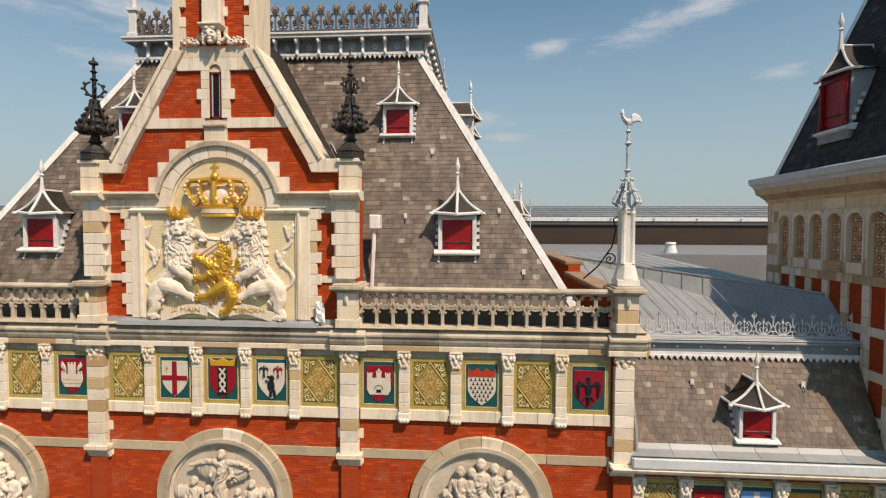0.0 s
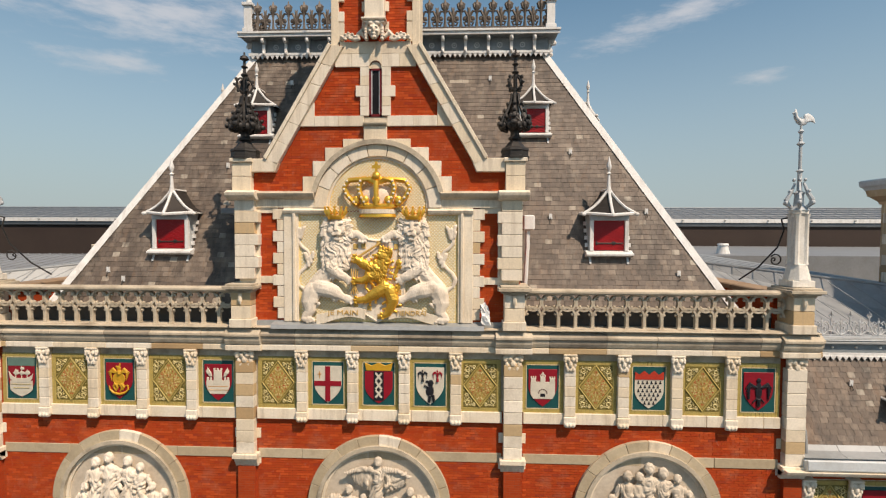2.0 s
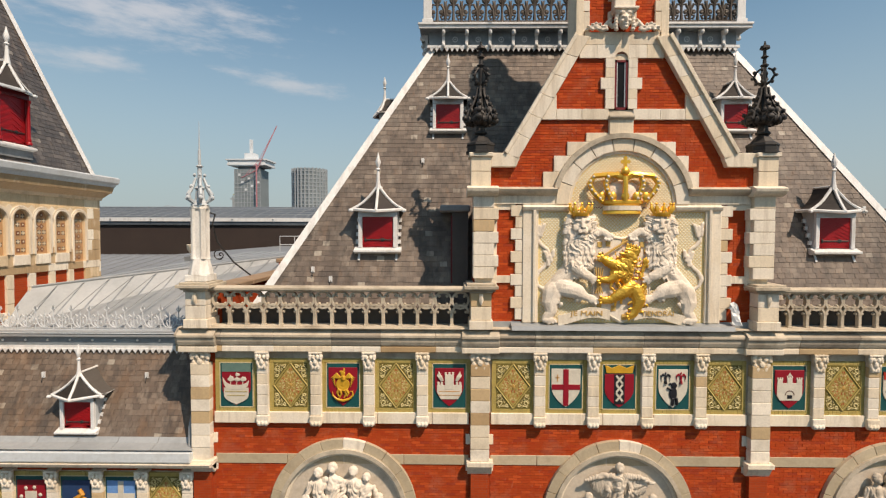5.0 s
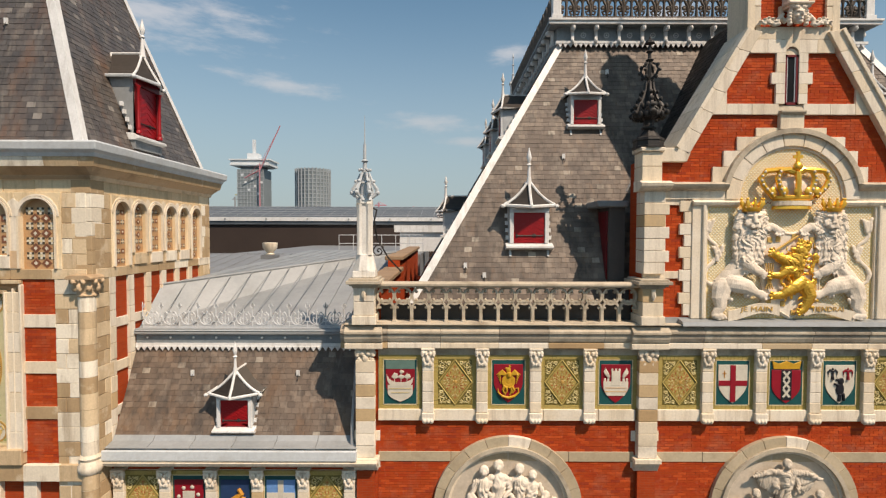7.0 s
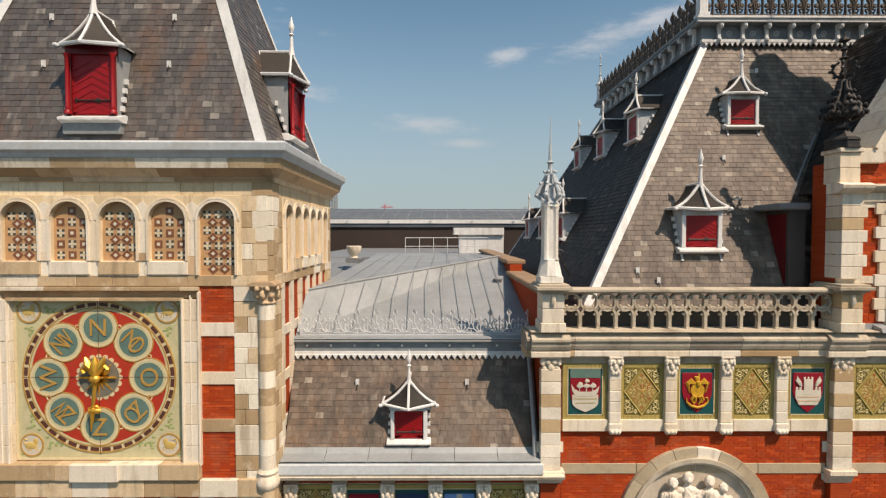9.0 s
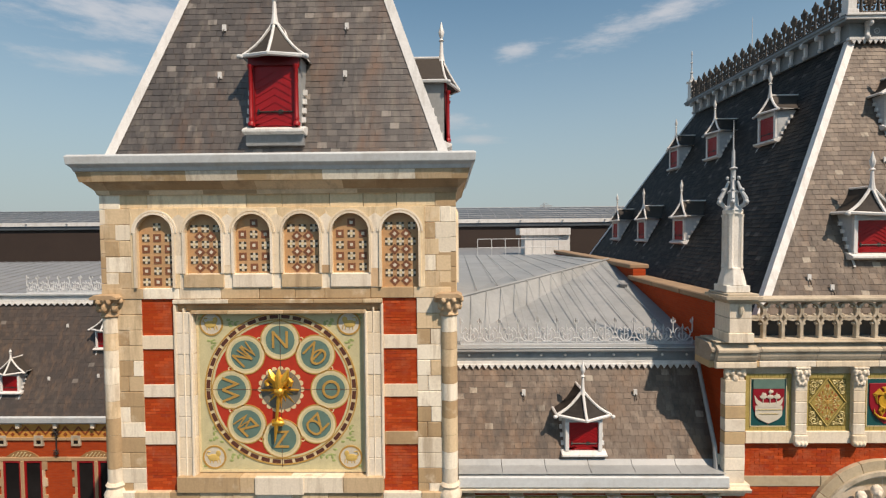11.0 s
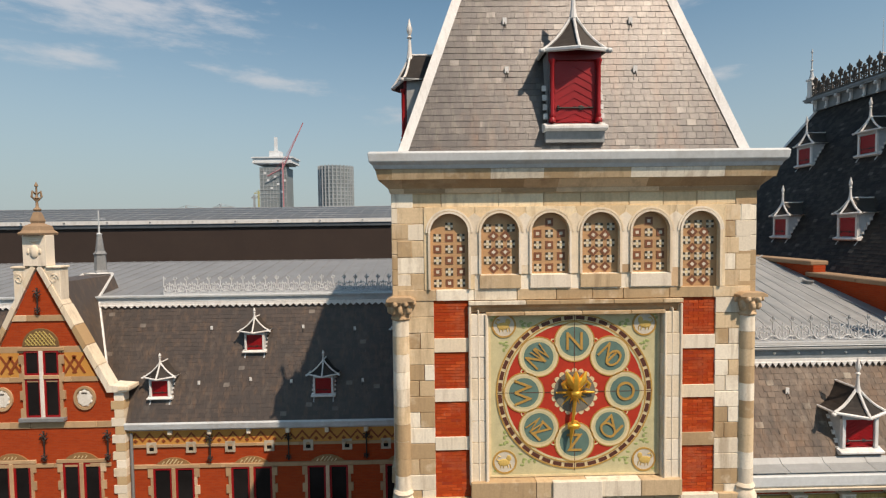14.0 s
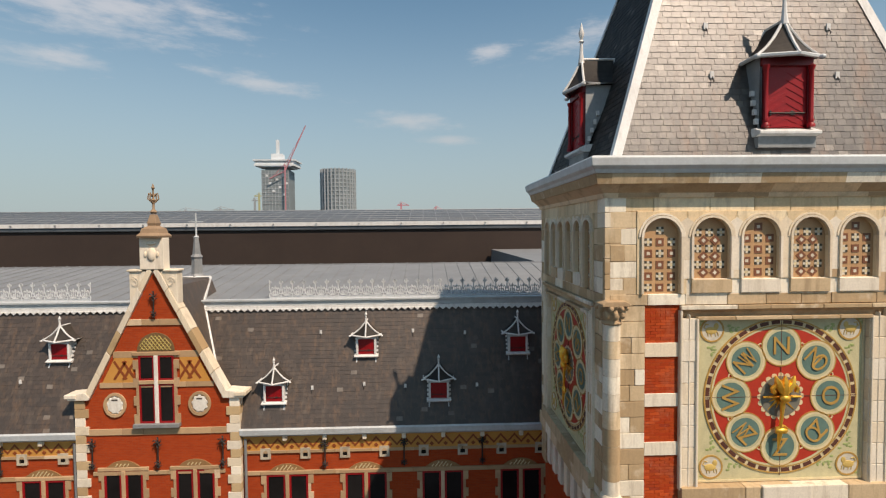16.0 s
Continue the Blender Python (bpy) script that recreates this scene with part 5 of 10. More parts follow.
def finial(at, label):
    """Black iron finial: base, ribbed bulb with leaves, scroll collar, rod and tip."""
    e = thing("iron_finial", at, label, "finial", "iron finials of the gable")
    part("base", Shape().lathe([(0.38, 0), (0.38, 0.05), (0.35, 0.06), (0.35, 0.17), (0.37, 0.19), (0.36, 0.24), (0.28, 0.28), (0.14, 0.44), (0.12, 0.46), (0.17, 0.49), (0.17, 0.53), (0.12, 0.56), (0.11, 0.70), (0.20, 0.76), (0.06, 0.80)], seg=8, turn=TAU / 16), IRON, e)
    part("stem", Shape().lathe([(0.07, 0.70), (0.12, 0.90), (0.11, 1.2), (0.06, 1.5), (0.10, 1.58), (0.05, 1.66), (0.05, 2.1), (0.10, 2.16), (0.045, 2.20), (0.04, 2.32), (0.09, 2.36), (0.04, 2.40), (0.035, 2.52), (0.12, 2.56), (0.10, 2.62), (0.03, 2.66), (0.02, 2.74)], seg=8), IRON, e)
    r = Shape().tube([(0.09, 0, 1.62), (0.11, 0, 1.45), (0.19, 0, 1.22), (0.30, 0, 1.02), (0.37, 0, 0.88), (0.35, 0, 0.76), (0.22, 0, 0.70)], (0.03, 0.035, 0.04, 0.05, 0.055, 0.05, 0.03), 6)
    r.ball((0.42, 0, 0.84), (0.06, 0.07, 0.07), 6, 5).ball((0.40, 0, 1.0), (0.05, 0.06, 0.06), 6, 5).ball((0.28, 0, 1.18), (0.045, 0.05, 0.06), 6, 5).ball((0.20, 0, 1.36), (0.04, 0.045, 0.05), 6, 5)
    for k in (-1, 1):
        r.ball((0.33, k * 0.08, 0.80), (0.06, 0.06, 0.09), 6, 5).ball((0.27, k * 0.06, 1.02), (0.05, 0.05, 0.08), 6, 5).tube([(0.30, k * 0.03, 1.0), (0.33, k * 0.11, 0.90), (0.28, k * 0.15, 0.78)], 0.022, 4)
    r.v = [(p[0] * 1.02, p[1] * 1.25, p[2]) for p in r.v]
    leaf_ = r.mesh("leaf", None, 0, True)
    curl = Shape().tube([(0.05, 0, 1.70), (0.15, 0, 1.76), (0.22, 0, 1.90), (0.17, 0, 2.02), (0.08, 0, 2.08)], (0.035, 0.035, 0.03, 0.03, 0.025), 5).ball((0.25, 0, 1.88), (0.05, 0.04, 0.04), 6, 4).ball((0.21, 0, 2.02), (0.045, 0.04, 0.05), 6, 4).ball((0.17, 0, 1.74), 0.045, 6, 4).mesh("curl", None, 0, True)
    leaf = leaf_
    for i in range(6):
        part("leaf", leaf, IRON, e, place=pose(0, 0, 0, 0, 0, 60 * i + 20))
    for i in range(4):
        part("curl", curl, IRON, e, place=pose(0, 0, 0, 0, 0, 90 * i + 45))
    return e


fin = finial((C - 3.46, 0.08, 24.24), "black wrought iron finial with leaves on a stone pedestal")
copy_thing(fin, pose(C + 3.46, 0.08, 24.24))


def pinnacle(at, label, vane=False, inward=1):
    """Pale stone shaft with clustered columns and a zinc crown."""
    e = thing("pinnacle", at, label, "pinnacle", "pinnacles of the pavilion corners")
    part("base", Shape().box(-0.27, 0.27, -0.27, 0.27, 0, 0.16).lathe([(0.30, 0.16), (0.27, 0.30), (0.22, 0.50), (0.21, 0.56)], seg=8, turn=TAU / 16), SHAFT_WHITE, e, bevel=0.01)
    part("shaft", Shape().lathe([(0.17, 0.5), (0.17, 1.75), (0.21, 1.80), (0.21, 1.88)], seg=8, turn=TAU / 16), SHAFT_WHITE, e)
    col = Shape().lathe([(0.09, 0.55), (0.075, 0.62), (0.075, 1.70), (0.10, 1.78)], seg=8).mesh("column", None, 0, True)
    for i in range(4):
        part("column", col, SHAFT_WHITE, e, place=pose(0.15 * math.cos(TAU * i / 4 + TAU / 8), 0.15 * math.sin(TAU * i / 4 + TAU / 8), 0))
    part("crown_core", Shape().lathe([(0.22, 1.88), (0.12, 2.0), (0.10, 2.25), (0.13, 2.3), (0.06, 2.36), (0.05, 2.8), (0.09, 2.84), (0.04, 2.88), (0.035, 3.25)], seg=8), GREY_PAINT, e)
    crocket = Shape().tube([(0.14, 0, 1.92), (0.27, 0, 2.02), (0.30, 0, 2.14), (0.20, 0, 2.30), (0.10, 0, 2.55)], (0.04, 0.05, 0.05, 0.04, 0.025), 6).ball((0.31, 0, 2.06), 0.06, 6, 5).ball((0.22, 0, 2.34), 0.045, 6, 5).ball((0.13, 0, 2.62), 0.04, 6, 5).mesh("crocket", None, 0, True)
    for i in range(6):
        part("crocket", crocket, GREY_PAINT, e, place=pose(0, 0, 0, 0, 0, 60 * i))
    if vane:
        part("vane_rod", Shape().lathe([(0.04, 3.2), (0.035, 3.45), (0.09, 3.5), (0.04, 3.56), (0.03, 3.75), (0.07, 3.80), (0.025, 3.86), (0.02, 4.15)], seg=8), GREY_PAINT, e)
        s = Shape().ball((0.02, 0, 4.14), (0.17, 0.04, 0.11)).limb([(-0.08, 0, 4.18), (-0.17, 0, 4.30), (-0.19, 0, 4.44)], (0.08, 0.06, 0.055), 0.3).limb([(-0.20, 0, 4.44), (-0.28, 0, 4.42)], (0.04, 0.015), 0.3).ball((-0.18, 0, 4.52), (0.05, 0.02, 0.04))
        for q in range(6):
            a = 0.25 + 0.26 * q
            s.limb([(0.10, 0, 4.16), (0.10 + 0.22 * math.cos(a), 0, 4.14 + 0.22 * math.sin(a)), (0.12 + 0.30 * math.cos(a - 0.25), 0, 4.12 + 0.30 * math.sin(a - 0.25))], (0.05, 0.035, 0.02), 0.3)
        s.v = [(p[0] * 0.78, p[1], 4.02 + (p[2] - 4.14) * 0.78) for p in s.v]
        part("weathercock", fused(s, 0.016), IRON_PALE, e, "pale painted weathercock")
    else:
        part("spike", Shape().tube([(0, 0, 3.2), (0, 0, 3.95)], (0.02, 0.004), 6), GREY_PAINT, e)
    bracket = Shape()
    bracket.tube([(inward * x, y, z) for x, y, z in ((0.13, 0.10, 1.72), (0.26, 0.24, 1.66), (0.20, 0.22, 1.40), (0.24, 0.40, 0.95), (0.50, 0.75, 0.42), (0.80, 1.10, 0.05))], 0.022, 5)
    bracket.tube([(inward * (0.28 + 0.17 * (1 - i / 16) * math.cos(0.6 + i * 0.7)), 0.36 + 0.01 * i, 0.62 + 0.17 * (1 - i / 16) * math.sin(0.6 + i * 0.7)) for i in range(16)], 0.018, 4)
    part("stay", bracket, IRON, e, "curled black iron stay")
    return e


pinnacle((C - 10.42, 0.02, 21.08), "pale stone pinnacle with grey zinc crown and spike")
pinnacle((C + 10.42, 0.02, 21.08), "pale stone pinnacle with grey zinc crown and weathercock", True, -1)

# ---- pavilion roof ----
RB, RT = 20.0, 28.2
XB, XT, YB, YT, YK, YE = 9.58, 4.78, 0.60, 3.92, 13.4, 17.6
roof = structure("roof_pavilion", Shape().add(
    [(C - XB, YB, RB), (C + XB, YB, RB), (C + XB, YE, RB), (C - XB, YE, RB), (C - XT, YT, RT), (C + XT, YT, RT), (C + XT, YK, RT), (C - XT, YK, RT)],
    [(0, 1, 5, 4), (1, 2, 6, 5), (2, 3, 7, 6), (3, 0, 4, 7), (4, 5, 6, 7), (3, 2, 1, 0)]), SLATE_PLAIN, "steep hipped slate roof of the pavilion with white hips", "roof")


def trapeze(b0, b1, t0, t1, length):
    return (lambda s: b0 + (t0 - b0) * s / length), (lambda s: b1 + (t1 - b1) * s / length)


def slope_slates(parent, p0, p1, q0, q1, **kw):
    """Slates on the face with the eave p0 to p1 and the top q0 to q1."""
    p0, p1, q0, q1 = (Vector(p) for p in (p0, p1, q0, q1))
    u = (p1 - p0).normalized()
    w = q0 - p0
    v = (w - u * w.dot(u))
    length = v.length
    n = u.cross(v).normalized()
    l, r = trapeze(0, (p1 - p0).length, w.dot(u), (q1 - p0).dot(u), length)
    return slates(parent, p0 + n * 0.004, u, v, l, r, length, **kw)


slope_slates(roof, (C - XB, YB, RB), (C + XB, YB, RB), (C - XT, YT, RT), (C + XT, YT, RT), count=300, stretch=(1.0, 4.6, 2.0, 6.2), seed=2)
# left slope: darker slate copy, its shade put into the colour
slope_slates(roof, (C - XB, YE, RB), (C - XB, YB, RB), (C - XT, YK, RT), (C - XT, YT, RT), seed=3, material=SLATE_DARK_SHADED, tag="side_slate")
slope_slates(roof, (C + XB, YB, RB), (C + XB, YE, RB), (C + XT, YT, RT), (C + XT, YK, RT), seed=4, tag="side_slate")
for k in (-1, 1):
    for (yb, yt) in ((YB, YT), (YE, YK)):
        a, b = Vector((C + k * XB, yb, RB)), Vector((C + k * XT, yt, RT))
        s = Shape()
        d = -1 if yb < 5 else 1
        sec = [Vector(q) for q in ((-k * 0.17, d * 0.035, 0.03), (k * 0.05, d * 0.05, 0.05), (k * 0.05, -d * 0.15, 0.03))]
        s.add([a + q for q in sec] + [b + q for q in sec], [(0, 1, 4, 3), (1, 2, 5, 4), (2, 0, 3, 5), (0, 2, 1), (3, 4, 5)])
        part("hip_flashing", s, WHITE, roof, "white painted hip flashing")
# cross roof behind the gable, its shadow put into the slate colour
cr = structure("roof_gable", Shape().prism([(C - 3.15, 23.3), (C - 0.16, 28.24), (C + 0.16, 28.24), (C + 3.15, 23.3)], 0.75, 4.6), SLATE_DARK_SHADED, "slate saddle roof behind the gable, shade in its colour", "roof")
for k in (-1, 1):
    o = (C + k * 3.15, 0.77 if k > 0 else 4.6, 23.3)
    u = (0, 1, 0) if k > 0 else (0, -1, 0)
    slates(cr, o, u, (-k * 2.99, 0, 4.94), lambda s: 0.0, lambda s: 3.8, 5.72, seed=20 + k, material=SLATE_DARK_SHADED)
    part("valley_flashing", Shape().tube([(C + k * 3.3, 1.95, 23.35), (C + k * 2.2, 2.6, 25.1)], 0.03, 4), ZINC, cr)

# platform cornice and cresting
plat = thing("roof_cornice", (0, 0, 0), "grey painted bracketed cornice round the roof platform", "cornice", kind="structure")
PX, PY0, PY1 = XT + 0.10, YT - 0.10, YK + 0.10
s = Shape()
for o, a, b in ((0.0, 28.22, 28.70), (0.26, 28.70, 28.78), (0.30, 28.78, 28.86)):
    s.box(C - PX - o, C + PX + o, PY0 - o, PY1 + o, a, b)
part("frieze", s, GREY_BLUE, plat, "blue-grey painted frieze")
part("fascia", Shape().box(C - PX - 0.32, C + PX + 0.32, PY0 - 0.32, PY0 - 0.26, 28.70, 28.80).box(C - PX - 0.34, C + PX + 0.34, PY0 - 0.36, PY0 - 0.30, 28.80, 28.87), WHITE, plat, "white painted fascia", bevel=0.008)
part("kerb", Shape().box(C - PX - 0.2, C + PX + 0.2, PY0 - 0.2, PY1 + 0.2, 28.86, 28.94), IRON_BROWN, plat)
n, s = 60, Shape()
for i in range(n):
    xa = -PX + 2 * PX * i / n
    s.prism([(C + xa, 28.18), (C + xa + PX / n, 28.05), (C + xa + 2 * PX / n, 28.18)], PY0 - 0.10, PY0 - 0.06)
part("scallop_edge", s, WHITE, plat)
part("edge_strip", Shape().box(C - PX - 0.06, C + PX + 0.06, PY0 - 0.11, PY0 + 0.02, 28.17, 28.25), WHITE, plat, "white zinc edge strip")
brk = Shape().box(-0.055, 0.055, -0.20, 0.0, -0.14, 0.0).ball((0, -0.17, -0.09), (0.065, 0.09, 0.09), 8, 6).box(-0.045, 0.045, -0.08, 0.0, -0.46, -0.14).ball((0, -0.09, -0.47), (0.05, 0.06, 0.075), 8, 6).mesh("bracket")
ros = Shape().ring((0, 0), 0.06, 0.09, -0.02, 0.0, seg=14).ball((0, -0.01, 0), (0.03, 0.02, 0.03), 6, 4).mesh("rosette")
for i in range(13):
    xx = -PX + 0.46 + (2 * PX - 0.92) * i / 12
    part("bracket", brk, WHITE, plat, place=pose(C + xx, PY0 - 0.06, 28.70))
    if i < 12:
        part("rosette", ros, GREY_PAINT, plat, place=pose(C + xx + (2 * PX - 0.92) / 24, PY0 - 0.002, 28.46))
for k in (-1, 1):
    for i in range(14):
        part("bracket", brk, GREY_PAINT, plat, place=pose(C + k * (PX + 0.06), PY0 + 0.3 + (PY1 - PY0 - 0.6) * i / 13, 28.70, 0, 0, 90 * k))


def crest_mesh(w, h, r=0.014, big=False):
    """One bay of cast-iron cresting: rails, a pair of leafy scrolls and a lily above."""
    s = Shape().box(-w / 2, w / 2, -r, r, 0.0, 2 * r)
    cz = h * 0.34
    for k in (-1, 1):
        # outer stem curling in to a spiral
        pts = [(k * w * 0.5, 0, r), (k * w * 0.46, 0, h * 0.16), (k * w * 0.30, 0, h * 0.13)]
        rr = w * 0.20
        for t in range(11):
            a = -1.9 + t * 0.62
            q = rr * (1 - t / 15)
            pts.append((k * (w * 0.26 + q * math.cos(a)), 0, cz + q * math.sin(a)))
        s.tube(pts, r * 0.85, 4)
        s.ball((k * w * 0.26, 0, cz), (r * 1.5, r, r * 1.5), 6, 4)
        # stem rising to the lily
        s.tube([(k * w * 0.5, 0, h * 0.10), (k * w * 0.44, 0, h * 0.42), (k * w * 0.26, 0, h * 0.60), (k * w * 0.06, 0, h * 0.58), (0, 0, h * 0.46)], (r, r * 1.2, r, r * 0.9, r * 0.7), 4)
        s.tube([(0, 0, h * 0.60), (k * w * 0.12, 0, h * 0.70), (k * w * 0.20, 0, h * 0.82), (k * w * 0.12, 0, h * 0.88)], (r, r * 1.5, r * 1.2, r * 0.5), 4)
        s.tube([(k * w * 0.44, 0, h * 0.42), (k * w * 0.50, 0, h * 0.62), (k * w * 0.42, 0, h * 0.72)], (r, r * 1.3, r * 0.4), 4)
    s.tube([(0, 0, 0), (0, 0, h * 0.30), (0, 0, h * 0.62)], (r * 1.6, r, r), 4)
    s.tube([(0, 0, h * 0.56), (0, 0, h * 0.78), (0, 0, h)], (r, r * 2.2, r * 0.3), 4)
    return s.mesh("crest_bay")


def ring_mesh(w, h, r=0.014):
    """One bay of lighter cresting: a broken ring of two scrolls, a lily inside and a trefoil on the joint."""
    s = Shape().box(-w / 2, w / 2, -r, r, 0.0, 3 * r).box(-w / 2, w / 2, -r * 0.6, r * 0.6, 4 * r, 5 * r)
    rr, cz = w * 0.40, 5 * r + w * 0.40
    for k in (-1, 1):
        pts = [(k * rr * math.sin(a), 0, cz - rr * math.cos(a)) for a in (0.0, 0.5, 1.0, 1.5, 2.0, 2.5)]
        pts += [(k * rr * 0.30, 0, cz + rr * 0.55), (k * rr * 0.55, 0, cz + rr * 0.35)]
        s.tube(pts, r, 4)
        s.tube([(0, 0, cz - rr), (k * rr * 0.5, 0, cz - rr * 0.4), (k * rr * 0.42, 0, cz + rr * 0.1), (k * rr * 0.1, 0, cz - rr * 0.1)], (r, r, r * 0.9, r * 0.6), 4)
        s.ball((k * rr * 0.45, 0, cz - rr * 0.35), (r * 1.8, r, r * 1.8), 6, 4)
        s.tube([(k * rr, 0, cz), (k * w / 2, 0, cz + rr * 0.3), (k * w / 2, 0, h * 0.80)], (r, r * 1.2, r), 4)
        s.tube([(k * w / 2, 0, h * 0.74), (k * (w / 2 - r * 3.2), 0, h * 0.84), (k * (w / 2 - r * 2.6), 0, h * 0.92)], (r, r * 1.3, r * 0.4), 4)
        s.tube([(k * w / 2, 0, h * 0.80), (k * w / 2, 0, h * 0.90), (k * w / 2, 0, h)], (r, r * 1.5, r * 0.3), 4)
        s.tube([(k * w / 2, 0, 3 * r), (k * w / 2, 0, cz - rr * 0.5), (k * rr * 0.9, 0, cz - rr * 0.5)], r * 0.9, 4)
    s.tube([(0, 0, cz - rr), (0, 0, cz + rr * 1.25)], (r, r * 0.7), 4)
    s.ball((0, 0, cz + rr * 0.75), (r * 2.2, r, r * 2.6), 6, 4)
    return s.mesh("crest_bay")


def cresting(name, p0, p1, w, h, material, label, group="", r=0.014, make=ring_mesh):
    p0, p1 = Vector(p0), Vector(p1)
    e = thing(name, p0, label, "cresting", group)
    d = p1 - p0
    n = max(1, round(d.length / w))
    me = make(d.length / n, h, r)
    a = math.degrees(math.atan2(d.y, d.x))
    for i in range(n):
        q = d * ((i + 0.5) / n)
        part("crest_bay", me, material, e, place=pose(q.x, q.y, q.z, 0, 0, a))
    return e


CR = "dark brown cast iron cresting on the roof platform"
for p, q in (((C - PX, PY0 - 0.1, 28.93), (C + PX, PY0 - 0.1, 28.93)), ((C - PX - 0.1, PY0, 28.93), (C - PX - 0.1, PY1, 28.93)), ((C + PX + 0.1, PY0, 28.93), (C + PX + 0.1, PY1, 28.93)), ((C - PX, PY1 + 0.1, 28.93), (C + PX, PY1 + 0.1, 28.93))):
    cresting("iron_cresting", p, q, 0.52, 0.98, IRON_BROWN, CR, "crestings of the platform", 0.040, crest_mesh)


def crest_post(at, label, spire=False):
    e = thing("crest_post", at, label, "post", "posts of the platform cresting")
    part("pedestal", Shape().box(-0.17, 0.17, -0.17, 0.17, 0, 0.12).box(-0.13, 0.13, -0.13, 0.13, 0.12, 0.85).box(-0.18, 0.18, -0.18, 0.18, 0.85, 0.95), WHITE, e, bevel=0.01)
    if spire:
        part("spire", Shape().lathe([(0.12, 0.95), (0.05, 1.3), (0.09, 1.36), (0.035, 1.42), (0.03, 1.8), (0.07, 1.85), (0.025, 1.9), (0.02, 2.2), (0.05, 2.25), (0.005, 2.45)], seg=8), GREY_PAINT, e)
    else:
        part("column", Shape().lathe([(0.09, 0.95), (0.09, 2.4)], seg=8), WHITE, e)
    return e


for k in (-1, 1):
    crest_post((C + k * (PX + 0.05), PY0 - 0.05, 28.92), "white painted post at the platform corner")
    crest_post((C + k * (PX + 0.05), PY1 + 0.05, 28.92), "white painted post with zinc spire at the platform corner", True)
rod = thing("lightning_rod", (C - 3.2, 11.5, 28.92), "thin grey aerial rod on the platform", "rod")
part("rod", Shape().tube([(0, 0, 0), (0, 0, 3.2)], (0.03, 0.008), 6), IRON_GREY, rod)
part("cluster", Shape().ball((0, 0, 1.2), (0.12, 0.06, 0.2), 6, 5).box(-0.2, 0.2, -0.02, 0.02, 1.5, 1.53), IRON_GREY, rod)


# ---- dormers ----
def curved(a, b, sag, n=5):
    """Points from a to b that hang inwards."""
    a, b = Vector(a), Vector(b)
    return [a.lerp(b, i / n) - Vector((0, 0, sag * math.sin(math.pi * i / n))) for i in range(n + 1)]


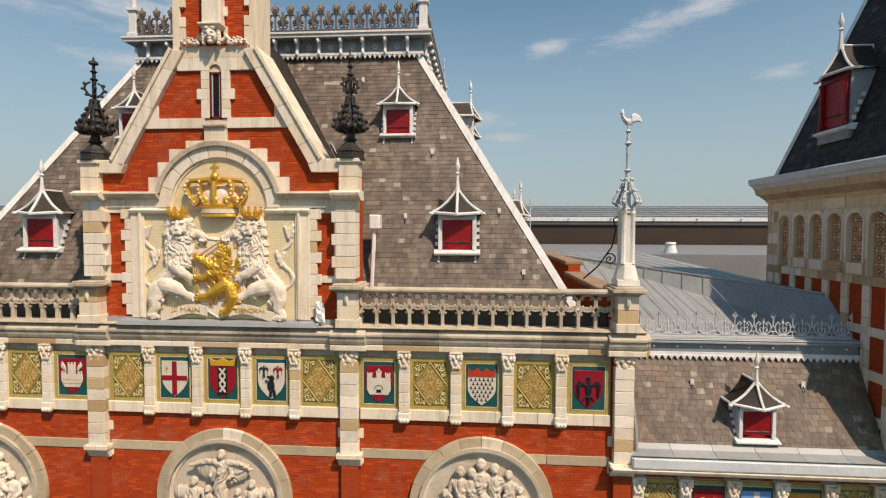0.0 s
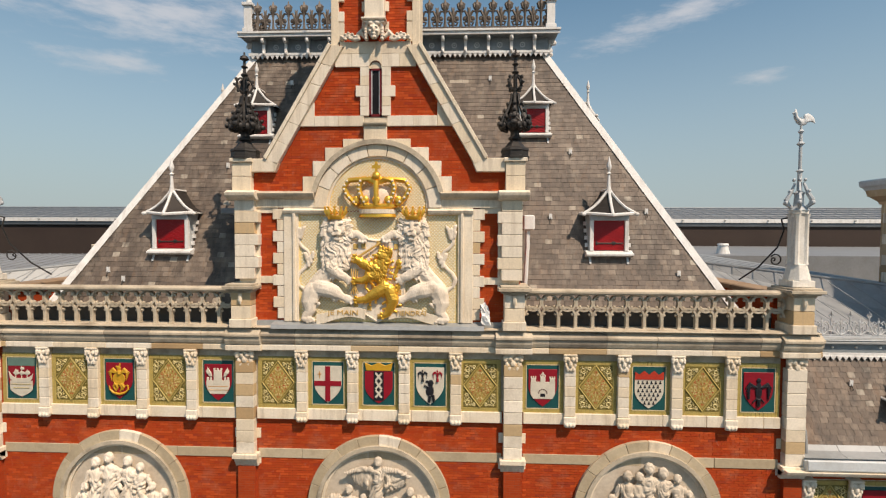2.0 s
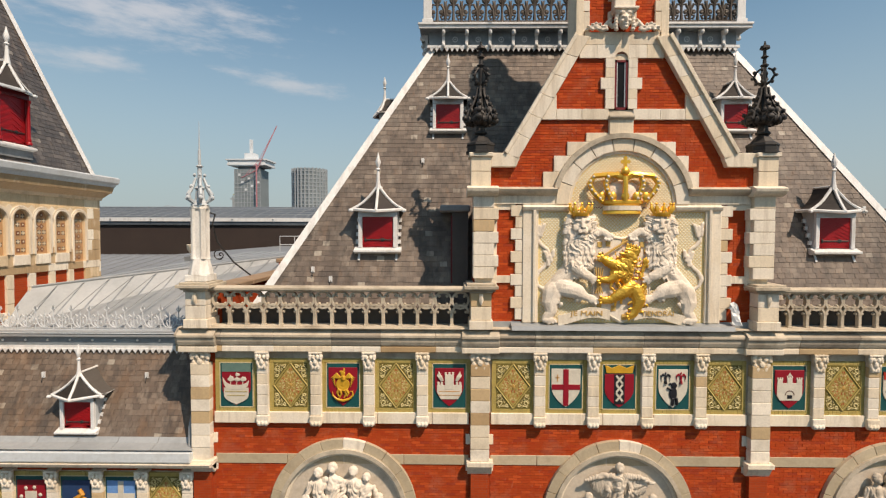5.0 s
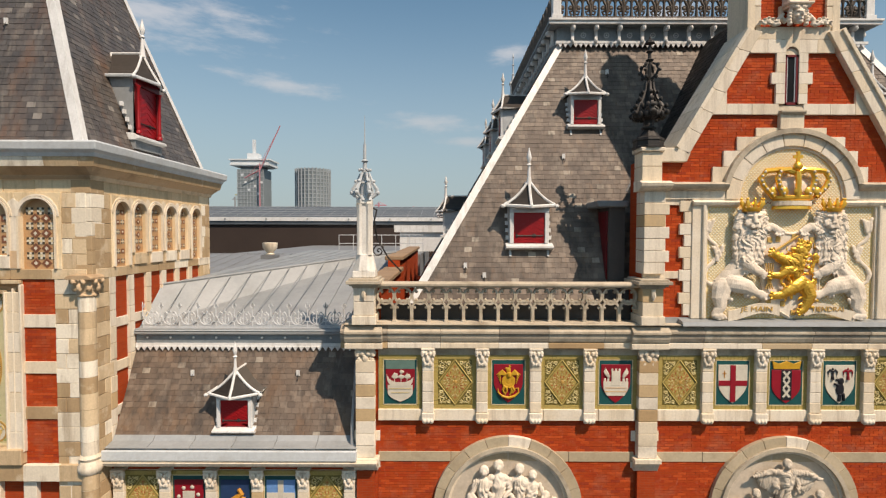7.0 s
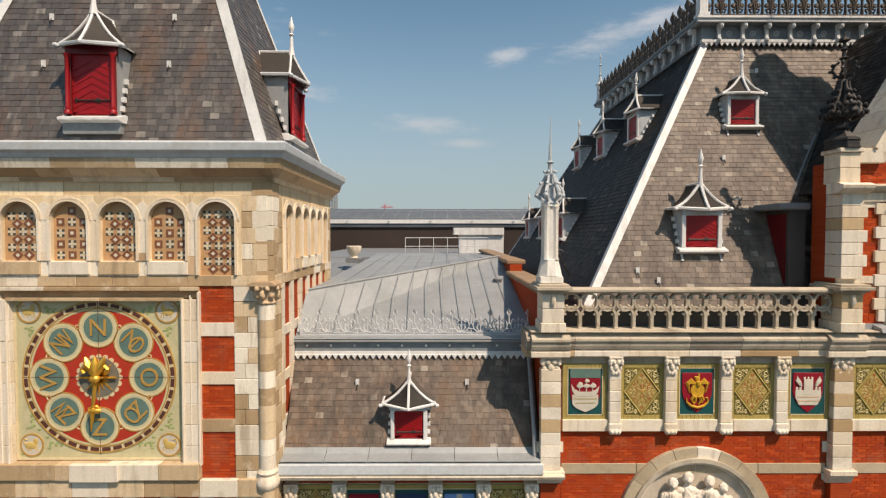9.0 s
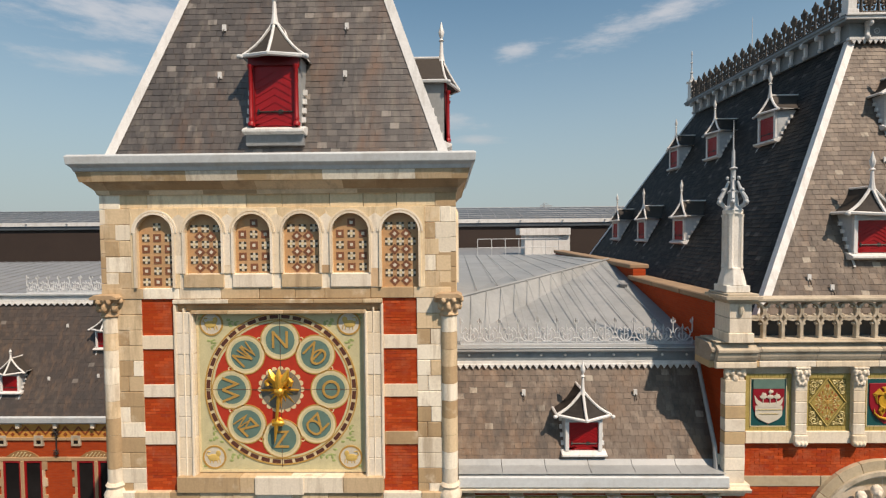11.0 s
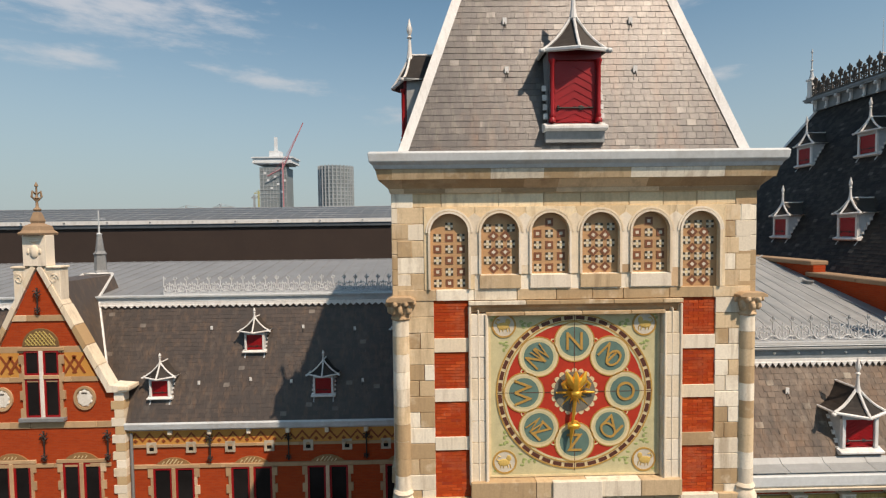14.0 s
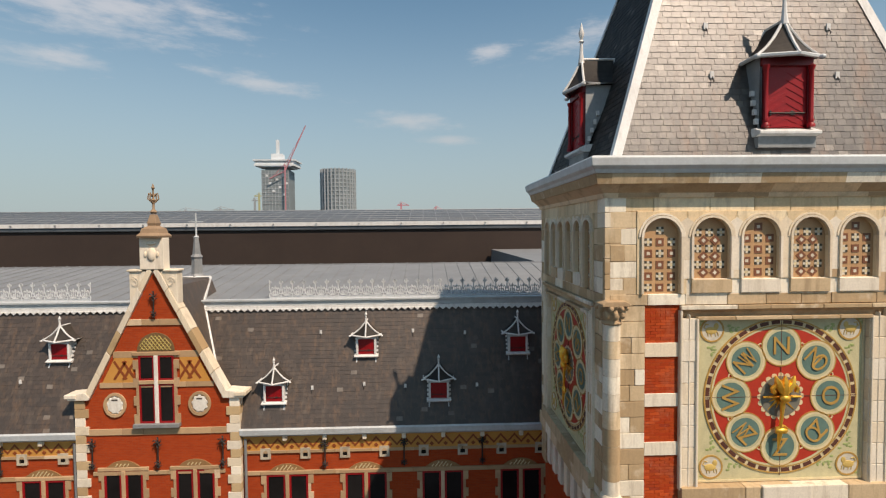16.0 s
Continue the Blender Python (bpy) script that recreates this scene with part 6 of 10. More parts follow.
def dormer(at, label, group, s=1.0, tall=0.0, turn=0.0, slope=0.42, flare=0.68, rise=0.86, tip=1.0):
    """A small roof dormer with a red shutter under a flared slate hood with white rolls. slope: how far its roof runs back per metre."""
    e = thing("dormer", at, label, "dormer", group, turn=turn)
    dw, z0, z1 = 0.42 * s, 0.16 * s, (0.98 + tall) * s
    ze, zp, we = z1 + 0.18 * s, z1 + rise * s + 0.25 * tall * s, (0.64 if tall else flare) * s
    trim = ZINC_PALE if tall else WHITE
    yb = slope * zp + 0.3
    for k in (-1, 1):
        pts = [(0.02, 0.0), (slope * -0.2, -0.2), (slope * (ze + 0.2) + 0.1, ze), (0.02, ze)]
        x0, x1 = sorted((k * (dw + 0.06 * s), k * (dw + 0.12 * s)))
        part("cheek", Shape().prism(pts, x0, x1, "x"), ZINC_LINK if tall else GREY_PAINT, e, "grey painted side cheek")
        x0, x1 = sorted((k * dw, k * (dw + (0.07 if tall else 0.11) * s)))
        part("post", Shape().box(x0, x1, -0.05, 0.06, z0 - 0.02, ze), DARK_RED if tall else WHITE, e, bevel=0.01)
        if tall:
            part("column", Shape().lathe([(0.075 * s, z0), (0.075 * s, z0 + 0.06), (0.045 * s, z0 + 0.10), (0.06 * s, z0 + 0.15), (0.042 * s, z0 + 0.20), (0.042 * s, z1 - 0.10), (0.06 * s, z1 - 0.06), (0.07 * s, z1)], k * (dw + 0.05 * s), -0.08, 0, 8), RED, e, smooth=True)
    # on tall dormers the dark red head stands for the hood's shadow
    part("head", Shape().box(-dw - 0.11 * s, dw + 0.11 * s, -0.06, 0.08, z1, ze + 0.02), DARK_RED if tall else GREY_PAINT, e, bevel=0.01)
    door = part("shutter", Shape().box(-dw, dw, 0.0, 0.04, z0, z1), RED, e, "red painted boarded shutter")
    n = 8
    for i in range(n):
        # boards set in chevrons
        za = z0 + (z1 - z0) * (i + 0.2) / n
        st = Shape()
        for k in (-1, 1):
            st.add([(0, -0.010, za), (k * dw * 0.97, -0.010, max(z0, za - 0.22 * s)), (k * dw * 0.97, -0.010, max(z0 + 0.05, za - 0.22 * s + 0.075 * s)), (0, -0.010, za + 0.075 * s),
                    (0, 0.002, za), (k * dw * 0.97, 0.002, max(z0, za - 0.22 * s)), (k * dw * 0.97, 0.002, max(z0 + 0.05, za - 0.22 * s + 0.075 * s)), (0, 0.002, za + 0.075 * s)],
                   [(0, 1, 2, 3), (7, 6, 5, 4), (0, 4, 5, 1), (1, 5, 6, 2), (2, 6, 7, 3), (3, 7, 4, 0)])
        part("board", st, RED, door)
    hz = z0 + 0.24 * (z1 - z0)
    part("strap_hinge", Shape().tube([(-dw * 0.85, -0.022, hz), (dw * 0.9, -0.022, hz)], 0.016 * s, 4).ball((dw * 0.3, -0.022, hz), (0.07 * s, 0.012, 0.05 * s), 6, 4).ball((-dw * 0.8, -0.022, hz), (0.03 * s, 0.012, 0.06 * s), 6, 4), IRON, door, "black iron strap hinge")
    part("sill", Shape().prism([(-0.17 * s, 0.02), (-0.17 * s, 0.08 * s), (0.05, 0.16 * s), (0.3, 0.16 * s), (0.3, -0.02), (-0.05, -0.02)], -0.64 * s, 0.64 * s, "x"), WHITE, e, bevel=0.008)
    if tall:
        part("apron", Shape().box(-0.60 * s, 0.60 * s, -0.06, 0.3, -0.24 * s, 0.0), LEAD, e)
    # stepped soakers at the cheeks
    for k in (-1, 1):
        for i in range(5):
            z = 0.05 + i * 0.2 * s
            x0, x1 = sorted((k * (dw + 0.10 * s), k * (dw + 0.20 * s)))
            part("soaker", Shape().box(x0, x1, slope * z - 0.03, slope * z + 0.03, z, z + 0.11 * s), WHITE, e)
    # hood
    ap = (0, 0.10 * s, zp)
    f = (0, -0.36 * s, ze - 0.04 * s)
    cl, cr_ = (-we, -0.04 * s, ze + 0.02), (we, -0.04 * s, ze + 0.02)
    bk = slope * zp + 0.35 * s
    rb = (0, bk, zp)
    el, er = (-we, slope * ze + 0.5 * s, ze + 0.02), (we, slope * ze + 0.5 * s, ze + 0.02)
    lines = {"f": curved(f, ap, 0.05 * s), "l": curved(cl, ap, 0.10 * s), "r": curved(cr_, ap, 0.10 * s), "bl": curved(el, rb, 0.10 * s), "br": curved(er, rb, 0.10 * s)}
    hood = Shape()
    for a, b in (("l", "f"), ("f", "r"), ("bl", "l"), ("r", "br")):
        m = len(lines[a])
        hood.add(lines[a] + lines[b], [(i, i + 1, m + i + 1, m + i) for i in range(m - 1)])
    hood.add([f, cl, el, er, cr_], [(0, 1, 2, 3, 4)])
    part("hood", hood, SLATE_DARK_SHADED, e, "dark and shaded slate hood")
    for key in ("f", "l", "r"):
        part("roll", Shape().tube([p + Vector((0, -0.01, 0.015)) for p in lines[key]], (0.030 if tall else 0.040) * s, 6), WHITE, e, smooth=True)
    for key in ("bl", "br"):
        part("roll", Shape().tube([p + Vector((0, -0.25 * s, 0.015)) for p in lines[key]], 0.032 * s, 6), WHITE, e, smooth=True)
    part("ridge_roll", Shape().tube([ap, rb], 0.035 * s, 6), WHITE, e, smooth=True)
    part("eave", Shape().tube([el, cl, f, cr_, er], 0.045 * s, 6), trim, e, smooth=True)
    for q in (cl, cr_):
        part("eave_tip", Shape().ball((q[0] * 1.06, q[1] - 0.05 * s, q[2] - 0.03 * s), (0.07 * s, 0.07 * s, 0.055 * s), 6, 5), trim, e, smooth=True)
    spike = ((0.085, -0.1), (0.05, 0.12), (0.035, 0.40), (0.07, 0.43), (0.03, 0.48), (0.055, 0.55), (0.075, 0.64), (0.045, 0.74), (0.008, 0.90))
    part("finial", Shape().lathe([(q * s, zp + (z * tip if z > 0 else z) * s) for q, z in spike], 0, 0.08 * s, 0, 8), WHITE, e, smooth=True)
    return e


FS = (YT - YB) / (RT - RB)
SS = (XB - XT) / (RT - RB)


def front_y(z):
    return YB + (z - RB) * FS


DL = "dormer with red shutter and white-edged slate hood"
big = dormer((C - 6.17, front_y(21.74) - 0.06, 21.74), DL, "front dormers of the pavilion roof", 1.0, slope=FS)
copy_thing(big, pose(C + 6.17, front_y(21.74) - 0.06, 21.74))
small = dormer((C - 4.27, front_y(25.28) - 0.05, 25.28), "small " + DL, "front dormers of the pavilion roof", 0.86, slope=FS)
copy_thing(small, pose(C + 4.27, front_y(25.28) - 0.05, 25.28))
side_low = None
for k in (-1, 1):
    for yy in (7.0, 10.6, 14.1):
        z = 22.0
        xx = C + k * (XB - (z - RB) * SS + 0.05)
        if side_low is None:
            side_low = dormer((xx, yy, z), DL, "side dormers of the pavilion roof", 0.86, turn=90 * k, slope=SS)
        else:
            copy_thing(side_low, pose(xx, yy, z, 0, 0, 90 * k))
    for yy in (5.0, 8.4, 11.8):
        z = 25.3
        xx = C + k * (XB - (z - RB) * SS + 0.05)
        copy_thing(side_low, pose(xx, yy, z, 0, 0, 90 * k))


def roof_hook(at, turn=0.0):
    e = thing("roof_hook", at, "small iron roof hook on a pale slate", "roof hook", "roof hooks", turn=turn)
    part("hook", Shape().tube([(0, -0.01, 0.06), (0, -0.06, -0.02), (0, -0.09, -0.05), (0, -0.07, -0.09)], 0.012, 5), IRON, e)
    part("plate", Shape().box(-0.045, 0.045, -0.022, 0.01, 0.02, 0.17), WHITE, e)
    return e


hook = None
for xx, z in ((-7.4, 20.95), (-5.0, 24.3), (-7.9, 21.2), (5.35, 24.7), (7.35, 22.9), (4.65, 22.75), (3.0, 27.2), (-3.4, 27.1), (8.0, 21.2)):
    m = pose(C + xx, front_y(z) - 0.02, z)
    if hook is None:
        hook = roof_hook((C + xx, front_y(z) - 0.02, z))
    else:
        copy_thing(hook, m)

# stair head beside the gable
for k in (-1,):
    e = thing("roof_hatch", (C + k * 3.72, 0.85, 20.9), "zinc roofed hatch house with red door beside the gable", "hatch")
    x0, x1 = sorted((0.0, k * 0.42))
    # dark body colour stands for the shadow beside the gable
    part("body", Shape().prism([(0.0, 0.0), (0.0, 1.95), (0.95, 1.95), (0.5, 0.0)], x0, x1, "x"), SLATE_PLAIN, e)
    x0, x1 = sorted((k * 0.42, k * 0.46))
    part("door", Shape().prism([(0.10, 0.05), (0.10, 1.85), (0.80, 1.85), (0.42, 0.05)], x0, x1, "x"), DARK_RED, e)
    x0, x1 = sorted((-k * 0.05, k * 0.75))
    part("roof", Shape().box(x0, x1, -0.12, 1.2, 1.95, 2.12), ZINC, e, bevel=0.03)
    part("flashing", Shape().tube([(k * 0.5, 0.55, 0.0), (k * 0.5, 1.0, 1.95)], 0.05, 5), ZINC, e)

pp = thing("rain_head", (C + 3.78, 0.85, 21.9), "white painted rainwater head and pipe beside the gable", "rain head")
part("head", Shape().box(0.0, 0.30, -0.1, 0.25, 0.55, 0.95), WHITE, pp, bevel=0.03)
part("pipe", Shape().tube([(0.12, 0.05, 0.6), (0.12, 0.0, 0.1), (0.05, 0.0, -1.2)], 0.06, 7), WHITE, pp, smooth=True)

# parapet along the side of the pavilion
for k in (-1, 1):
    pw = structure("parapet_wall", Shape().box(C + k * 10.30 - 0.22, C + k * 10.30 + 0.22, 0.35, 6.0, 18.0, 20.75).box(C + k * 10.30 - 0.22, C + k * 10.30 + 0.22, 6.0, 19.0, 18.0, 21.15), BRICK_SIDE, "red brick side parapet with brown stone coping", "parapet")
    for y0, y1, z in ((0.4, 2.2, 20.75), (2.2, 4.1, 20.75), (4.1, 6.25, 20.75), (6.0, 9.0, 21.15), (9.0, 12.5, 21.15), (12.5, 16.0, 21.15), (16.0, 19.0, 21.15)):
        part("coping_stone", Shape().box(C + k * 10.30 - 0.34, C + k * 10.30 + 0.34, y0 + 0.004, y1 - 0.004, z, z + 0.16), COPING, pw, bevel=0.03)


# ---- round reliefs ----
def roundel(at, label, figures, seed, reach=(), stone=None):
    """Ring of stone with a carved group of draped forms inside."""
    e = thing("relief_roundel", at, label, "relief", "round reliefs of the pavilion")
    rng = random.Random(seed)
    n = 20
    for i in range(n):
        part("ring_stone", Shape().ring((0, 0), 1.60, 1.86, -0.09, 0.02, TAU * (i + 0.01) / n, TAU * (i + 0.99) / n, 4), STONE_PALE if i == 4 else STONE_RING, e, bevel=0.006)
    part("ring_lip", Shape().ring((0, 0), 1.52, 1.62, -0.15, 0.02, seg=48), STONE_OLD, e)
    part("ring_step", Shape().ring((0, 0), 1.44, 1.53, -0.05, 0.02, seg=48), STONE, e)
    part("ground", Shape().disc((0, 0), 1.50, 0.0, 0.03, 40), CARVED_TAN, e)
    s = Shape()

    def B(c, r):
        s.ball(c, r, 10, 8)

    figures = [(x * 0.97, z - 0.05, k * 1.16) for x, z, k in figures]
    for x, z, k in figures:
        lean, face = rng.uniform(-0.10, 0.10), rng.choice((-1, 1))
        # head with nose, hair and neck
        B((x, -0.24, z), (0.072 * k, 0.10 * k, 0.10 * k))
        for q in range(9):
            a = math.pi * (q / 8) * 1.3 - 0.15 * math.pi
            B((x + 0.062 * k * math.cos(a), -0.21, z + 0.03 * k + 0.075 * k * math.sin(a)), (0.052 * k, 0.085 * k, 0.05 * k))
        B((x + face * 0.03 * k, -0.33, z - 0.01), (0.022 * k, 0.03 * k, 0.035 * k))
        s.limb([(x, -0.19, z - 0.08 * k), (x, -0.18, z - 0.20 * k)], (0.055 * k, 0.07 * k), 0.3)
        # shoulders, chest, waist, hips, skirt
        s.limb([(x - 0.17 * k, -0.17, z - 0.25 * k), (x, -0.20, z - 0.22 * k), (x + 0.17 * k, -0.17, z - 0.25 * k)], (0.075 * k, 0.085 * k, 0.075 * k), 0.3)
        s.limb([(x, -0.18, z - 0.26 * k), (x + lean * 0.3, -0.19, z - 0.42 * k), (x + lean * 0.5, -0.16, z - 0.60 * k), (x + lean, -0.17, z - 0.82 * k), (x + lean * 1.2, -0.16, z - 1.5 * k), (x + lean, -0.16, z - 2.2 * k)], (0.14 * k, 0.145 * k, 0.12 * k, 0.185 * k, 0.20 * k, 0.25 * k), 0.25)
        for d in (-1, 1):
            B((x + d * 0.06 * k, -0.30, z - 0.40 * k), (0.055 * k, 0.05 * k, 0.055 * k))
            a = rng.uniform(0.1, 0.9)
            s.limb([(x + d * 0.19 * k, -0.18, z - 0.27 * k), (x + d * (0.23 + 0.10 * a) * k, -0.22, z - 0.50 * k), (x + d * (0.08 + 0.26 * a) * k, -0.32, z - (0.66 - 0.22 * a) * k)], (0.062 * k, 0.052 * k, 0.042 * k), 0.3)
        # cloak over one shoulder
        s.limb([(x - face * 0.14 * k, -0.24, z - 0.24 * k), (x + face * 0.02, -0.31, z - 0.62 * k), (x + face * 0.16 * k, -0.28, z - 0.85 * k)], (0.05 * k, 0.055 * k, 0.06 * k), 0.3)
    for x, z, x2, z2 in reach:
        d = 1 if x2 > x else -1
        s.limb([(x, -0.2, z), ((x + x2) / 2, -0.22, (z + z2) / 2 + 0.06), (x2, -0.24, z2)], (0.085, 0.07, 0.045), 0.3)
        B((x2 + d * 0.04, -0.25, z2), (0.07, 0.045, 0.035))
        for q in range(7):
            u = 0.12 + 0.12 * q
            xx, zz = x + (x2 - x) * u, z + (z2 - z) * u
            s.limb([(xx, -0.14, zz), (xx - d * 0.02, -0.13, zz - 0.28 + 0.03 * q), (xx - d * 0.10, -0.11, zz - 0.60 + 0.05 * q)], (0.07, 0.075, 0.05), 0.3)
    for q in range(26):
        a = rng.uniform(2.9, 6.5)
        r = rng.uniform(0.75, 1.40)
        B((r * math.cos(a), -0.06, r * math.sin(a)), (rng.uniform(0.08, 0.18), 0.12, rng.uniform(0.10, 0.2)))
    s.v = [(px if math.hypot(px, pz) < 1.5 else px * 1.5 / math.hypot(px, pz), py, pz if math.hypot(px, pz) < 1.5 else pz * 1.5 / math.hypot(px, pz)) for px, py, pz in s.v]
    heads = [(x, z, k) for x, z, k in figures]

    def folds(px, py, pz):
        if any((px - x) ** 2 + (pz - z) ** 2 < (0.17 * k) ** 2 for x, z, k in heads):
            return 0.010 * (abs(noise.noise(Vector((px * 32, py * 32, pz * 32)))) * 2 - 0.5)
        w = noise.noise(Vector((px * 3.2, 0.5, pz * 2.2)))
        w2 = noise.noise(Vector((px * 2.0, 7.5, pz * 1.6)))
        u = px * 30 + 9 * w + pz * 16 * w2
        return 0.034 * (abs(math.sin(u * 0.8)) ** 0.8 - 0.6) + 0.012 * (abs(math.sin(2.3 * u + 3 * w)) - 0.6)

    part("carving", flattened(comb(fused(s, 0.016), folds), 0.72), stone or CARVED_TAN, e)
    return e


RZ = 15.27
roundel((C + 0.02, FY - 0.03, RZ), "round stone relief of a seated draped form with raised arms", [(0.0, 1.24, 0.90), (-0.78, 0.50, 0.85), (0.85, 0.47, 0.85), (-0.40, 0.30, 0.7), (0.45, 0.25, 0.7)], 4, [(-0.15, 1.0, -0.78, 0.92), (0.15, 1.0, 0.78, 0.86)])
roundel((C - 6.87, FY - 0.03, RZ), "round stone relief of a crowd of pale draped forms", [(-0.62, 1.05, 0.95), (-0.25, 1.18, 1.0), (0.28, 1.10, 0.95), (0.62, 0.95, 0.85), (0.95, 0.45, 0.8), (-0.95, 0.40, 0.8)], 7, stone=CARVED)
roundel((C + 6.87, FY - 0.03, RZ), "round stone relief of standing draped forms", [(-0.55, 1.02, 0.95), (0.0, 1.22, 1.05), (0.35, 1.12, 1.0), (0.72, 0.98, 0.85), (1.02, 0.6, 0.7), (-0.95, 0.45, 0.75), (-0.25, 1.0, 0.9)], 11)

# ---- coat of arms ----
sheet = Shape()
rs = random.Random(8)
grid_pts = [(2.62 + 0.26 * i / 4 * (0.6 + 0.4 * j / 5) + rs.uniform(-0.03, 0.03), -0.12 - 0.10 * (j / 5) - rs.uniform(0, 0.09), 20.62 - 0.55 * j / 5 + rs.uniform(-0.04, 0.04)) for j in range(6) for i in range(5)]
sheet.add(grid_pts + [(a, b + 0.012, c_) for a, b, c_ in grid_pts], [(5 * j + i, 5 * j + i + 1, 5 * j + i + 6, 5 * j + i + 5) for j in range(5) for i in range(4)] + [(30 + 5 * j + i + 5, 30 + 5 * j + i + 6, 30 + 5 * j + i + 1, 30 + 5 * j + i) for j in range(5) for i in range(4)])
rag = thing("plastic_sheet", (C, 0, 0), "crumpled pale plastic sheet caught beside the coat of arms", "plastic sheet")
part("sheet", sheet, WHITE, rag)

arms = thing("coat_of_arms", (C, 0.0, 0), "carved coat of arms with gilded lion, crown and pale lions", "relief")
arms.scale = (1, 0.82, 1)
AY = -0.02
GILT_GROUND = surface("worn gilding", [(0.3, (0.80, 0.60, 0.25)), (0.7, (0.85, 0.68, 0.34))], 0.55, 0.0, fine=30, bump=0.1)
DIAPER = surface("cream diaper", [(0.3, (0.84, 0.75, 0.53)), (0.7, (0.86, 0.79, 0.60))], 0.7, 0.0, fine=30, bump=0.1)
part("ground_panel", Shape().box(-2.06, 2.06, AY, 0.03, 20.08, 22.9), GILT_GROUND, arms)
part("ground_arch", Shape().ring((0, 22.995), 0.0, 1.30, AY, 0.03, -0.1, math.pi + 0.1, 24), GILT_GROUND, arms)
lat = Shape()
step = 0.085


def in_ground(px, pz):
    return (abs(px) < 1.98 and 20.1 < pz < 22.8) or (pz >= 22.8 and px * px + (pz - 22.995) ** 2 < 1.22 ** 2)


for i in range(-24, 25):
    for j in range(0, 100):
        px, pz = (i + 0.5 * (j % 2)) * step, 20.14 + j * step / 2
        if in_ground(px, pz):
            lat.add([(px - 0.031, AY - 0.006, pz), (px, AY - 0.014, pz - 0.031), (px + 0.031, AY - 0.006, pz), (px, AY - 0.014, pz + 0.031)], [(0, 1, 2, 3)])
part("lattice", lat, DIAPER, arms, "cream diaper pattern on faded gilding")["kind"] = "stuff"
LX = -0.06


def lion(sx):
    """Upright supporter with its face to the front and a heavy mane, in half relief."""
    s = Shape()
    rng = random.Random(3)

    def P(a, b, d):
        return (LX + sx * a, -d, b)

    # trunk, chest and haunch
    s.limb([P(1.02, 22.30, 0.12), P(1.04, 22.00, 0.12), P(1.04, 21.65, 0.12), P(1.18, 21.38, 0.12), P(1.40, 21.16, 0.12), P(1.60, 20.92, 0.10)], (0.33, 0.35, 0.32, 0.24, 0.22, 0.24), 0.2)
    # head: skull, muzzle, nose, chin, brows, cheeks, ears
    hx = 0.95
    s.ball(P(hx, 22.50, 0.34), (0.23, 0.17, 0.26), 14, 12).ball(P(hx - 0.01, 22.36, 0.51), (0.125, 0.10, 0.10), 10, 8).ball(P(hx - 0.01, 22.43, 0.60), (0.065, 0.04, 0.042), 8, 6)
    s.limb([P(hx, 22.66, 0.47), P(hx, 22.46, 0.57)], (0.055, 0.055), 0.3).ball(P(hx - 0.01, 22.21, 0.46), (0.095, 0.08, 0.055), 8, 6)
    for k in (-1, 1):
        s.ball(P(hx + k * 0.11, 22.60, 0.48), (0.085, 0.05, 0.032), 8, 6).ball(P(hx + k * 0.15, 22.42, 0.43), (0.085, 0.07, 0.09), 8, 6).ball(P(hx + k * 0.065, 22.33, 0.57), (0.06, 0.045, 0.05), 8, 6)
        s.ball(P(hx + k * 0.29, 22.68, 0.24), (0.075, 0.05, 0.08), 8, 6)
    # mane: a wide collar round the face and a deep bib
    for i in range(24):
        a = TAU * i / 24
        co, si = math.cos(a), math.sin(a)
        if si > 0.62:
            continue
        s.ball(P(hx + 0.03 + 0.30 * co, 22.42 + 0.34 * si, 0.27), (0.12, 0.13, 0.13), 8, 6)
    for row in range(5):
        z = 22.08 - 0.14 * row
        for i in range(5):
            u = i / 2 - 1
            s.ball(P(1.0 + 0.26 * u, z, 0.20 + 0.14 * math.sqrt(1 - 0.8 * u * u)), (0.13, 0.10, 0.13), 8, 6)
    # forelegs on the shield, hind leg forward, standing leg
    s.limb([P(0.86, 22.05, 0.26), P(0.66, 22.28, 0.28), P(0.48, 22.34, 0.28), P(0.34, 22.27, 0.30)], (0.16, 0.13, 0.10, 0.09), 0.2).ball(P(0.30, 22.23, 0.31), (0.13, 0.08, 0.085), 8, 6)
    s.limb([P(1.10, 21.50, 0.34), P(0.92, 21.32, 0.38), P(0.74, 21.24, 0.36)], (0.17, 0.13, 0.10), 0.2).ball(P(0.66, 21.18, 0.36), (0.12, 0.08, 0.10), 8, 6)
    s.limb([P(1.42, 20.96, 0.24), P(1.20, 20.93, 0.30), P(0.98, 20.84, 0.32), P(0.82, 20.74, 0.32), P(0.68, 20.68, 0.30)], (0.22, 0.20, 0.16, 0.11, 0.09), 0.2).ball(P(0.64, 20.66, 0.32), (0.14, 0.08, 0.09), 8, 6)
    s.limb([P(1.60, 20.86, 0.20), P(1.70, 20.60, 0.26), P(1.66, 20.38, 0.26), P(1.76, 20.20, 0.26)], (0.25, 0.20, 0.13, 0.12), 0.2).ball(P(1.70, 20.16, 0.32), (0.19, 0.10, 0.08), 8, 6)
    for x, z in ((0.20, 22.22), (0.23, 22.15), (0.30, 22.13), (0.38, 22.15), (0.56, 21.22), (0.57, 21.12), (0.66, 21.08), (0.53, 20.70), (0.53, 20.61), (0.60, 20.57), (1.56, 20.12), (1.64, 20.10), (1.72, 20.09)):
        s.ball(P(x, z, 0.36), (0.048, 0.05, 0.042), 6, 5)
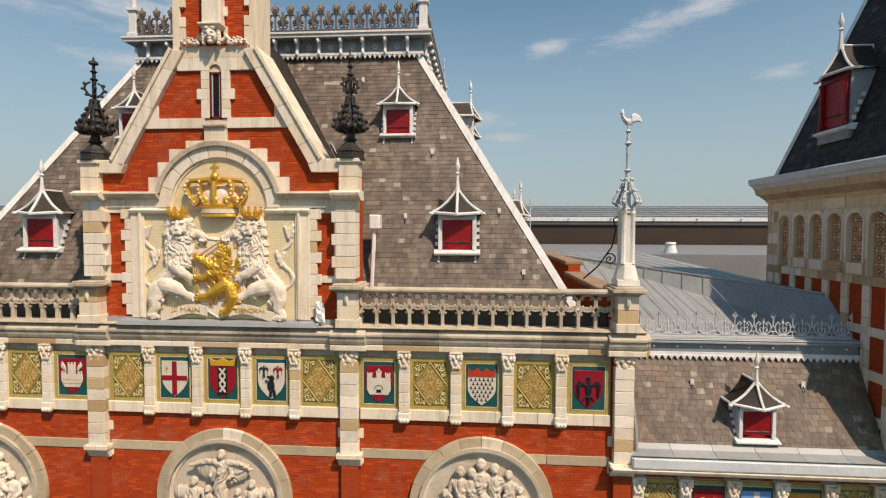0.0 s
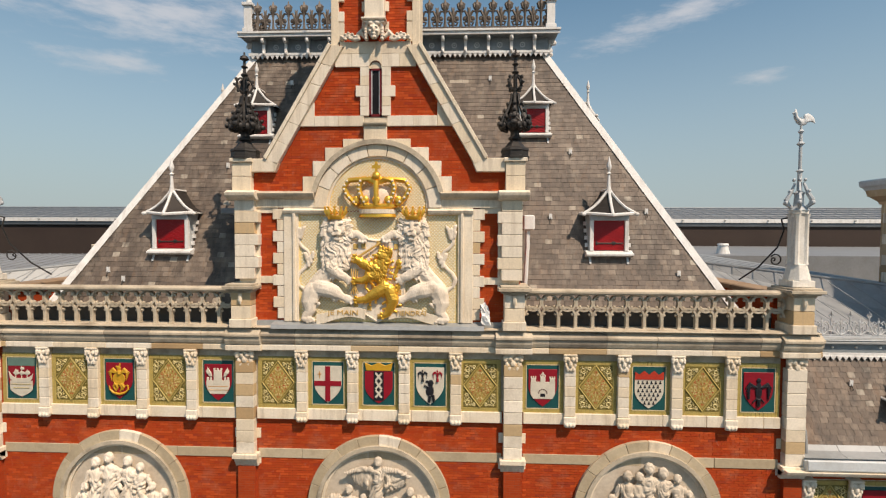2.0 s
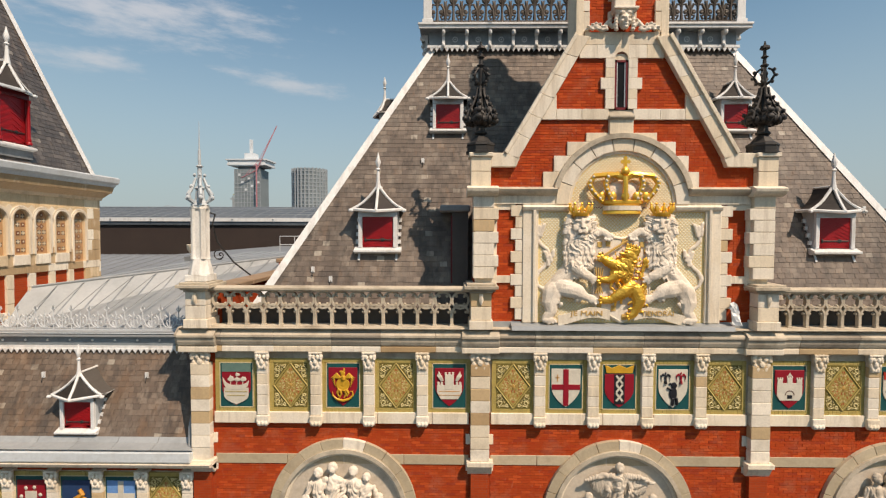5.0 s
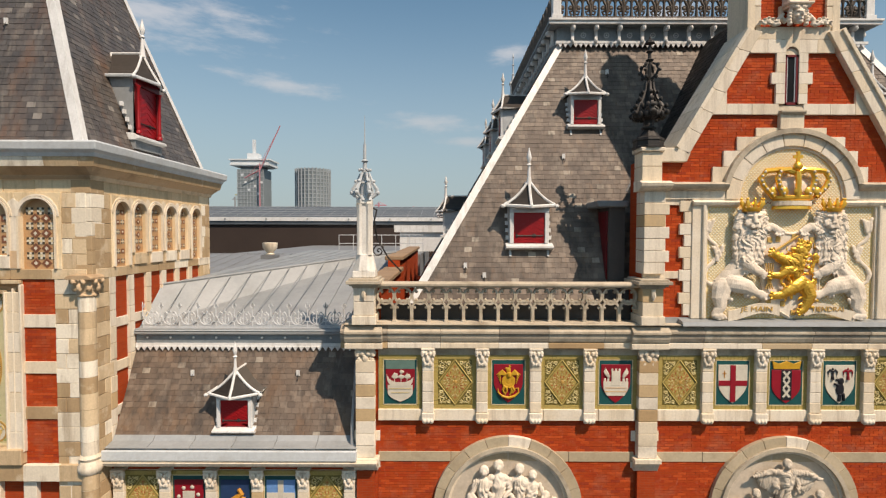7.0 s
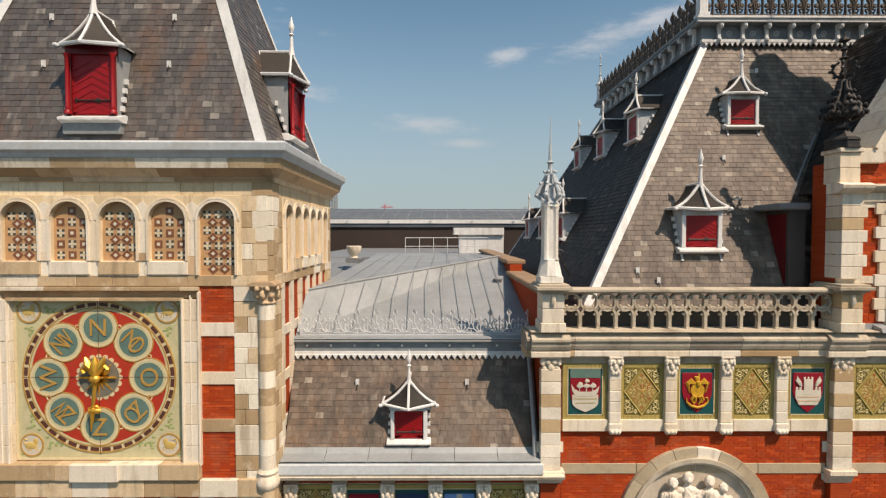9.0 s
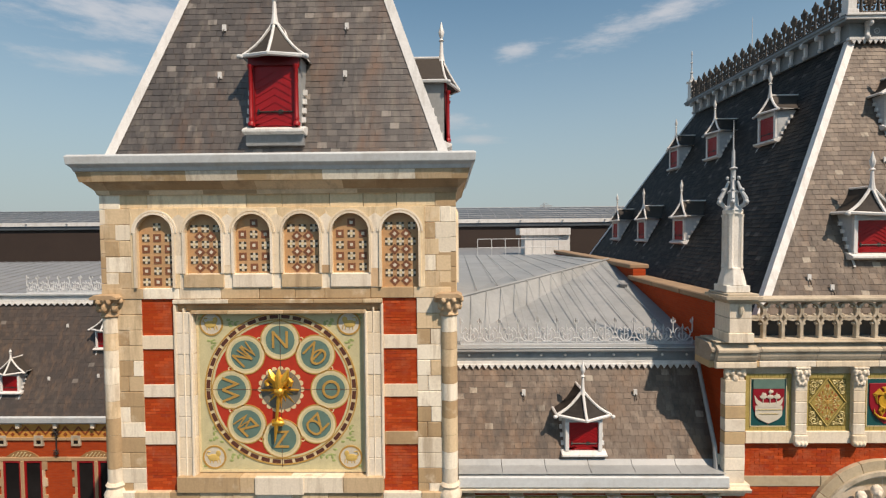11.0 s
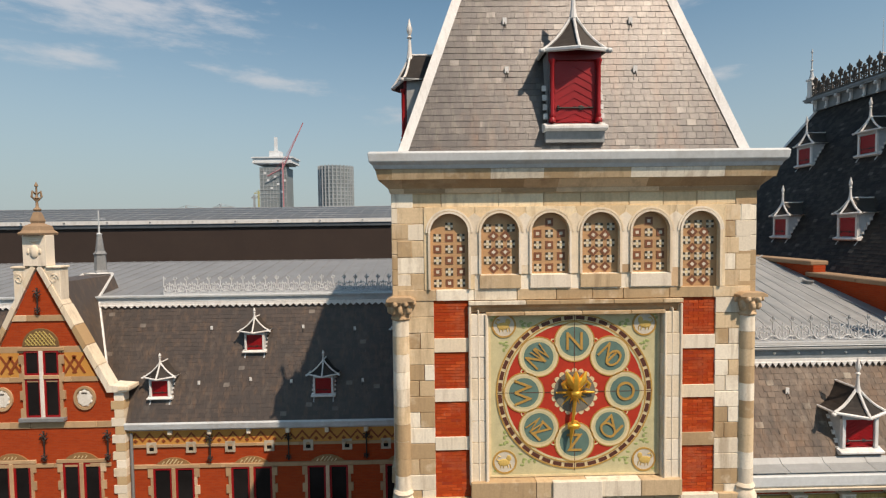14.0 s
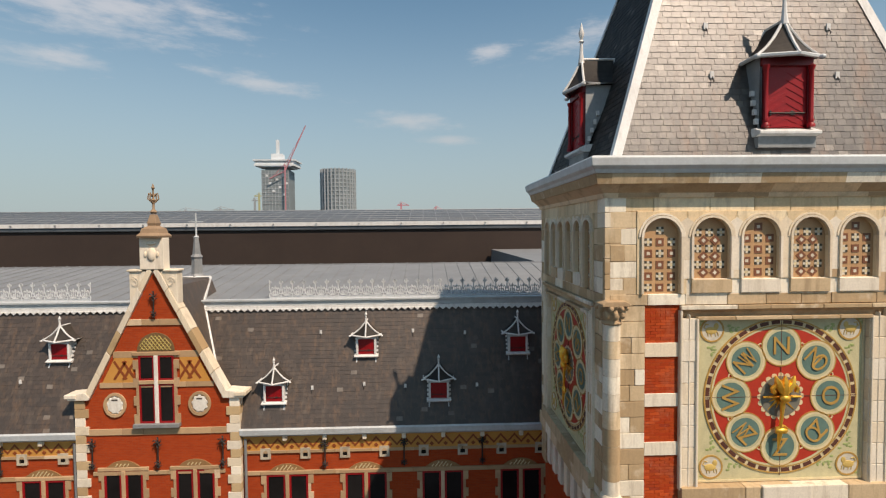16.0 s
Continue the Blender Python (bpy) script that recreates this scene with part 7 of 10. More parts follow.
    # curls of fur behind the forelegs and on the thigh
    for i in range(26):
        x, z = rng.choice(((1.16, 21.36), (0.92, 20.72), (1.50, 20.62), (1.0, 21.26))), 0
        cx, cz = x[0] + rng.uniform(-0.16, 0.16), x[1] + rng.uniform(-0.06, 0.06)
        s.limb([P(cx, cz, 0.34), P(cx + 0.05, cz - 0.09, 0.28)], (0.038, 0.015), 0.6)
    tail = [(1.66, 20.86), (1.82, 20.92), (1.98, 21.00), (2.04, 21.18), (1.96, 21.34), (1.82, 21.46), (1.72, 21.60), (1.70, 21.76), (1.76, 21.90), (1.90, 22.00), (1.98, 22.12), (1.96, 22.26)]
    s.limb([P(a, z, 0.07) for a, z in tail], (0.075, 0.06, 0.05, 0.05, 0.05, 0.05, 0.05, 0.045, 0.045, 0.045, 0.05, 0.06), 0.3)
    for a, z, t in ((1.66, 21.62, 0.3), (1.62, 21.74, -0.2), (1.76, 21.70, 0.5), (1.72, 21.52, 0.2), (1.94, 22.34, 0.0), (2.00, 22.42, 0.4), (1.88, 22.38, -0.5), (1.92, 22.24, -0.4), (2.0, 22.26, 0.4)):
        s.limb([P(a, z, 0.10), P(a + 0.07 * t, z + 0.10, 0.11), P(a + 0.16 * t, z + 0.15, 0.07)], (0.055, 0.05, 0.02), 0.6)
    me = fused(s, 0.0125)
    # comb the mane into wavy locks that flow out and down from the face
    ups = [v.normal.copy() for v in me.vertices]
    for v, n in zip(me.vertices, ups):
        px, pz = sx * (v.co.x - LX) - hx, v.co.z
        face = (px / 0.21) ** 2 + ((pz - 22.44) / 0.30) ** 2
        mane = -0.40 < px < 0.50 and 21.42 + 0.25 * abs(px) < pz < 22.74 and face > 1.0
        if mane:
            r, a = math.hypot(px, pz - 22.50), math.atan2(pz - 22.50, px)
            warp = noise.noise(Vector((px * 5, pz * 5, 1.7)))
            u = (px * 21 if pz < 22.12 else a * 7.0 + px * 6) + 2.6 * warp + 0.9 * math.sin(pz * 11 + px * 6)
            tier = (pz * 4.2 + 0.45 * math.sin(u * 0.9) + 0.6 * warp) % 1.0
            ridge = abs(math.sin(u * 1.25)) ** 0.7
            fine = abs(math.sin(u * 3.9 + 2 * warp))
            v.co += n * (0.034 * (ridge - 0.65) + 0.016 * (fine - 0.6) + 0.045 * ((1 - tier) ** 1.5 - 0.5))
        else:
            q = Vector((px * 26, v.co.y * 26, pz * 14))
            d = 0.006 * (abs(noise.noise(q)) * 2 - 0.5)
            for k in (-1, 1):
                e2 = ((px - k * 0.085) / 0.05) ** 2 + ((pz - 22.53) / 0.028) ** 2
                if e2 < 1:
                    d -= 0.035 * (1 - e2)
                if abs(px - k * 0.03) < 0.016 and abs(pz - 22.405) < 0.02:
                    d -= 0.02
            if abs(px + 0.01) < 0.10 and abs(pz - 22.285 + 0.25 * abs(px + 0.01)) < 0.02:
                d -= 0.035
            if pz < 21.3:
                d += 0.016 * math.sin(px * 11 + pz * 9 + 3 * noise.noise(Vector((px * 3, 0.3, pz * 3))))
            v.co += n * d
    return flattened(me, 0.66)


for sx in (-1, 1):
    part("supporter_lion", lion(sx), CARVED, arms, "pale stone supporter lion")
    c = Shape().lathe([(0.17, 22.70), (0.19, 22.76), (0.19, 22.80)], LX + sx * 0.98, -0.20, 0, 12)
    for i in range(5):
        a = math.pi * (i + 0.5) / 5
        co, si = math.cos(a), math.sin(a)
        bx, by = LX + sx * 0.98, -0.20
        c.tube([(bx + 0.18 * co, by - 0.14 * si, 22.78), (bx + 0.23 * co, by - 0.15 * si, 22.90), (bx + 0.25 * co, by - 0.16 * si, 22.98)], (0.035, 0.055, 0.015), 5)
        c.ball((bx + 0.25 * co, by - 0.16 * si, 23.0), 0.032, 6, 5)
        b_ = math.pi * i / 5 + 0.01
        c.ball((bx + 0.20 * math.cos(b_), by - 0.15 * math.sin(b_), 22.86), 0.026, 6, 5)
    c.v = [(bx + (p[0] - bx) * 1.14, by + (p[1] - by) * 1.1, 22.70 + (p[2] - 22.70) * 1.0) for p in c.v]
    part("lion_crown", c, GOLD, arms, "small gilded crown", smooth=True)

sh = Shape().prism([(-0.72, 22.14), (-0.70, 21.2), (-0.72, 20.62), (-0.66, 20.40), (-0.30, 20.24), (0, 20.06), (0.30, 20.24), (0.66, 20.40), (0.72, 20.62), (0.70, 21.2), (0.72, 22.14), (0.44, 22.26), (0, 22.20), (-0.44, 22.26)], -0.14, 0.0)
part("shield", sh, STONE_PALE, arms, "cream stone shield", bevel=0.03)
part("shield_edge", Shape().tube([(p[0] * 0.955, -0.145, 21.2 + (p[2] - 21.2) * 0.955) for p in sh.v[:14]], 0.022, 5, closed=True), STONE, arms)
for px, pz in ((-0.55, 22.02), (-0.35, 22.04), (0.04, 22.10), (0.48, 22.02), (0.58, 21.86), (-0.55, 20.50), (-0.20, 20.46), (0.06, 20.24), (0.56, 20.86), (0.52, 20.52), (-0.36, 21.62), (-0.10, 21.02)):
    part("billet", Shape().box(px - 0.055, px + 0.055, -0.165, -0.13, pz - 0.065, pz + 0.065), OLD_GILT, arms, "dull gilded billet")
g = Shape()


def G(px, pz, d=0.28):
    return (px, -d, pz)


# trunk leaning back, head with open jaws, mane, limbs with claws, tail
g.limb([G(0.16, 21.66, 0.24), G(0.06, 21.46, 0.24), G(0.06, 21.24, 0.24), G(0.18, 21.04, 0.22), G(0.30, 20.90, 0.22)], (0.19, 0.21, 0.17, 0.14, 0.17), 0.2)
g.ball(G(0.14, 21.78, 0.34), (0.14, 0.10, 0.13), 10, 8).ball(G(-0.02, 21.79, 0.36), (0.09, 0.07, 0.05), 8, 6).ball(G(-0.03, 21.66, 0.35), (0.07, 0.05, 0.03), 8, 6).ball(G(-0.09, 21.81, 0.38), (0.03, 0.03, 0.03), 6, 5).ball(G(0.05, 21.86, 0.42), (0.05, 0.03, 0.025), 6, 5).ball(G(0.22, 21.90, 0.36), (0.045, 0.04, 0.06), 6, 5)
g.tube([G(-0.05, 21.72, 0.36), G(-0.16, 21.72, 0.36), G(-0.22, 21.80, 0.35), G(-0.18, 21.88, 0.34)], (0.02, 0.022, 0.018, 0.008), 5)
rg = random.Random(5)
for row in range(6):
    for i in range(4):
        u = i / 3
        x, z = -0.02 + 0.34 * u - 0.03 * row, 21.80 - 0.10 * row - 0.10 * (1 - u)
        if x < 0.06 and z > 21.60:
            continue
        g.ball(G(x, z, 0.30), (0.10, 0.11, 0.10), 8, 6)
g.limb([G(-0.02, 21.46, 0.32), G(-0.22, 21.52, 0.34), G(-0.42, 21.60, 0.34), G(-0.56, 21.70, 0.34)], (0.15, 0.135, 0.11, 0.09), 0.2).limb([G(0.0, 21.30, 0.32), G(-0.20, 21.28, 0.36), G(-0.36, 21.16, 0.36), G(-0.56, 21.16, 0.34)], (0.14, 0.12, 0.09, 0.075), 0.2)
g.limb([G(0.22, 20.98, 0.28), G(0.04, 20.88, 0.34), G(-0.14, 20.78, 0.34), G(-0.30, 20.68, 0.32), G(-0.50, 20.66, 0.31)], (0.18, 0.16, 0.135, 0.10, 0.09), 0.2).limb([G(0.34, 20.90, 0.28), G(0.44, 20.68, 0.32), G(0.38, 20.50, 0.32), G(0.30, 20.34, 0.32), G(0.20, 20.28, 0.32)], (0.19, 0.17, 0.13, 0.095, 0.085), 0.2)
g.limb([G(0.34, 20.86, 0.26), G(0.52, 20.86, 0.26), G(0.60, 21.00, 0.26), G(0.56, 21.16, 0.26), G(0.50, 21.30, 0.26), G(0.54, 21.44, 0.26), G(0.60, 21.56, 0.26)], (0.06, 0.05, 0.045, 0.045, 0.045, 0.045, 0.055), 0.3)
for x, z in ((0.60, 21.64), (0.55, 21.62), (0.64, 21.58), (0.48, 21.24), (0.55, 21.10), (0.64, 21.52)):
    g.ball(G(x, z, 0.28), (0.045, 0.05, 0.075), 6, 5)
for x, z in ((-0.62, 21.80), (-0.66, 21.73), (-0.66, 21.65), (-0.60, 21.62), (-0.64, 21.22), (-0.66, 21.14), (-0.62, 21.08), (-0.58, 20.74), (-0.61, 20.67), (-0.58, 20.60), (0.12, 20.34), (0.11, 20.26), (0.16, 20.20)):
    g.ball(G(x, z, 0.36), (0.05, 0.045, 0.036), 6, 5)
for i in range(16):
    x, z = rg.choice(((-0.2, 21.42), (-0.24, 21.18), (0.10, 20.78), (0.40, 20.56)))
    x, z = x + rg.uniform(-0.1, 0.1), z + rg.uniform(-0.04, 0.04)
    g.limb([G(x, z, 0.38), G(x + 0.04, z - 0.09, 0.34)], (0.034, 0.012), 0.6)
# flame-like tufts along the back of the limbs
for x, z, a in ((-0.10, 21.62, 1.9), (-0.26, 21.62, 2.1), (-0.40, 21.70, 2.2), (-0.12, 21.40, 4.4), (-0.28, 21.40, 4.2), (-0.14, 21.16, 4.6), (-0.30, 21.06, 4.4), (0.36, 21.62, 0.3), (0.38, 21.48, 0.1), (0.34, 21.34, -0.1), (0.30, 21.20, -0.2),
                (0.46, 20.98, 0.5), (0.62, 20.72, 0.2), (0.58, 20.56, -0.3), (0.46, 20.40, -0.4), (-0.06, 20.98, 2.0), (-0.22, 20.88, 2.2), (-0.02, 20.68, 4.4), (-0.18, 20.62, 4.5), (0.22, 20.62, 3.6), (0.24, 20.46, 3.4), (0.68, 21.10, 0.6), (0.42, 21.34, 2.6)):
    g.limb([G(x, z, 0.30), G(x + 0.08 * math.cos(a), z + 0.08 * math.sin(a), 0.31), G(x + 0.10 * math.cos(a + 0.5), z + 0.10 * math.sin(a + 0.5), 0.27)], (0.04, 0.03, 0.012), 0.5)
for k in range(5):
    g.ball(G(0.10 + 0.075 * k, 22.00 + 0.02 * (k % 2) - 0.02 * k, 0.36), (0.034, 0.05, 0.07), 6, 5)
g.limb([G(0.08, 21.92, 0.36), G(0.40, 21.86, 0.36)], (0.05, 0.05), 0.6)


def gold_fur(px, py, pz):
    inside = -0.22 < px < 0.46 and 21.12 < pz < 21.95 and (px + 0.0 - 0.10) ** 2 + (pz - 21.78) ** 2 > 0.15 ** 2
    w = noise.noise(Vector((px * 7, 2.2, pz * 7)))
    if inside and pz > 21.16 + 0.5 * abs(px - 0.1):
        u = px * 26 + pz * 9 + 2.4 * w
        return 0.026 * (abs(math.sin(u * 0.8)) ** 0.6 - 0.6) - 0.024 * (((pz - 0.6 * px) * 6.5 + 0.6 * math.sin(u)) % 1.0 < 0.25)
    return 0.010 * (abs(math.sin(px * 17 + pz * 15 + 6 * w)) ** 0.7 - 0.6)


g.v = [(0.02 + (q[0] - 0.02) * 0.93, q[1], q[2]) for q in g.v]
part("gilded_lion", flattened(comb(fused(g, 0.0115), gold_fur), 0.74), GOLD, arms, "gilded lion on the shield")
part("sword", Shape().tube([(-0.62, -0.28, 21.66), (-0.46, -0.27, 21.76), (0.10, -0.22, 22.12)], (0.03, 0.036, 0.022), 5).tube([(-0.52, -0.28, 21.84), (-0.42, -0.28, 21.66)], 0.022, 5), OLD_GILT, arms, "dull gilded sword")
arrows = Shape()
for k in range(4):
    arrows.tube([(-0.60 + 0.02 * k, -0.22, 21.0), (-0.66 + 0.06 * k, -0.21, 21.46)], 0.016, 4).tube([(-0.60 + 0.02 * k, -0.22, 21.0), (-0.66 + 0.06 * k, -0.21, 20.82)], 0.016, 4)
part("arrow_sheaf", arrows, OLD_GILT, arms, "dull gilded sheaf of arrows")
cw = Shape().lathe([(0.47, 22.76), (0.47, 22.82), (0.43, 22.86), (0.44, 22.98), (0.52, 23.02), (0.52, 23.08), (0.48, 23.10)], 0, -0.12, 0, 20)
cw.v = [(p[0], p[1] * 0.55, p[2]) for p in cw.v]
part("crown_band", cw, GOLD, arms, "gilded crown band", smooth=True)
rim = Shape().lathe([(0.475, 22.85), (0.475, 22.96)], 0, -0.12, 0, 20)
rim.v = [(p[0], p[1] * 0.57, p[2]) for p in rim.v]
part("crown_rim", rim, STONE, arms)
cr2 = Shape()
for i, px in enumerate((-0.74, -0.40, 0.0, 0.40, 0.74)):
    d = -0.20 - 0.12 * (1 - abs(px) / 0.74)
    x_mid = px * 1.12
    cr2.tube([(px * 0.70, d, 23.06), (px * 1.0, d, 23.30), (x_mid, d, 23.50), (px * 0.95, d, 23.68), (px * 0.4, d * 0.9, 23.72), (0, -0.25, 23.62)] if px else [(0, d, 23.06), (0, d - 0.03, 23.4), (0, d, 23.66)], 0.068, 7)
    cr2.ball((px * 0.72, d - 0.02, 23.18), (0.10, 0.05, 0.12), 8, 6)
part("crown_arch", cr2, GOLD, arms, "gilded crown arches", smooth=True)
for px in (-0.74, -0.40, 0.40, 0.74):
    d = -0.26 - 0.12 * (1 - abs(px) / 0.74)
    for t in range(6):
        a = t / 5
        part("pearl", Shape().ball((px * (0.78 + 0.34 * math.sin(a * 2.4)), d, 23.14 + 0.52 * a), 0.036, 6, 5), STONE, arms, smooth=True)
part("crown_cap", Shape().ball((0, -0.05, 23.22), (0.52, 0.18, 0.36), 12, 8), CARVED, arms, smooth=True)
part("crown_orb", Shape().ball((0, -0.30, 23.78), (0.11, 0.10, 0.11), 10, 8).box(-0.035, 0.035, -0.335, -0.265, 23.86, 24.14).box(-0.11, 0.11, -0.33, -0.27, 23.97, 24.05), GOLD, arms, "gilded orb and cross", smooth=True)
for sx, txt in ((-1, "JE MAIN"), (1, "TIENDRAI")):
    n = 12
    row = [(sx * (0.30 + 1.25 * i / n), -0.22 + 0.006 * math.sin(i * 7 / n), 20.26 + 0.10 * math.sin(i * 4.2 / n + 0.3)) for i in range(n + 1)]
    vs = [(p[0], p[1] + dy, p[2] + dz) for p in row for dy, dz in ((0, -0.125), (0, 0.125), (0.05, 0.125), (0.05, -0.125))]
    b = Shape().add(vs, [(4 * i + k, 4 * i + (k + 1) % 4, 4 * i + 4 + (k + 1) % 4, 4 * i + 4 + k) for i in range(n) for k in range(4)] + [(3, 2, 1, 0), tuple(4 * n + k for k in range(4))])
    part("banner", b, STONE, arms, "pale stone motto banner")
    lettering("motto", txt, 0.17, OLD_GILT, arms, pose(sx * 0.86, -0.232, 20.335, 0, 0 if sx > 0 else 0, 0), 0.008, 0.78)


# ---- links between pavilion and towers ----
def link_range(k):
    """The low range between pavilion and tower on one side; k: -1 or 1."""
    x0, x1 = sorted((C + k * 10.60, C + k * 16.80))
    w = structure("wall_link", Shape().box(x0 - 0.1, x1 + 0.1, 0.12, 1.4, 0.0, 16.5), BRICK, "red brick wall of the low link range", "wall")
    part("panel_ground", Shape().box(x0, x1, 0.10, 0.2, 14.6, 16.2), STONE, w)
    g = thing("gutter", (0, 0, 0), "pale zinc gutter on a stone cornice along the link roof", "gutter", kind="structure")
    part("zinc_gutter", Shape().prism([(-0.30, 16.58), (-0.34, 16.62), (-0.32, 16.84), (-0.28, 16.86), (-0.24, 16.80), (0.25, 16.88), (0.25, 16.55)], x0, x1, "x"), ZINC_PALE, g, bevel=0.01)
    n = 6
    for i in range(n):
        xa = x0 + (x1 - x0) * i / n
        part("gutter_bed", Shape().prism([(-0.20, 16.865), (0.10, 16.93), (0.20, 17.04), (0.25, 16.86)], xa + 0.006, xa + (x1 - x0) / n - 0.006, "x"), ZINC_LINK, g)
    part("stone_cornice", Shape().moulding([(0.0, 16.30), (0.24, 16.38), (0.28, 16.44), (0.42, 16.48), (0.46, 16.57), (-0.2, 16.57), (-0.2, 16.30)], x0 - 0.5 * (k > 0), x1 + 0.5 * (k < 0), 0.10), STONE, g, bevel=0.008)
    r = structure("roof_link", Shape().prism([(0.20, 16.98), (1.26, 19.16), (1.5, 19.16), (1.5, 16.9)], x0, x1, "x"), SLATE_PLAIN, "steep grey slate roof of the link range", "roof")
    length = math.hypot(1.06, 2.18)
    slates(r, (x0, 0.195, 16.98), (1, 0, 0), (0, 1.06, 2.18), lambda s: 0.0, lambda s: x1 - x0, length - 0.02, 300, (0.1, 2.2, 0.3, 5.9), 0.20, 0.145, SLATE_LINK, 40 + k)
    part("apron_strip", Shape().box(x0, x1, 1.13, 1.17, 19.09, 19.17), WHITE, r, "white scalloped zinc edge")
    t = Shape()
    n = 38
    for i in range(n):
        xa = x0 + (x1 - x0) * i / n
        q = (x1 - x0) / n
        t.prism([(xa, 19.09), (xa + q / 2, 18.97), (xa + q, 19.09)], 1.10, 1.135)
    part("scallop_edge", t, WHITE, r)
    part("fascia", Shape().box(x0, x1, 1.16, 1.4, 19.17, 19.42), GREY_BLUE, r)
    knob = Shape().ball((0, 0, 0), 0.035, 6, 5).mesh("knob")
    for i in range(10):
        part("knob", knob, WHITE, r, place=pose(x0 + (x1 - x0) * (i + 0.5) / 10, 1.15, 19.32))
    part("ridge_gutter", Shape().box(x0 - 0.02, x1 + 0.02, 1.06, 1.5, 19.42, 19.48).box(x0 - 0.02, x1 + 0.02, 1.10, 1.5, 19.48, 19.56), ZINC_LINK, r, bevel=0.01)
    part("ridge_rail", Shape().tube([(x0, 1.07, 19.52), (x1, 1.07, 19.52)], 0.015, 5), GREY_PAINT, r)
    cresting("iron_cresting", (x0 + 0.1, 1.30, 19.55), (x1 - 0.1, 1.30, 19.55), 0.50, 0.72, IRON_GREY, "grey painted cast iron cresting along the link roof", "crestings of the link roofs", 0.017)
    # zinc roof behind
    xo, xi = C + k * 16.85, C + k * 10.5
    a, b, c_, d = Vector((xo, 1.4, 19.56)), Vector((xi, 1.4, 19.56)), Vector((xi, 8.8, 21.32)), Vector((xo, 2.5, 20.60))
    zr = structure("roof_zinc", Shape().add([a, b, c_, d, (xo, 19.0, 21.05), (xi, 19.0, 21.05), (xo, 1.4, 18), (xi, 1.4, 18), (xi, 19, 18), (xo, 19, 18)],
                                            [(0, 1, 2), (0, 2, 3), (3, 2, 5, 4), (0, 6, 7, 1), (6, 9, 8, 7), (0, 3, 4, 9, 6), (1, 7, 8, 5, 2), (4, 5, 8, 9)]), ZINC_LINK, "pale standing seam zinc roof behind the link range", "roof")
    for i in range(1, 13):
        p, q = a.lerp(b, i / 13), d.lerp(c_, i / 13)
        part("seam", Shape().tube([p + Vector((0, 0, 0.015)), p.lerp(q, 0.5) + Vector((0, 0, 0.015)), q + Vector((0, 0, 0.008))], 0.012, 4), ZINC_LINK, zr)
    part("hip_seam", Shape().tube([d + Vector((0, 0, 0.02)), c_ + Vector((0, 0, 0.02))], 0.04, 5), ZINC_LINK, zr)
    for i in range(1, 9):
        p, q = d.lerp(c_, i / 9), Vector((xo, 19, 21.06)).lerp(Vector((xi, 19, 21.06)), i / 9)
        part("seam", Shape().tube([p + Vector((0, 0, 0.004)), q], 0.012, 4), ZINC_LINK, zr)
    # frieze below
    for i in range(6):
        px = x0 + 0.22 + (x1 - x0 - 0.44) * i / 5
        copy_thing(first, pose(px, 0.10, 14.42))
    designs = ("lozenges", "horse", "blue_cross") if k < 0 else ("tree", "blue_cross", "friar")
    for i in range(5):
        px = x0 + 0.22 + (x1 - x0 - 0.44) * (i + 0.5) / 5
        if i in (0, 4):
            copy_thing(tile_first, pose(px, 0.06, 14.85))
        else:
            shield_panel((px, 0.06, 14.85), SHIELD_LABEL[designs[i - 1]], designs[i - 1])
    xd = C + k * 13.78
    z = 17.10
    dormer((xd, 0.26, z), DL, "dormers of the link roofs", 0.84, slope=0.486, flare=0.77)
    for dx in (-1.35, 1.45):
        zz = 18.35
        copy_thing(hook, pose(xd + dx, 0.20 + (zz - 16.98) * 0.486 - 0.02, zz))
    dp = thing("downpipe", (C + k * 10.75, 0.0, 0), "grey zinc downpipe in the corner of the pavilion", "downpipe")
    part("pipe", Shape().tube([(0, 0.0, 16.9), (0, 0.05, 17.4), (0, 0.9, 19.2)], 0.05, 8), ZINC_LINK, dp, smooth=True)
    return x0, x1


link_range(-1)
link_range(1)

# vents on the zinc roofs
vent_a = thing("roof_vent", (-17.3, 13.2, 21.0), "pale stone bowl shaped roof vent on the zinc roof", "vent")
part("bowl", Shape().lathe([(0.20, 0.0), (0.24, 0.06), (0.16, 0.12), (0.36, 0.38), (0.38, 0.62), (0.34, 0.64)], seg=14), STONE, vent_a, smooth=True)
part("foot", Shape().box(-0.36, 0.36, -0.36, 0.36, -0.2, 0.02), ZINC, vent_a)
vent_b = thing("roof_vent", (-10.95, 5.6, 20.45), "small zinc pipe vent on the zinc roof", "vent")
part("pipe", Shape().lathe([(0.13, -0.2), (0.13, 0.16), (0.17, 0.18), (0.17, 0.22)], seg=12), ZINC, vent_b, smooth=True)
structure("deck_right", Shape().box(10.5, 60, 18.9, 39.6, 0, 20.95), ZINC, "flat grey zinc deck behind the right range", "roof")
structure("deck_left", Shape().box(-22.0, -9.9, 18.9, 39.6, 0, 20.8), ZINC, "flat grey zinc deck behind the left range", "roof")
vent_c = thing("roof_vent", (19.6, 21.5, 20.95), "white conical roof vent on the zinc roof", "vent")
part("cone", Shape().lathe([(0.44, 0.0), (0.34, 0.35), (0.30, 0.55), (0.36, 0.58), (0.30, 0.7)], seg=14), WHITE, vent_c, smooth=True)


# ---- corner towers ----
TZ = [(16.55, 17.68), (17.98, 18.78), (19.07, 19.89), (20.20, 21.04)]


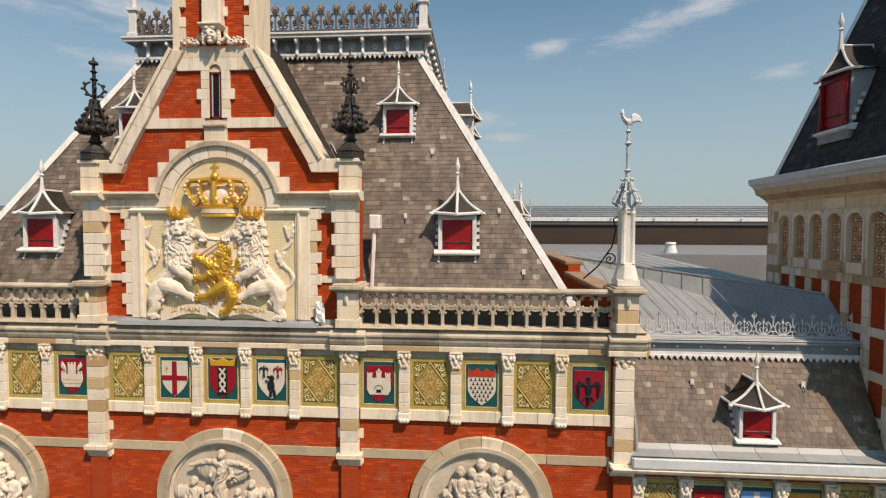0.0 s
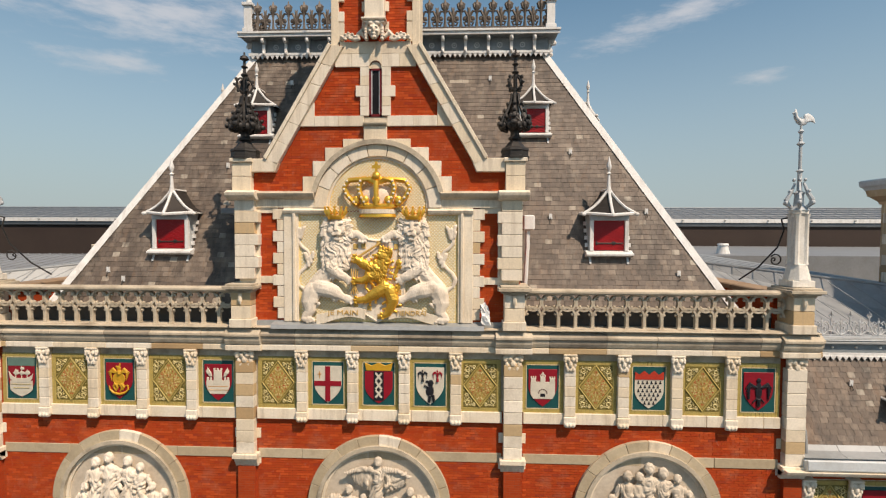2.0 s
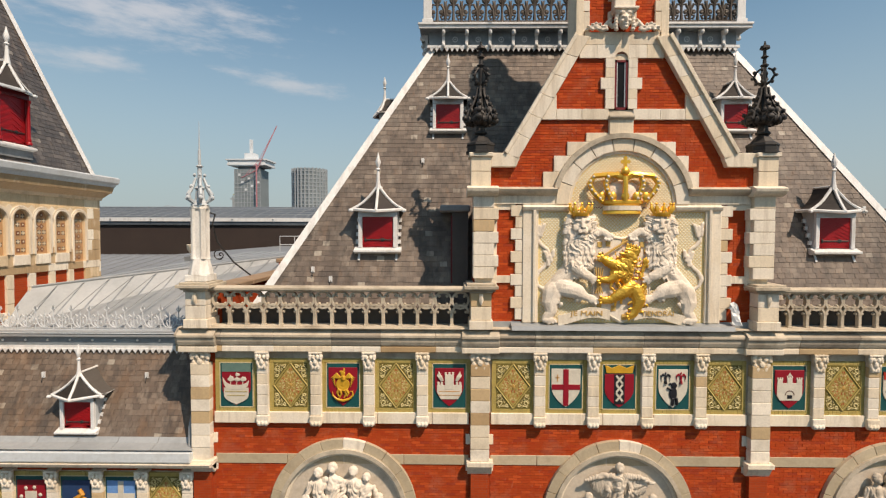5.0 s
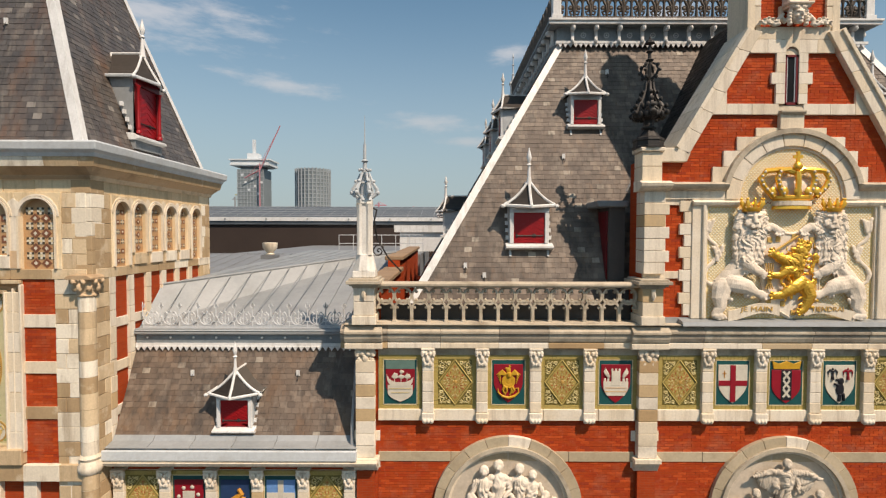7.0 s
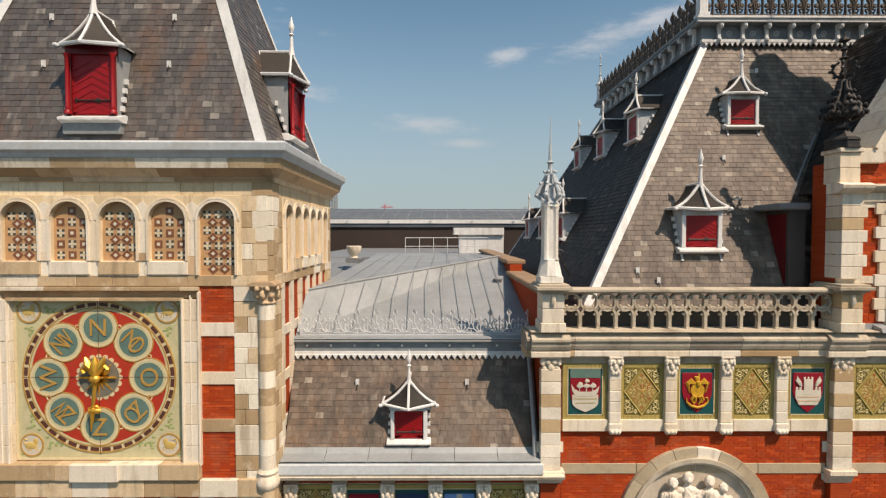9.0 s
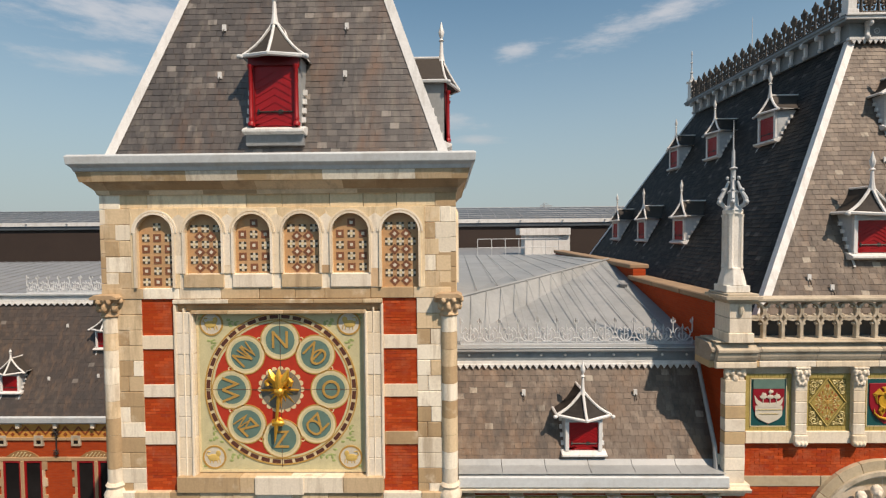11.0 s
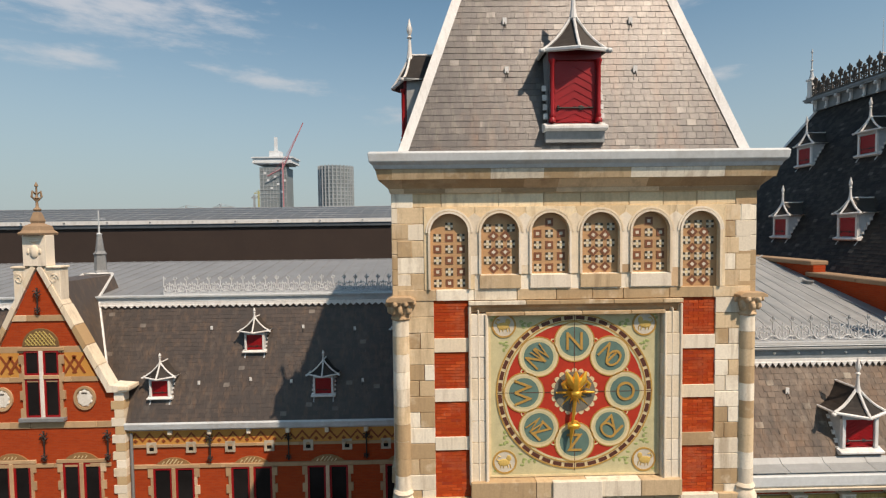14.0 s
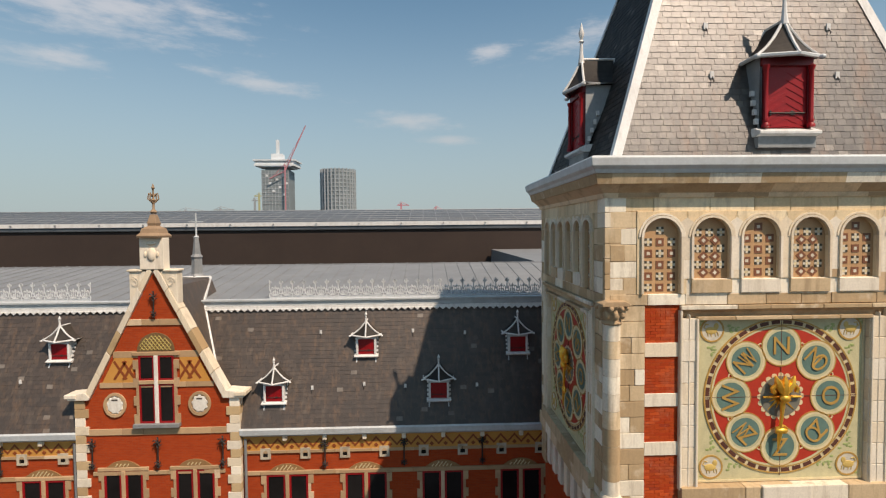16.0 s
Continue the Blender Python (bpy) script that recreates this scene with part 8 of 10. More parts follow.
def motif(cols, x, z, q, kind, y):
    """kind 0: a chequer of nine tiles; 1: a brown frame round a cream tile; 2: the same set on its point."""
    if kind == 0:
        for i in range(3):
            for j in range(3):
                c = 2 if (i, j) == (1, 1) else (0 if (i + j) % 2 == 0 else 1)
                px, pz = x + (i - 1) * q, z + (j - 1) * q
                cols[c].box(px - q * 0.46, px + q * 0.46, y - 0.006, y + 0.01, pz - q * 0.46, pz + q * 0.46)
        return
    turn = 0.0 if kind == 2 else math.pi / 4
    for r, c, d in ((q * 2.15, 3, 0.0), (q * 0.85, 1, 0.003)):
        cols[c].prism([(x + r * math.cos(turn + TAU * k / 4), z + r * math.sin(turn + TAU * k / 4)) for k in range(4)], y - 0.006 - d, y + 0.01)


def mosaic(parent, cx, r, z0, zs, y, kind, m):
    """Tile mosaic in an arched recess."""
    part("mosaic_ground", Shape().box(cx - r - 0.02, cx + r + 0.02, y, y + 0.03, z0, zs + r), T_BEIGE, parent, m=m)
    cols = [Shape() for _ in range(4)]
    q = r * 0.136
    step = 0.252 if kind == 0 else 0.178
    for j in range(int((zs + r * 0.9 - z0) / step)):
        z = z0 + 0.14 + j * step
        for i, dx in enumerate((-r * 0.62, 0, r * 0.62) if kind == 0 or j % 2 else (-r * 0.31, r * 0.31)):
            if z > zs and (abs(dx) + q * 1.6) ** 2 + (z + q * 1.6 - zs) ** 2 > r * r:
                continue
            motif(cols, cx + dx, z, q, (i + j) % 2 if kind == 0 else (0 if j % 2 else 2), y - 0.004)
    for s, mt in zip(cols, (T_SLATY, T_WHITE, T_CREAM, T_RUSSET)):
        if s.v:
            ob = part("mosaic_tiles", s, mt, parent, m=m)
            ob["kind"] = "stuff"


def tower_face(e, hw, m, dial, brick_mat, seed, strips=True):
    """One face of a tower, 2 hw wide between its corner shafts, with its wall plane at y 0. m: where it stands."""
    n = 6
    pitch = (2 * hw - 1.17) / n
    # arcade
    r = pitch * 0.378
    zs = 22.96 - r
    for i in range(n):
        cx = (i - (n - 1) / 2) * pitch
        zb = 21.28 if i in (0, n - 1) else 21.60
        mosaic(e, cx, r, zb, zs, -0.03, i % 2, m)
        part("arch_bay", Shape().arch_bay(cx - pitch / 2, cx + pitch / 2, zb, 23.10, cx, r, zs, -0.14, 0.02), STONE_ARCADE, e, bevel=0.006, m=m)
        hood = Shape().ring((cx, zs), r - 0.005, r + 0.045, -0.185, -0.12, 0, math.pi, 16).ring((cx, zs), r + 0.06, r + 0.10, -0.165, -0.12, 0, math.pi, 16)
        hood.box(cx - r - 0.045, cx - r + 0.005, -0.185, -0.12, zb + 0.02, zs).box(cx + r - 0.005, cx + r + 0.045, -0.185, -0.12, zb + 0.02, zs)
        part("arch_hood", hood, STONE_PALE, e, m=m)
        x0_, hj = cx - pitch / 2, pitch / 2 - r - 0.02
        if i:
            zj = zb + (0.44 if i % 2 else 0.20)
            part("arch_jamb", Shape().box(x0_ - hj, x0_ + hj, -0.147, -0.10, zb + 0.02, zj - 0.008), STONE_BROWN if i > 3 else STONE_PALE, e, m=m)
            part("arch_jamb", Shape().prism([(x0_ - hj, zj), (x0_ + hj, zj), (x0_ + hj, zs), (x0_ + hj + 0.05, zs + 0.20), (x0_ + hj + 0.10, zs + 0.27), (x0_, zs + 0.42), (x0_ - hj - 0.10, zs + 0.27), (x0_ - hj - 0.05, zs + 0.20), (x0_ - hj, zs)], -0.147, -0.10), STONE_PALE, e, m=m)
    for i in range(1, n - 1):
        cx = (i - (n - 1) / 2) * pitch
        part("arch_sill", Shape().box(cx - pitch / 2 + 0.10, cx + pitch / 2 - 0.10, -0.17, 0.02, 21.30, 21.60), STONE_WARM if i % 2 else STONE_PALE, e, bevel=0.01, m=m)
    part("sill_course", Shape().box(-2 * pitch, 2 * pitch, -0.125, 0.05, 21.27, 21.61), STONE_WARM, e, m=m)
    edge = n / 2 * pitch
    for k in (-1, 1):
        xa, xb = sorted((k * edge, k * hw))
        blocks(e, xa, xb, -0.12, 0.05, 21.28, 23.10, 0.34, STONE_WARM, m=m, seed=seed + k, cut=0.4)
    course(e, -hw, hw, -0.10, 0.05, 23.10, 23.42, 1.0, STONE_ARCADE, m=m, seed=seed + 4)
    course(e, -hw, hw, -0.13, 0.05, 21.04, 21.28, 0.8, STONE_WARM, m=m, seed=seed + 5)
    if not dial:
        # brick panels under each arch, between stone strips
        rows = ((19.98, 21.04), (18.86, 19.74), (17.72, 18.60), (16.30, 17.46))
        for i in range(n):
            cx = (i - (n - 1) / 2) * pitch
            for za, zb in rows:
                part("brick_field", Shape().box(cx - pitch / 2, cx + pitch / 2, -0.06, 0.05, za, zb), brick_mat, e, m=m)
        for i in range(n + 1):
            cx = (i - n / 2) * pitch
            blocks(e, cx - 0.12, cx + 0.12, -0.13, 0.05, 15.6, 21.04, 0.42, STONE_PALE if i % 2 else STONE_WHITE, m=m, seed=seed + 40 + i)
        for za, zb in ((19.74, 19.98), (18.60, 18.86), (17.46, 17.72)):
            course(e, -n / 2 * pitch, n / 2 * pitch, -0.10, 0.05, za, zb, pitch, STONE_WHITE, m=m, seed=seed + int(za))
        for k in (-1, 1):
            xa, xb = sorted((k * n / 2 * pitch, k * (hw - 0.02)))
            blocks(e, xa, xb, -0.12, 0.05, 15.0, 21.04, 0.36, STONE_WARM, m=m, seed=seed + 7 + k, cut=0.35, tooth=0.0)
        return
    # banded brick strips and quoins
    fw = 2.36
    for k in (-1, 1):
        if not strips:
            xa, xb = sorted((k * fw, k * (hw - 0.05)))
            blocks(e, xa, xb, -0.12, 0.05, 15.0, 21.04, 0.36, STONE_WARM, m=m, seed=seed + 7 + k, cut=0.35)
            continue
        xa, xb = sorted((k * fw, k * (hw - 0.78)))
        for i, (za, zb) in enumerate(TZ):
            part("brick_field", Shape().box(xa, xb, -0.082, 0.05, za, zb), brick_mat, e, m=m)
            if dial:
                brickwork(e, xa, xb, -0.082, za, zb, m=m, seed=seed + i)
        for i, (za, zb) in enumerate(((17.68, 17.98), (18.78, 19.07), (19.89, 20.20), (16.2, 16.55))):
            part("band_block", Shape().box(xa, xb, -0.12, 0.05, za, zb), STONE_WARM if i == 0 else STONE_WHITE, e, bevel=0.006, m=m)
        xa, xb = sorted((k * (hw - 0.78), k * (hw - 0.20)))
        blocks(e, xa, xb, -0.12, 0.05, 15.0, 21.04, 0.36, STONE_WARM, m=m, seed=seed + 7 + k, cut=0.35, tooth=0.0)
    # stone surround of the dial
    fr = fw
    for k in (-1, 1):
        xa, xb = sorted((k * (fr - 0.42), k * fr))
        blocks(e, xa, xb, -0.16, 0.05, 16.9, 20.74, 0.5, STONE_WHITE, m=m, seed=seed + 11 + k)
        for d0, d1, out in ((0.40, 0.34, 0.20), (0.22, 0.18, 0.172), (0.04, -0.02, 0.19)):
            xa, xb = sorted((k * (fr - d0), k * (fr - d1)))
            part("frame_bead", Shape().box(xa, xb, -out, 0.0, 16.9, 20.94 - d0 * 0.5), STONE, e, bevel=0.015, m=m)
    part("frame_head", Shape().moulding([(0.19, 20.95), (0.19, 21.02), (-0.05, 21.02), (-0.05, 20.74), (0.06, 20.76), (0.07, 20.86), (0.11, 20.92)], -fr, fr, 0.0), STONE_BROWN, e, bevel=0.004, m=m)
    course(e, -fr - 0.02, fr + 0.02, -0.215, -0.15, 20.94, 21.03, 1.0, STONE_WARM, "head_fillet", m=m, seed=seed + 13)
    course(e, -fr + 0.36, fr - 0.36, -0.20, 0.0, 20.70, 20.775, 1.1, STONE_WARM, "head_fillet", m=m, seed=seed + 14)
    course(e, -fr, fr, -0.26, 0.05, 16.62, 16.98, 1.2, STONE_WARM, m=m, seed=seed + 15)
    course(e, -hw, hw, -0.20, 0.05, 16.20, 16.60, 0.7, STONE_WARM, m=m, seed=seed + 16)
    for i in range(9):
        xa = -hw + 2 * hw * i / 9
        part("merlon", Shape().box(xa + 0.1, xa + 0.42, -0.12, 0.05, 15.2, 16.2), STONE_WHITE, e, bevel=0.01, m=m)


def wind_dial(at, label, turn=0.0):
    """Wind dial: teal discs with letters round a red star field, with a gilded pointer."""
    e = thing("wind_dial", at, label, "dial", "wind dials of the tower", turn=turn)
    part("ground", Shape().box(-1.93, 1.93, 0.0, 0.03, -1.93, 1.85), T_LIME, e, "pale green enamel ground")
    part("outer_ring", Shape().ring((0, 0), 1.60, 1.76, -0.012, 0.0, seg=64), T_CREAM, e)
    for i in range(40):
        a = TAU * (i + 0.5) / 40
        part("minute_dash", Shape().ring((0, 0), 1.64, 1.725, -0.018, -0.01, a - 0.058, a + 0.058, 3), T_BROWN, e)
    for r0, r1 in ((1.735, 1.765), (1.60, 1.625)):
        part("gilt_ring", Shape().ring((0, 0), r0, r1, -0.020, 0.0, seg=64), T_HONEY, e)
    part("inner_ring", Shape().ring((0, 0), 1.555, 1.60, -0.014, 0.0, seg=64), T_LIME, e)
    part("red_field", Shape().disc((0, 0), 1.56, -0.012, 0.0, 64), T_SCARLET, e, "scarlet enamel field")
    words = ["N", "NO", "O", "ZO", "Z", "ZW", "W", "NW"]
    for i, wd in enumerate(words):
        a = math.pi / 2 - TAU * i / 8
        c = (1.14 * math.cos(a), 1.14 * math.sin(a))
        part("disc_rim", Shape().ring(c, 0.385, 0.44, -0.022, -0.01, seg=28), T_CREAM, e)
        part("disc_edge", Shape().ring(c, 0.435, 0.46, -0.025, -0.01, seg=28), T_HONEY, e)
        part("disc_line", Shape().ring(c, 0.335, 0.385, -0.020, -0.01, seg=28), T_LIME, e)
        d = part("letter_disc", Shape().disc(c, 0.345, -0.018, -0.01, 28), T_TEAL, e, "teal enamel letter disc")
        rot = Matrix.Rotation(math.pi / 2 - a, 4, "Y")
        for q, ch in enumerate(wd):
            off = (q - (len(wd) - 1) / 2) * 0.17
            lettering("letter", ch, 0.58, T_HONEY, e, Matrix.Translation((c[0], -0.030 - 0.004 * q, c[1])) @ rot @ Matrix.Translation((off, 0, -0.01)), 0.004, 0.30 if len(wd) > 1 else None)
        b = a + TAU / 16
        part("stud_ring", Shape().ring((1.25 * math.cos(b), 1.25 * math.sin(b)), 0.035, 0.06, -0.022, -0.01, seg=10), T_CREAM, e)
    for i in range(20):
        part("hub_scallop", Shape().disc((0.475 * math.cos(TAU * i / 20), 0.475 * math.sin(TAU * i / 20)), 0.065, -0.018, -0.01, 10), T_CREAM, e)
    part("hub_disc", Shape().disc((0, 0), 0.465, -0.023, -0.01, 32), glaze("grey enamel", (0.20, 0.19, 0.15)), e)
    for i in range(16):
        rays = Shape()
        a = TAU * i / 16
        l = 0.44 if i % 2 == 0 else 0.3
        rays.prism([(0.05 * math.cos(a + 1.2), 0.05 * math.sin(a + 1.2)), (l * math.cos(a), l * math.sin(a)), (0.05 * math.cos(a - 1.2), 0.05 * math.sin(a - 1.2))], -0.034, -0.02)
        part("ray", rays, GOLD, e, "gilded ray")
    for dx, dz in ((-1.58, 1.52), (1.58, 1.52), (-1.58, -1.58), (1.58, -1.58)):
        part("corner_medal", Shape().ring((dx, dz), 0.235, 0.275, -0.016, 0.0, seg=24), T_HONEY, e)
        part("corner_disc", Shape().disc((dx, dz), 0.24, -0.010, 0.0, 24), T_WHITE, e)
        # a gilt curled device on the white disc
        f = -1 if dx > 0 else 1
        sg = Shape().ball((dx - f * 0.02, -0.012, dz - 0.01), (0.14, 0.016, 0.085), 12, 6).ball((dx + f * 0.09, -0.012, dz + 0.085), (0.06, 0.012, 0.075), 8, 6)
        for q in (-0.11, -0.04, 0.06, 0.12):
            sg.tube([(dx + f * q, -0.012, dz - 0.04), (dx + f * (q + 0.02), -0.012, dz - 0.14)], (0.014, 0.010), 5)
        sg.tube([(dx - f * 0.12, -0.012, dz + 0.02), (dx - f * 0.19, -0.012, dz + 0.06), (dx - f * 0.15, -0.012, dz + 0.14), (dx - f * 0.09, -0.012, dz + 0.12)], 0.016, 5)
        part("corner_device", sg, T_GILT, e)
        # small leaf sprays round each medal
        spray = Shape()
        for q in range(7):
            a = math.atan2(-dz, -dx) + (q - 3) * 0.33
            r0 = 0.40 + 0.05 * (q % 2)
            if math.hypot(dx + r0 * math.cos(a), dz + r0 * math.sin(a)) < 1.83 or max(abs(dx + r0 * math.cos(a)), abs(dz + r0 * math.sin(a))) > 1.84:
                a += math.pi
                r0 = 0.30
            spray.ball((dx + r0 * math.cos(a), -0.002, dz + r0 * math.sin(a)), (0.05, 0.008, 0.03), 6, 4)
        for sgn in (-1, 1):
            for q in range(5):
                t = 0.42 + 0.13 * q
                px, pz = (dx, dz - math.copysign(t, dz)) if sgn > 0 else (dx - math.copysign(t, dx), dz)
                if math.hypot(px, pz) > 1.80:
                    spray.ball((px, -0.002, pz), (0.035, 0.008, 0.05), 6, 4).ball((px + 0.05, -0.002, pz + 0.05), (0.04, 0.008, 0.02), 6, 4)
        part("leaf_spray", spray, T_SAGE, e)["kind"] = "stuff"
    for x0, x1, z0, z1 in ((-1.93, -1.88, -1.93, 1.85), (1.88, 1.93, -1.93, 1.85), (-1.88, 1.88, 1.80, 1.85), (-1.88, 1.88, -1.93, -1.88)):
        part("edge_line", Shape().box(x0, x1, -0.012, 0.0, z0, z1), T_CREAM, e)
    part("joint", Shape().box(-0.006, 0.006, -0.0225, -0.002, -1.8, 1.8).box(-1.75, 1.75, -0.0225, -0.002, -0.006, 0.006), T_BROWN, e)
    p = Shape().tube([(0.0, -0.25, 0.05), (-0.08, -0.25, -0.7)], (0.05, 0.035), 6).tube([(-0.08, -0.25, -0.75), (-0.13, -0.25, -1.22)], (0.06, 0.01), 6)
    p.ball((-0.04, -0.25, -0.74), (0.15, 0.06, 0.07), 8, 6)
    for k in (-1, 1):
        p.tube([(0.0, -0.27, 0.05), (k * 0.12, -0.27, 0.20), (k * 0.22, -0.27, 0.29), (k * 0.29, -0.27, 0.22), (k * 0.25, -0.27, 0.13)], 0.052, 6)
        p.tube([(0.0, -0.19, 0.0), (k * 0.43, -0.19, 0.0)], (0.035, 0.022), 6)
        p.tube([(0, -0.25, -0.62), (k * 0.12 - 0.05, -0.25, -0.68), (k * 0.10 - 0.06, -0.25, -0.80)], 0.025, 5)
    p.tube([(0, -0.28, -0.02), (0, -0.28, 0.26), (0, -0.28, 0.50)], (0.06, 0.10, 0.02), 6).ball((0, -0.28, 0.0), (0.12, 0.09, 0.10), 10, 8)
    for k in (-1, 0, 1):
        p.tube([(0, -0.27, 0.12), (k * 0.16, -0.28, 0.34), (k * 0.22, -0.27, 0.50)], (0.05, 0.09, 0.02), 6)
    p.v = [(q[0], q[1] + 0.12, q[2]) for q in p.v]
    part("pointer", p, GOLD, e, "gilded pointer with lily head", smooth=True)
    part("axle", Shape().lathe([(0.05, 0), (0.05, 0.15)], seg=8).mesh("axle"), IRON, e, place=pose(0, 0, 0, 90))
    return e


def tower(cx, with_dial, faces):
    y0, y1 = -0.33, 5.45
    hx, hy = 3.92, (y1 - y0) / 2
    cy = (y0 + y1) / 2
    e = structure("wall_tower", Shape().box(cx - hx, cx + hx, y0, y1, 0.0, 23.5), BRICK, "square brick and sandstone tower with tiled arcade and dial", "tower wall")
    mats = {"front": Matrix.Translation((cx, y0, 0)), "right": Matrix.Translation((cx + hx, cy, 0)) @ Matrix.Rotation(radians(90), 4, "Z"), "left": Matrix.Translation((cx - hx, cy, 0)) @ Matrix.Rotation(radians(-90), 4, "Z")}
    for f in faces:
        west = f == "left" and with_dial
        tower_face(e, hx if f == "front" else hy, mats[f], f == "front" or west, BRICK if f == "front" else BRICK_SIDE, int(cx) + len(f), not west)
    # corner shafts
    for kx, kyy in ((-1, y0), (1, y0)):
        x, y = cx + kx * (hx - 0.06), kyy - 0.05
        sh = thing("corner_shaft", (x, y, 0), "stone corner column with carved capital on the tower", "column", "corner columns of the towers")
        for i in range(14):
            z = 15.2 + i * 0.39
            part("drum", Shape().lathe([(0.19, 0.003), (0.19, 0.387)], 0, 0, z, 12), STONE_WARM, sh, smooth=True)
        part("annulet", Shape().lathe([(0.20, 16.35), (0.27, 16.45), (0.27, 16.55), (0.21, 16.68), (0.24, 16.75), (0.20, 16.82)], seg=12), STONE, sh, smooth=True)
        c = Shape().lathe([(0.19, 20.62), (0.23, 20.66), (0.20, 20.72), (0.24, 20.92), (0.33, 21.06)], seg=12)
        for i in range(8):
            a = TAU * i / 8
            c.ball((0.25 * math.cos(a), 0.25 * math.sin(a), 20.86), (0.07, 0.07, 0.11), 6, 5)
            c.ball((0.31 * math.cos(a + 0.4), 0.31 * math.sin(a + 0.4), 21.0), (0.06, 0.06, 0.07), 6, 5)
        part("capital", fused(c, 0.016, 0.012, (36, 36, 30)), STONE_BROWN, sh)
        part("abacus", Shape().prism([(-0.31, 21.05), (0.31, 21.05), (0.31, 21.10), (0.2, 21.16), (-0.2, 21.16), (-0.31, 21.10)], -0.31, 0.2), STONE_BROWN, sh, bevel=0.01)
    for kx in (-1, 1):
        xa, xb = sorted((cx + kx * (hx - 0.35), cx + kx * (hx + 0.12)))
        blocks(e, xa, xb, y0 - 0.118, y0 + 0.35, 21.06, 23.42, 0.337, STONE_WARM, seed=int(cx) + kx)
        xa, xb = sorted((cx + kx * (hx - 0.2), cx + kx * (hx + 0.10)))
        blocks(e, xa, xb, y1 - 0.4, y1 + 0.1, 15.0, 23.42, 0.36, STONE_WARM, seed=int(cx) + kx + 2)
    # cornice
    cn = thing("tower_cornice", (0, 0, 0), "sandstone cornice with pale zinc gutter round the tower", "cornice", kind="structure")
    for o0, o1, za, zb, mt in ((0.14, 0.17, 23.40, 23.50, STONE_BROWN), (0.17, 0.34, 23.50, 23.68, STONE_BROWN), (0.37, 0.42, 23.68, 23.90, STONE_WARM)):
        s = Shape()
        x0, x1 = cx - hx, cx + hx
        s.add([(x0 - o0, y0 - o0, za), (x1 + o0, y0 - o0, za), (x1 + o0, y1 + o0, za), (x0 - o0, y1 + o0, za), (x0 - o1, y0 - o1, zb), (x1 + o1, y0 - o1, zb), (x1 + o1, y1 + o1, zb), (x0 - o1, y1 + o1, zb)],
              [(3, 2, 1, 0), (4, 5, 6, 7), (0, 1, 5, 4), (1, 2, 6, 5), (2, 3, 7, 6), (3, 0, 4, 7)])
        part("cornice_bed", s, mt, cn)
        rng = random.Random(int(za * 10))
        x = x0 - o0 + 0.3
        while x < x1:
            l = rng.uniform(0.7, 1.3)
            xe = min(x + l, x1 + o0)
            sl = Shape().add([(x + 0.003, y0 - o0 - 0.006, za + 0.004), (xe - 0.003, y0 - o0 - 0.006, za + 0.004), (xe - 0.003, y0 - o1 - 0.006, zb - 0.004), (x + 0.003, y0 - o1 - 0.006, zb - 0.004),
                              (x + 0.003, y0 - o0 + 0.03, za + 0.004), (xe - 0.003, y0 - o0 + 0.03, za + 0.004), (xe - 0.003, y0 - o1 + 0.03, zb - 0.004), (x + 0.003, y0 - o1 + 0.03, zb - 0.004)],
                             [(0, 1, 2, 3), (7, 6, 5, 4), (0, 4, 5, 1), (1, 5, 6, 2), (2, 6, 7, 3), (3, 7, 4, 0)])
            part("cornice_stone", sl, mt, cn)
            x = xe
    o = [(0.44, 23.90), (0.47, 23.98), (0.54, 24.05), (0.56, 24.22), (0.52, 24.26), (0.30, 24.27)]
    s = Shape()
    loops = []
    for out, z in o:
        loops.append([(cx - hx - out, y0 - out, z), (cx + hx + out, y0 - out, z), (cx + hx + out, y1 + out, z), (cx - hx - out, y1 + out, z)])
    v = [p for lp in loops for p in lp]
    f = [(4 * i + j, 4 * i + (j + 1) % 4, 4 * i + 4 + (j + 1) % 4, 4 * i + 4 + j) for i in range(len(o) - 1) for j in range(4)] + [(3, 2, 1, 0), tuple(4 * (len(o) - 1) + j for j in range(4))]
    part("zinc_gutter", Shape().add(v, f), ZINC_PALE, cn, "pale zinc gutter", bevel=0.01)
    # roof
    zb, zt = 24.27, 33.0
    bx, by = hx - 0.09, hy + 0.06
    tx, ty = bx - (zt - zb) * 0.345, by - (zt - zb) * 0.235
    B = [(cx - bx, cy - by, zb), (cx + bx, cy - by, zb), (cx + bx, cy + by, zb), (cx - bx, cy + by, zb)]
    T = [(cx - tx, cy - ty, zt), (cx + tx, cy - ty, zt), (cx + tx, cy + ty, zt), (cx - tx, cy + ty, zt)]
    r = structure("roof_tower", Shape().add(B + T, [(0, 1, 5, 4), (1, 2, 6, 5), (2, 3, 7, 6), (3, 0, 4, 7), (4, 5, 6, 7), (3, 2, 1, 0)]), SLATE_PLAIN, "steep slate spire roof of the tower with white hips", "roof")
    if "front" in faces:
        slope_slates(r, B[0], B[1], T[0], T[1], count=300 if cx < 0 else 0, stretch=(0.1, 4.5, 1.0, 6.6), width=0.22, expo=0.15, seed=60, material=SLATE_PALE)
    if "right" in faces:
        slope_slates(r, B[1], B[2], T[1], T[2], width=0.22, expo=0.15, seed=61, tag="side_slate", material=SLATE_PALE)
    # left slope in the darker copy, which carries the shade as colour
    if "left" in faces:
        slope_slates(r, B[3], B[0], T[3], T[0], width=0.22, expo=0.15, seed=62, tag="side_slate", material=SLATE_DARK_SHADED)
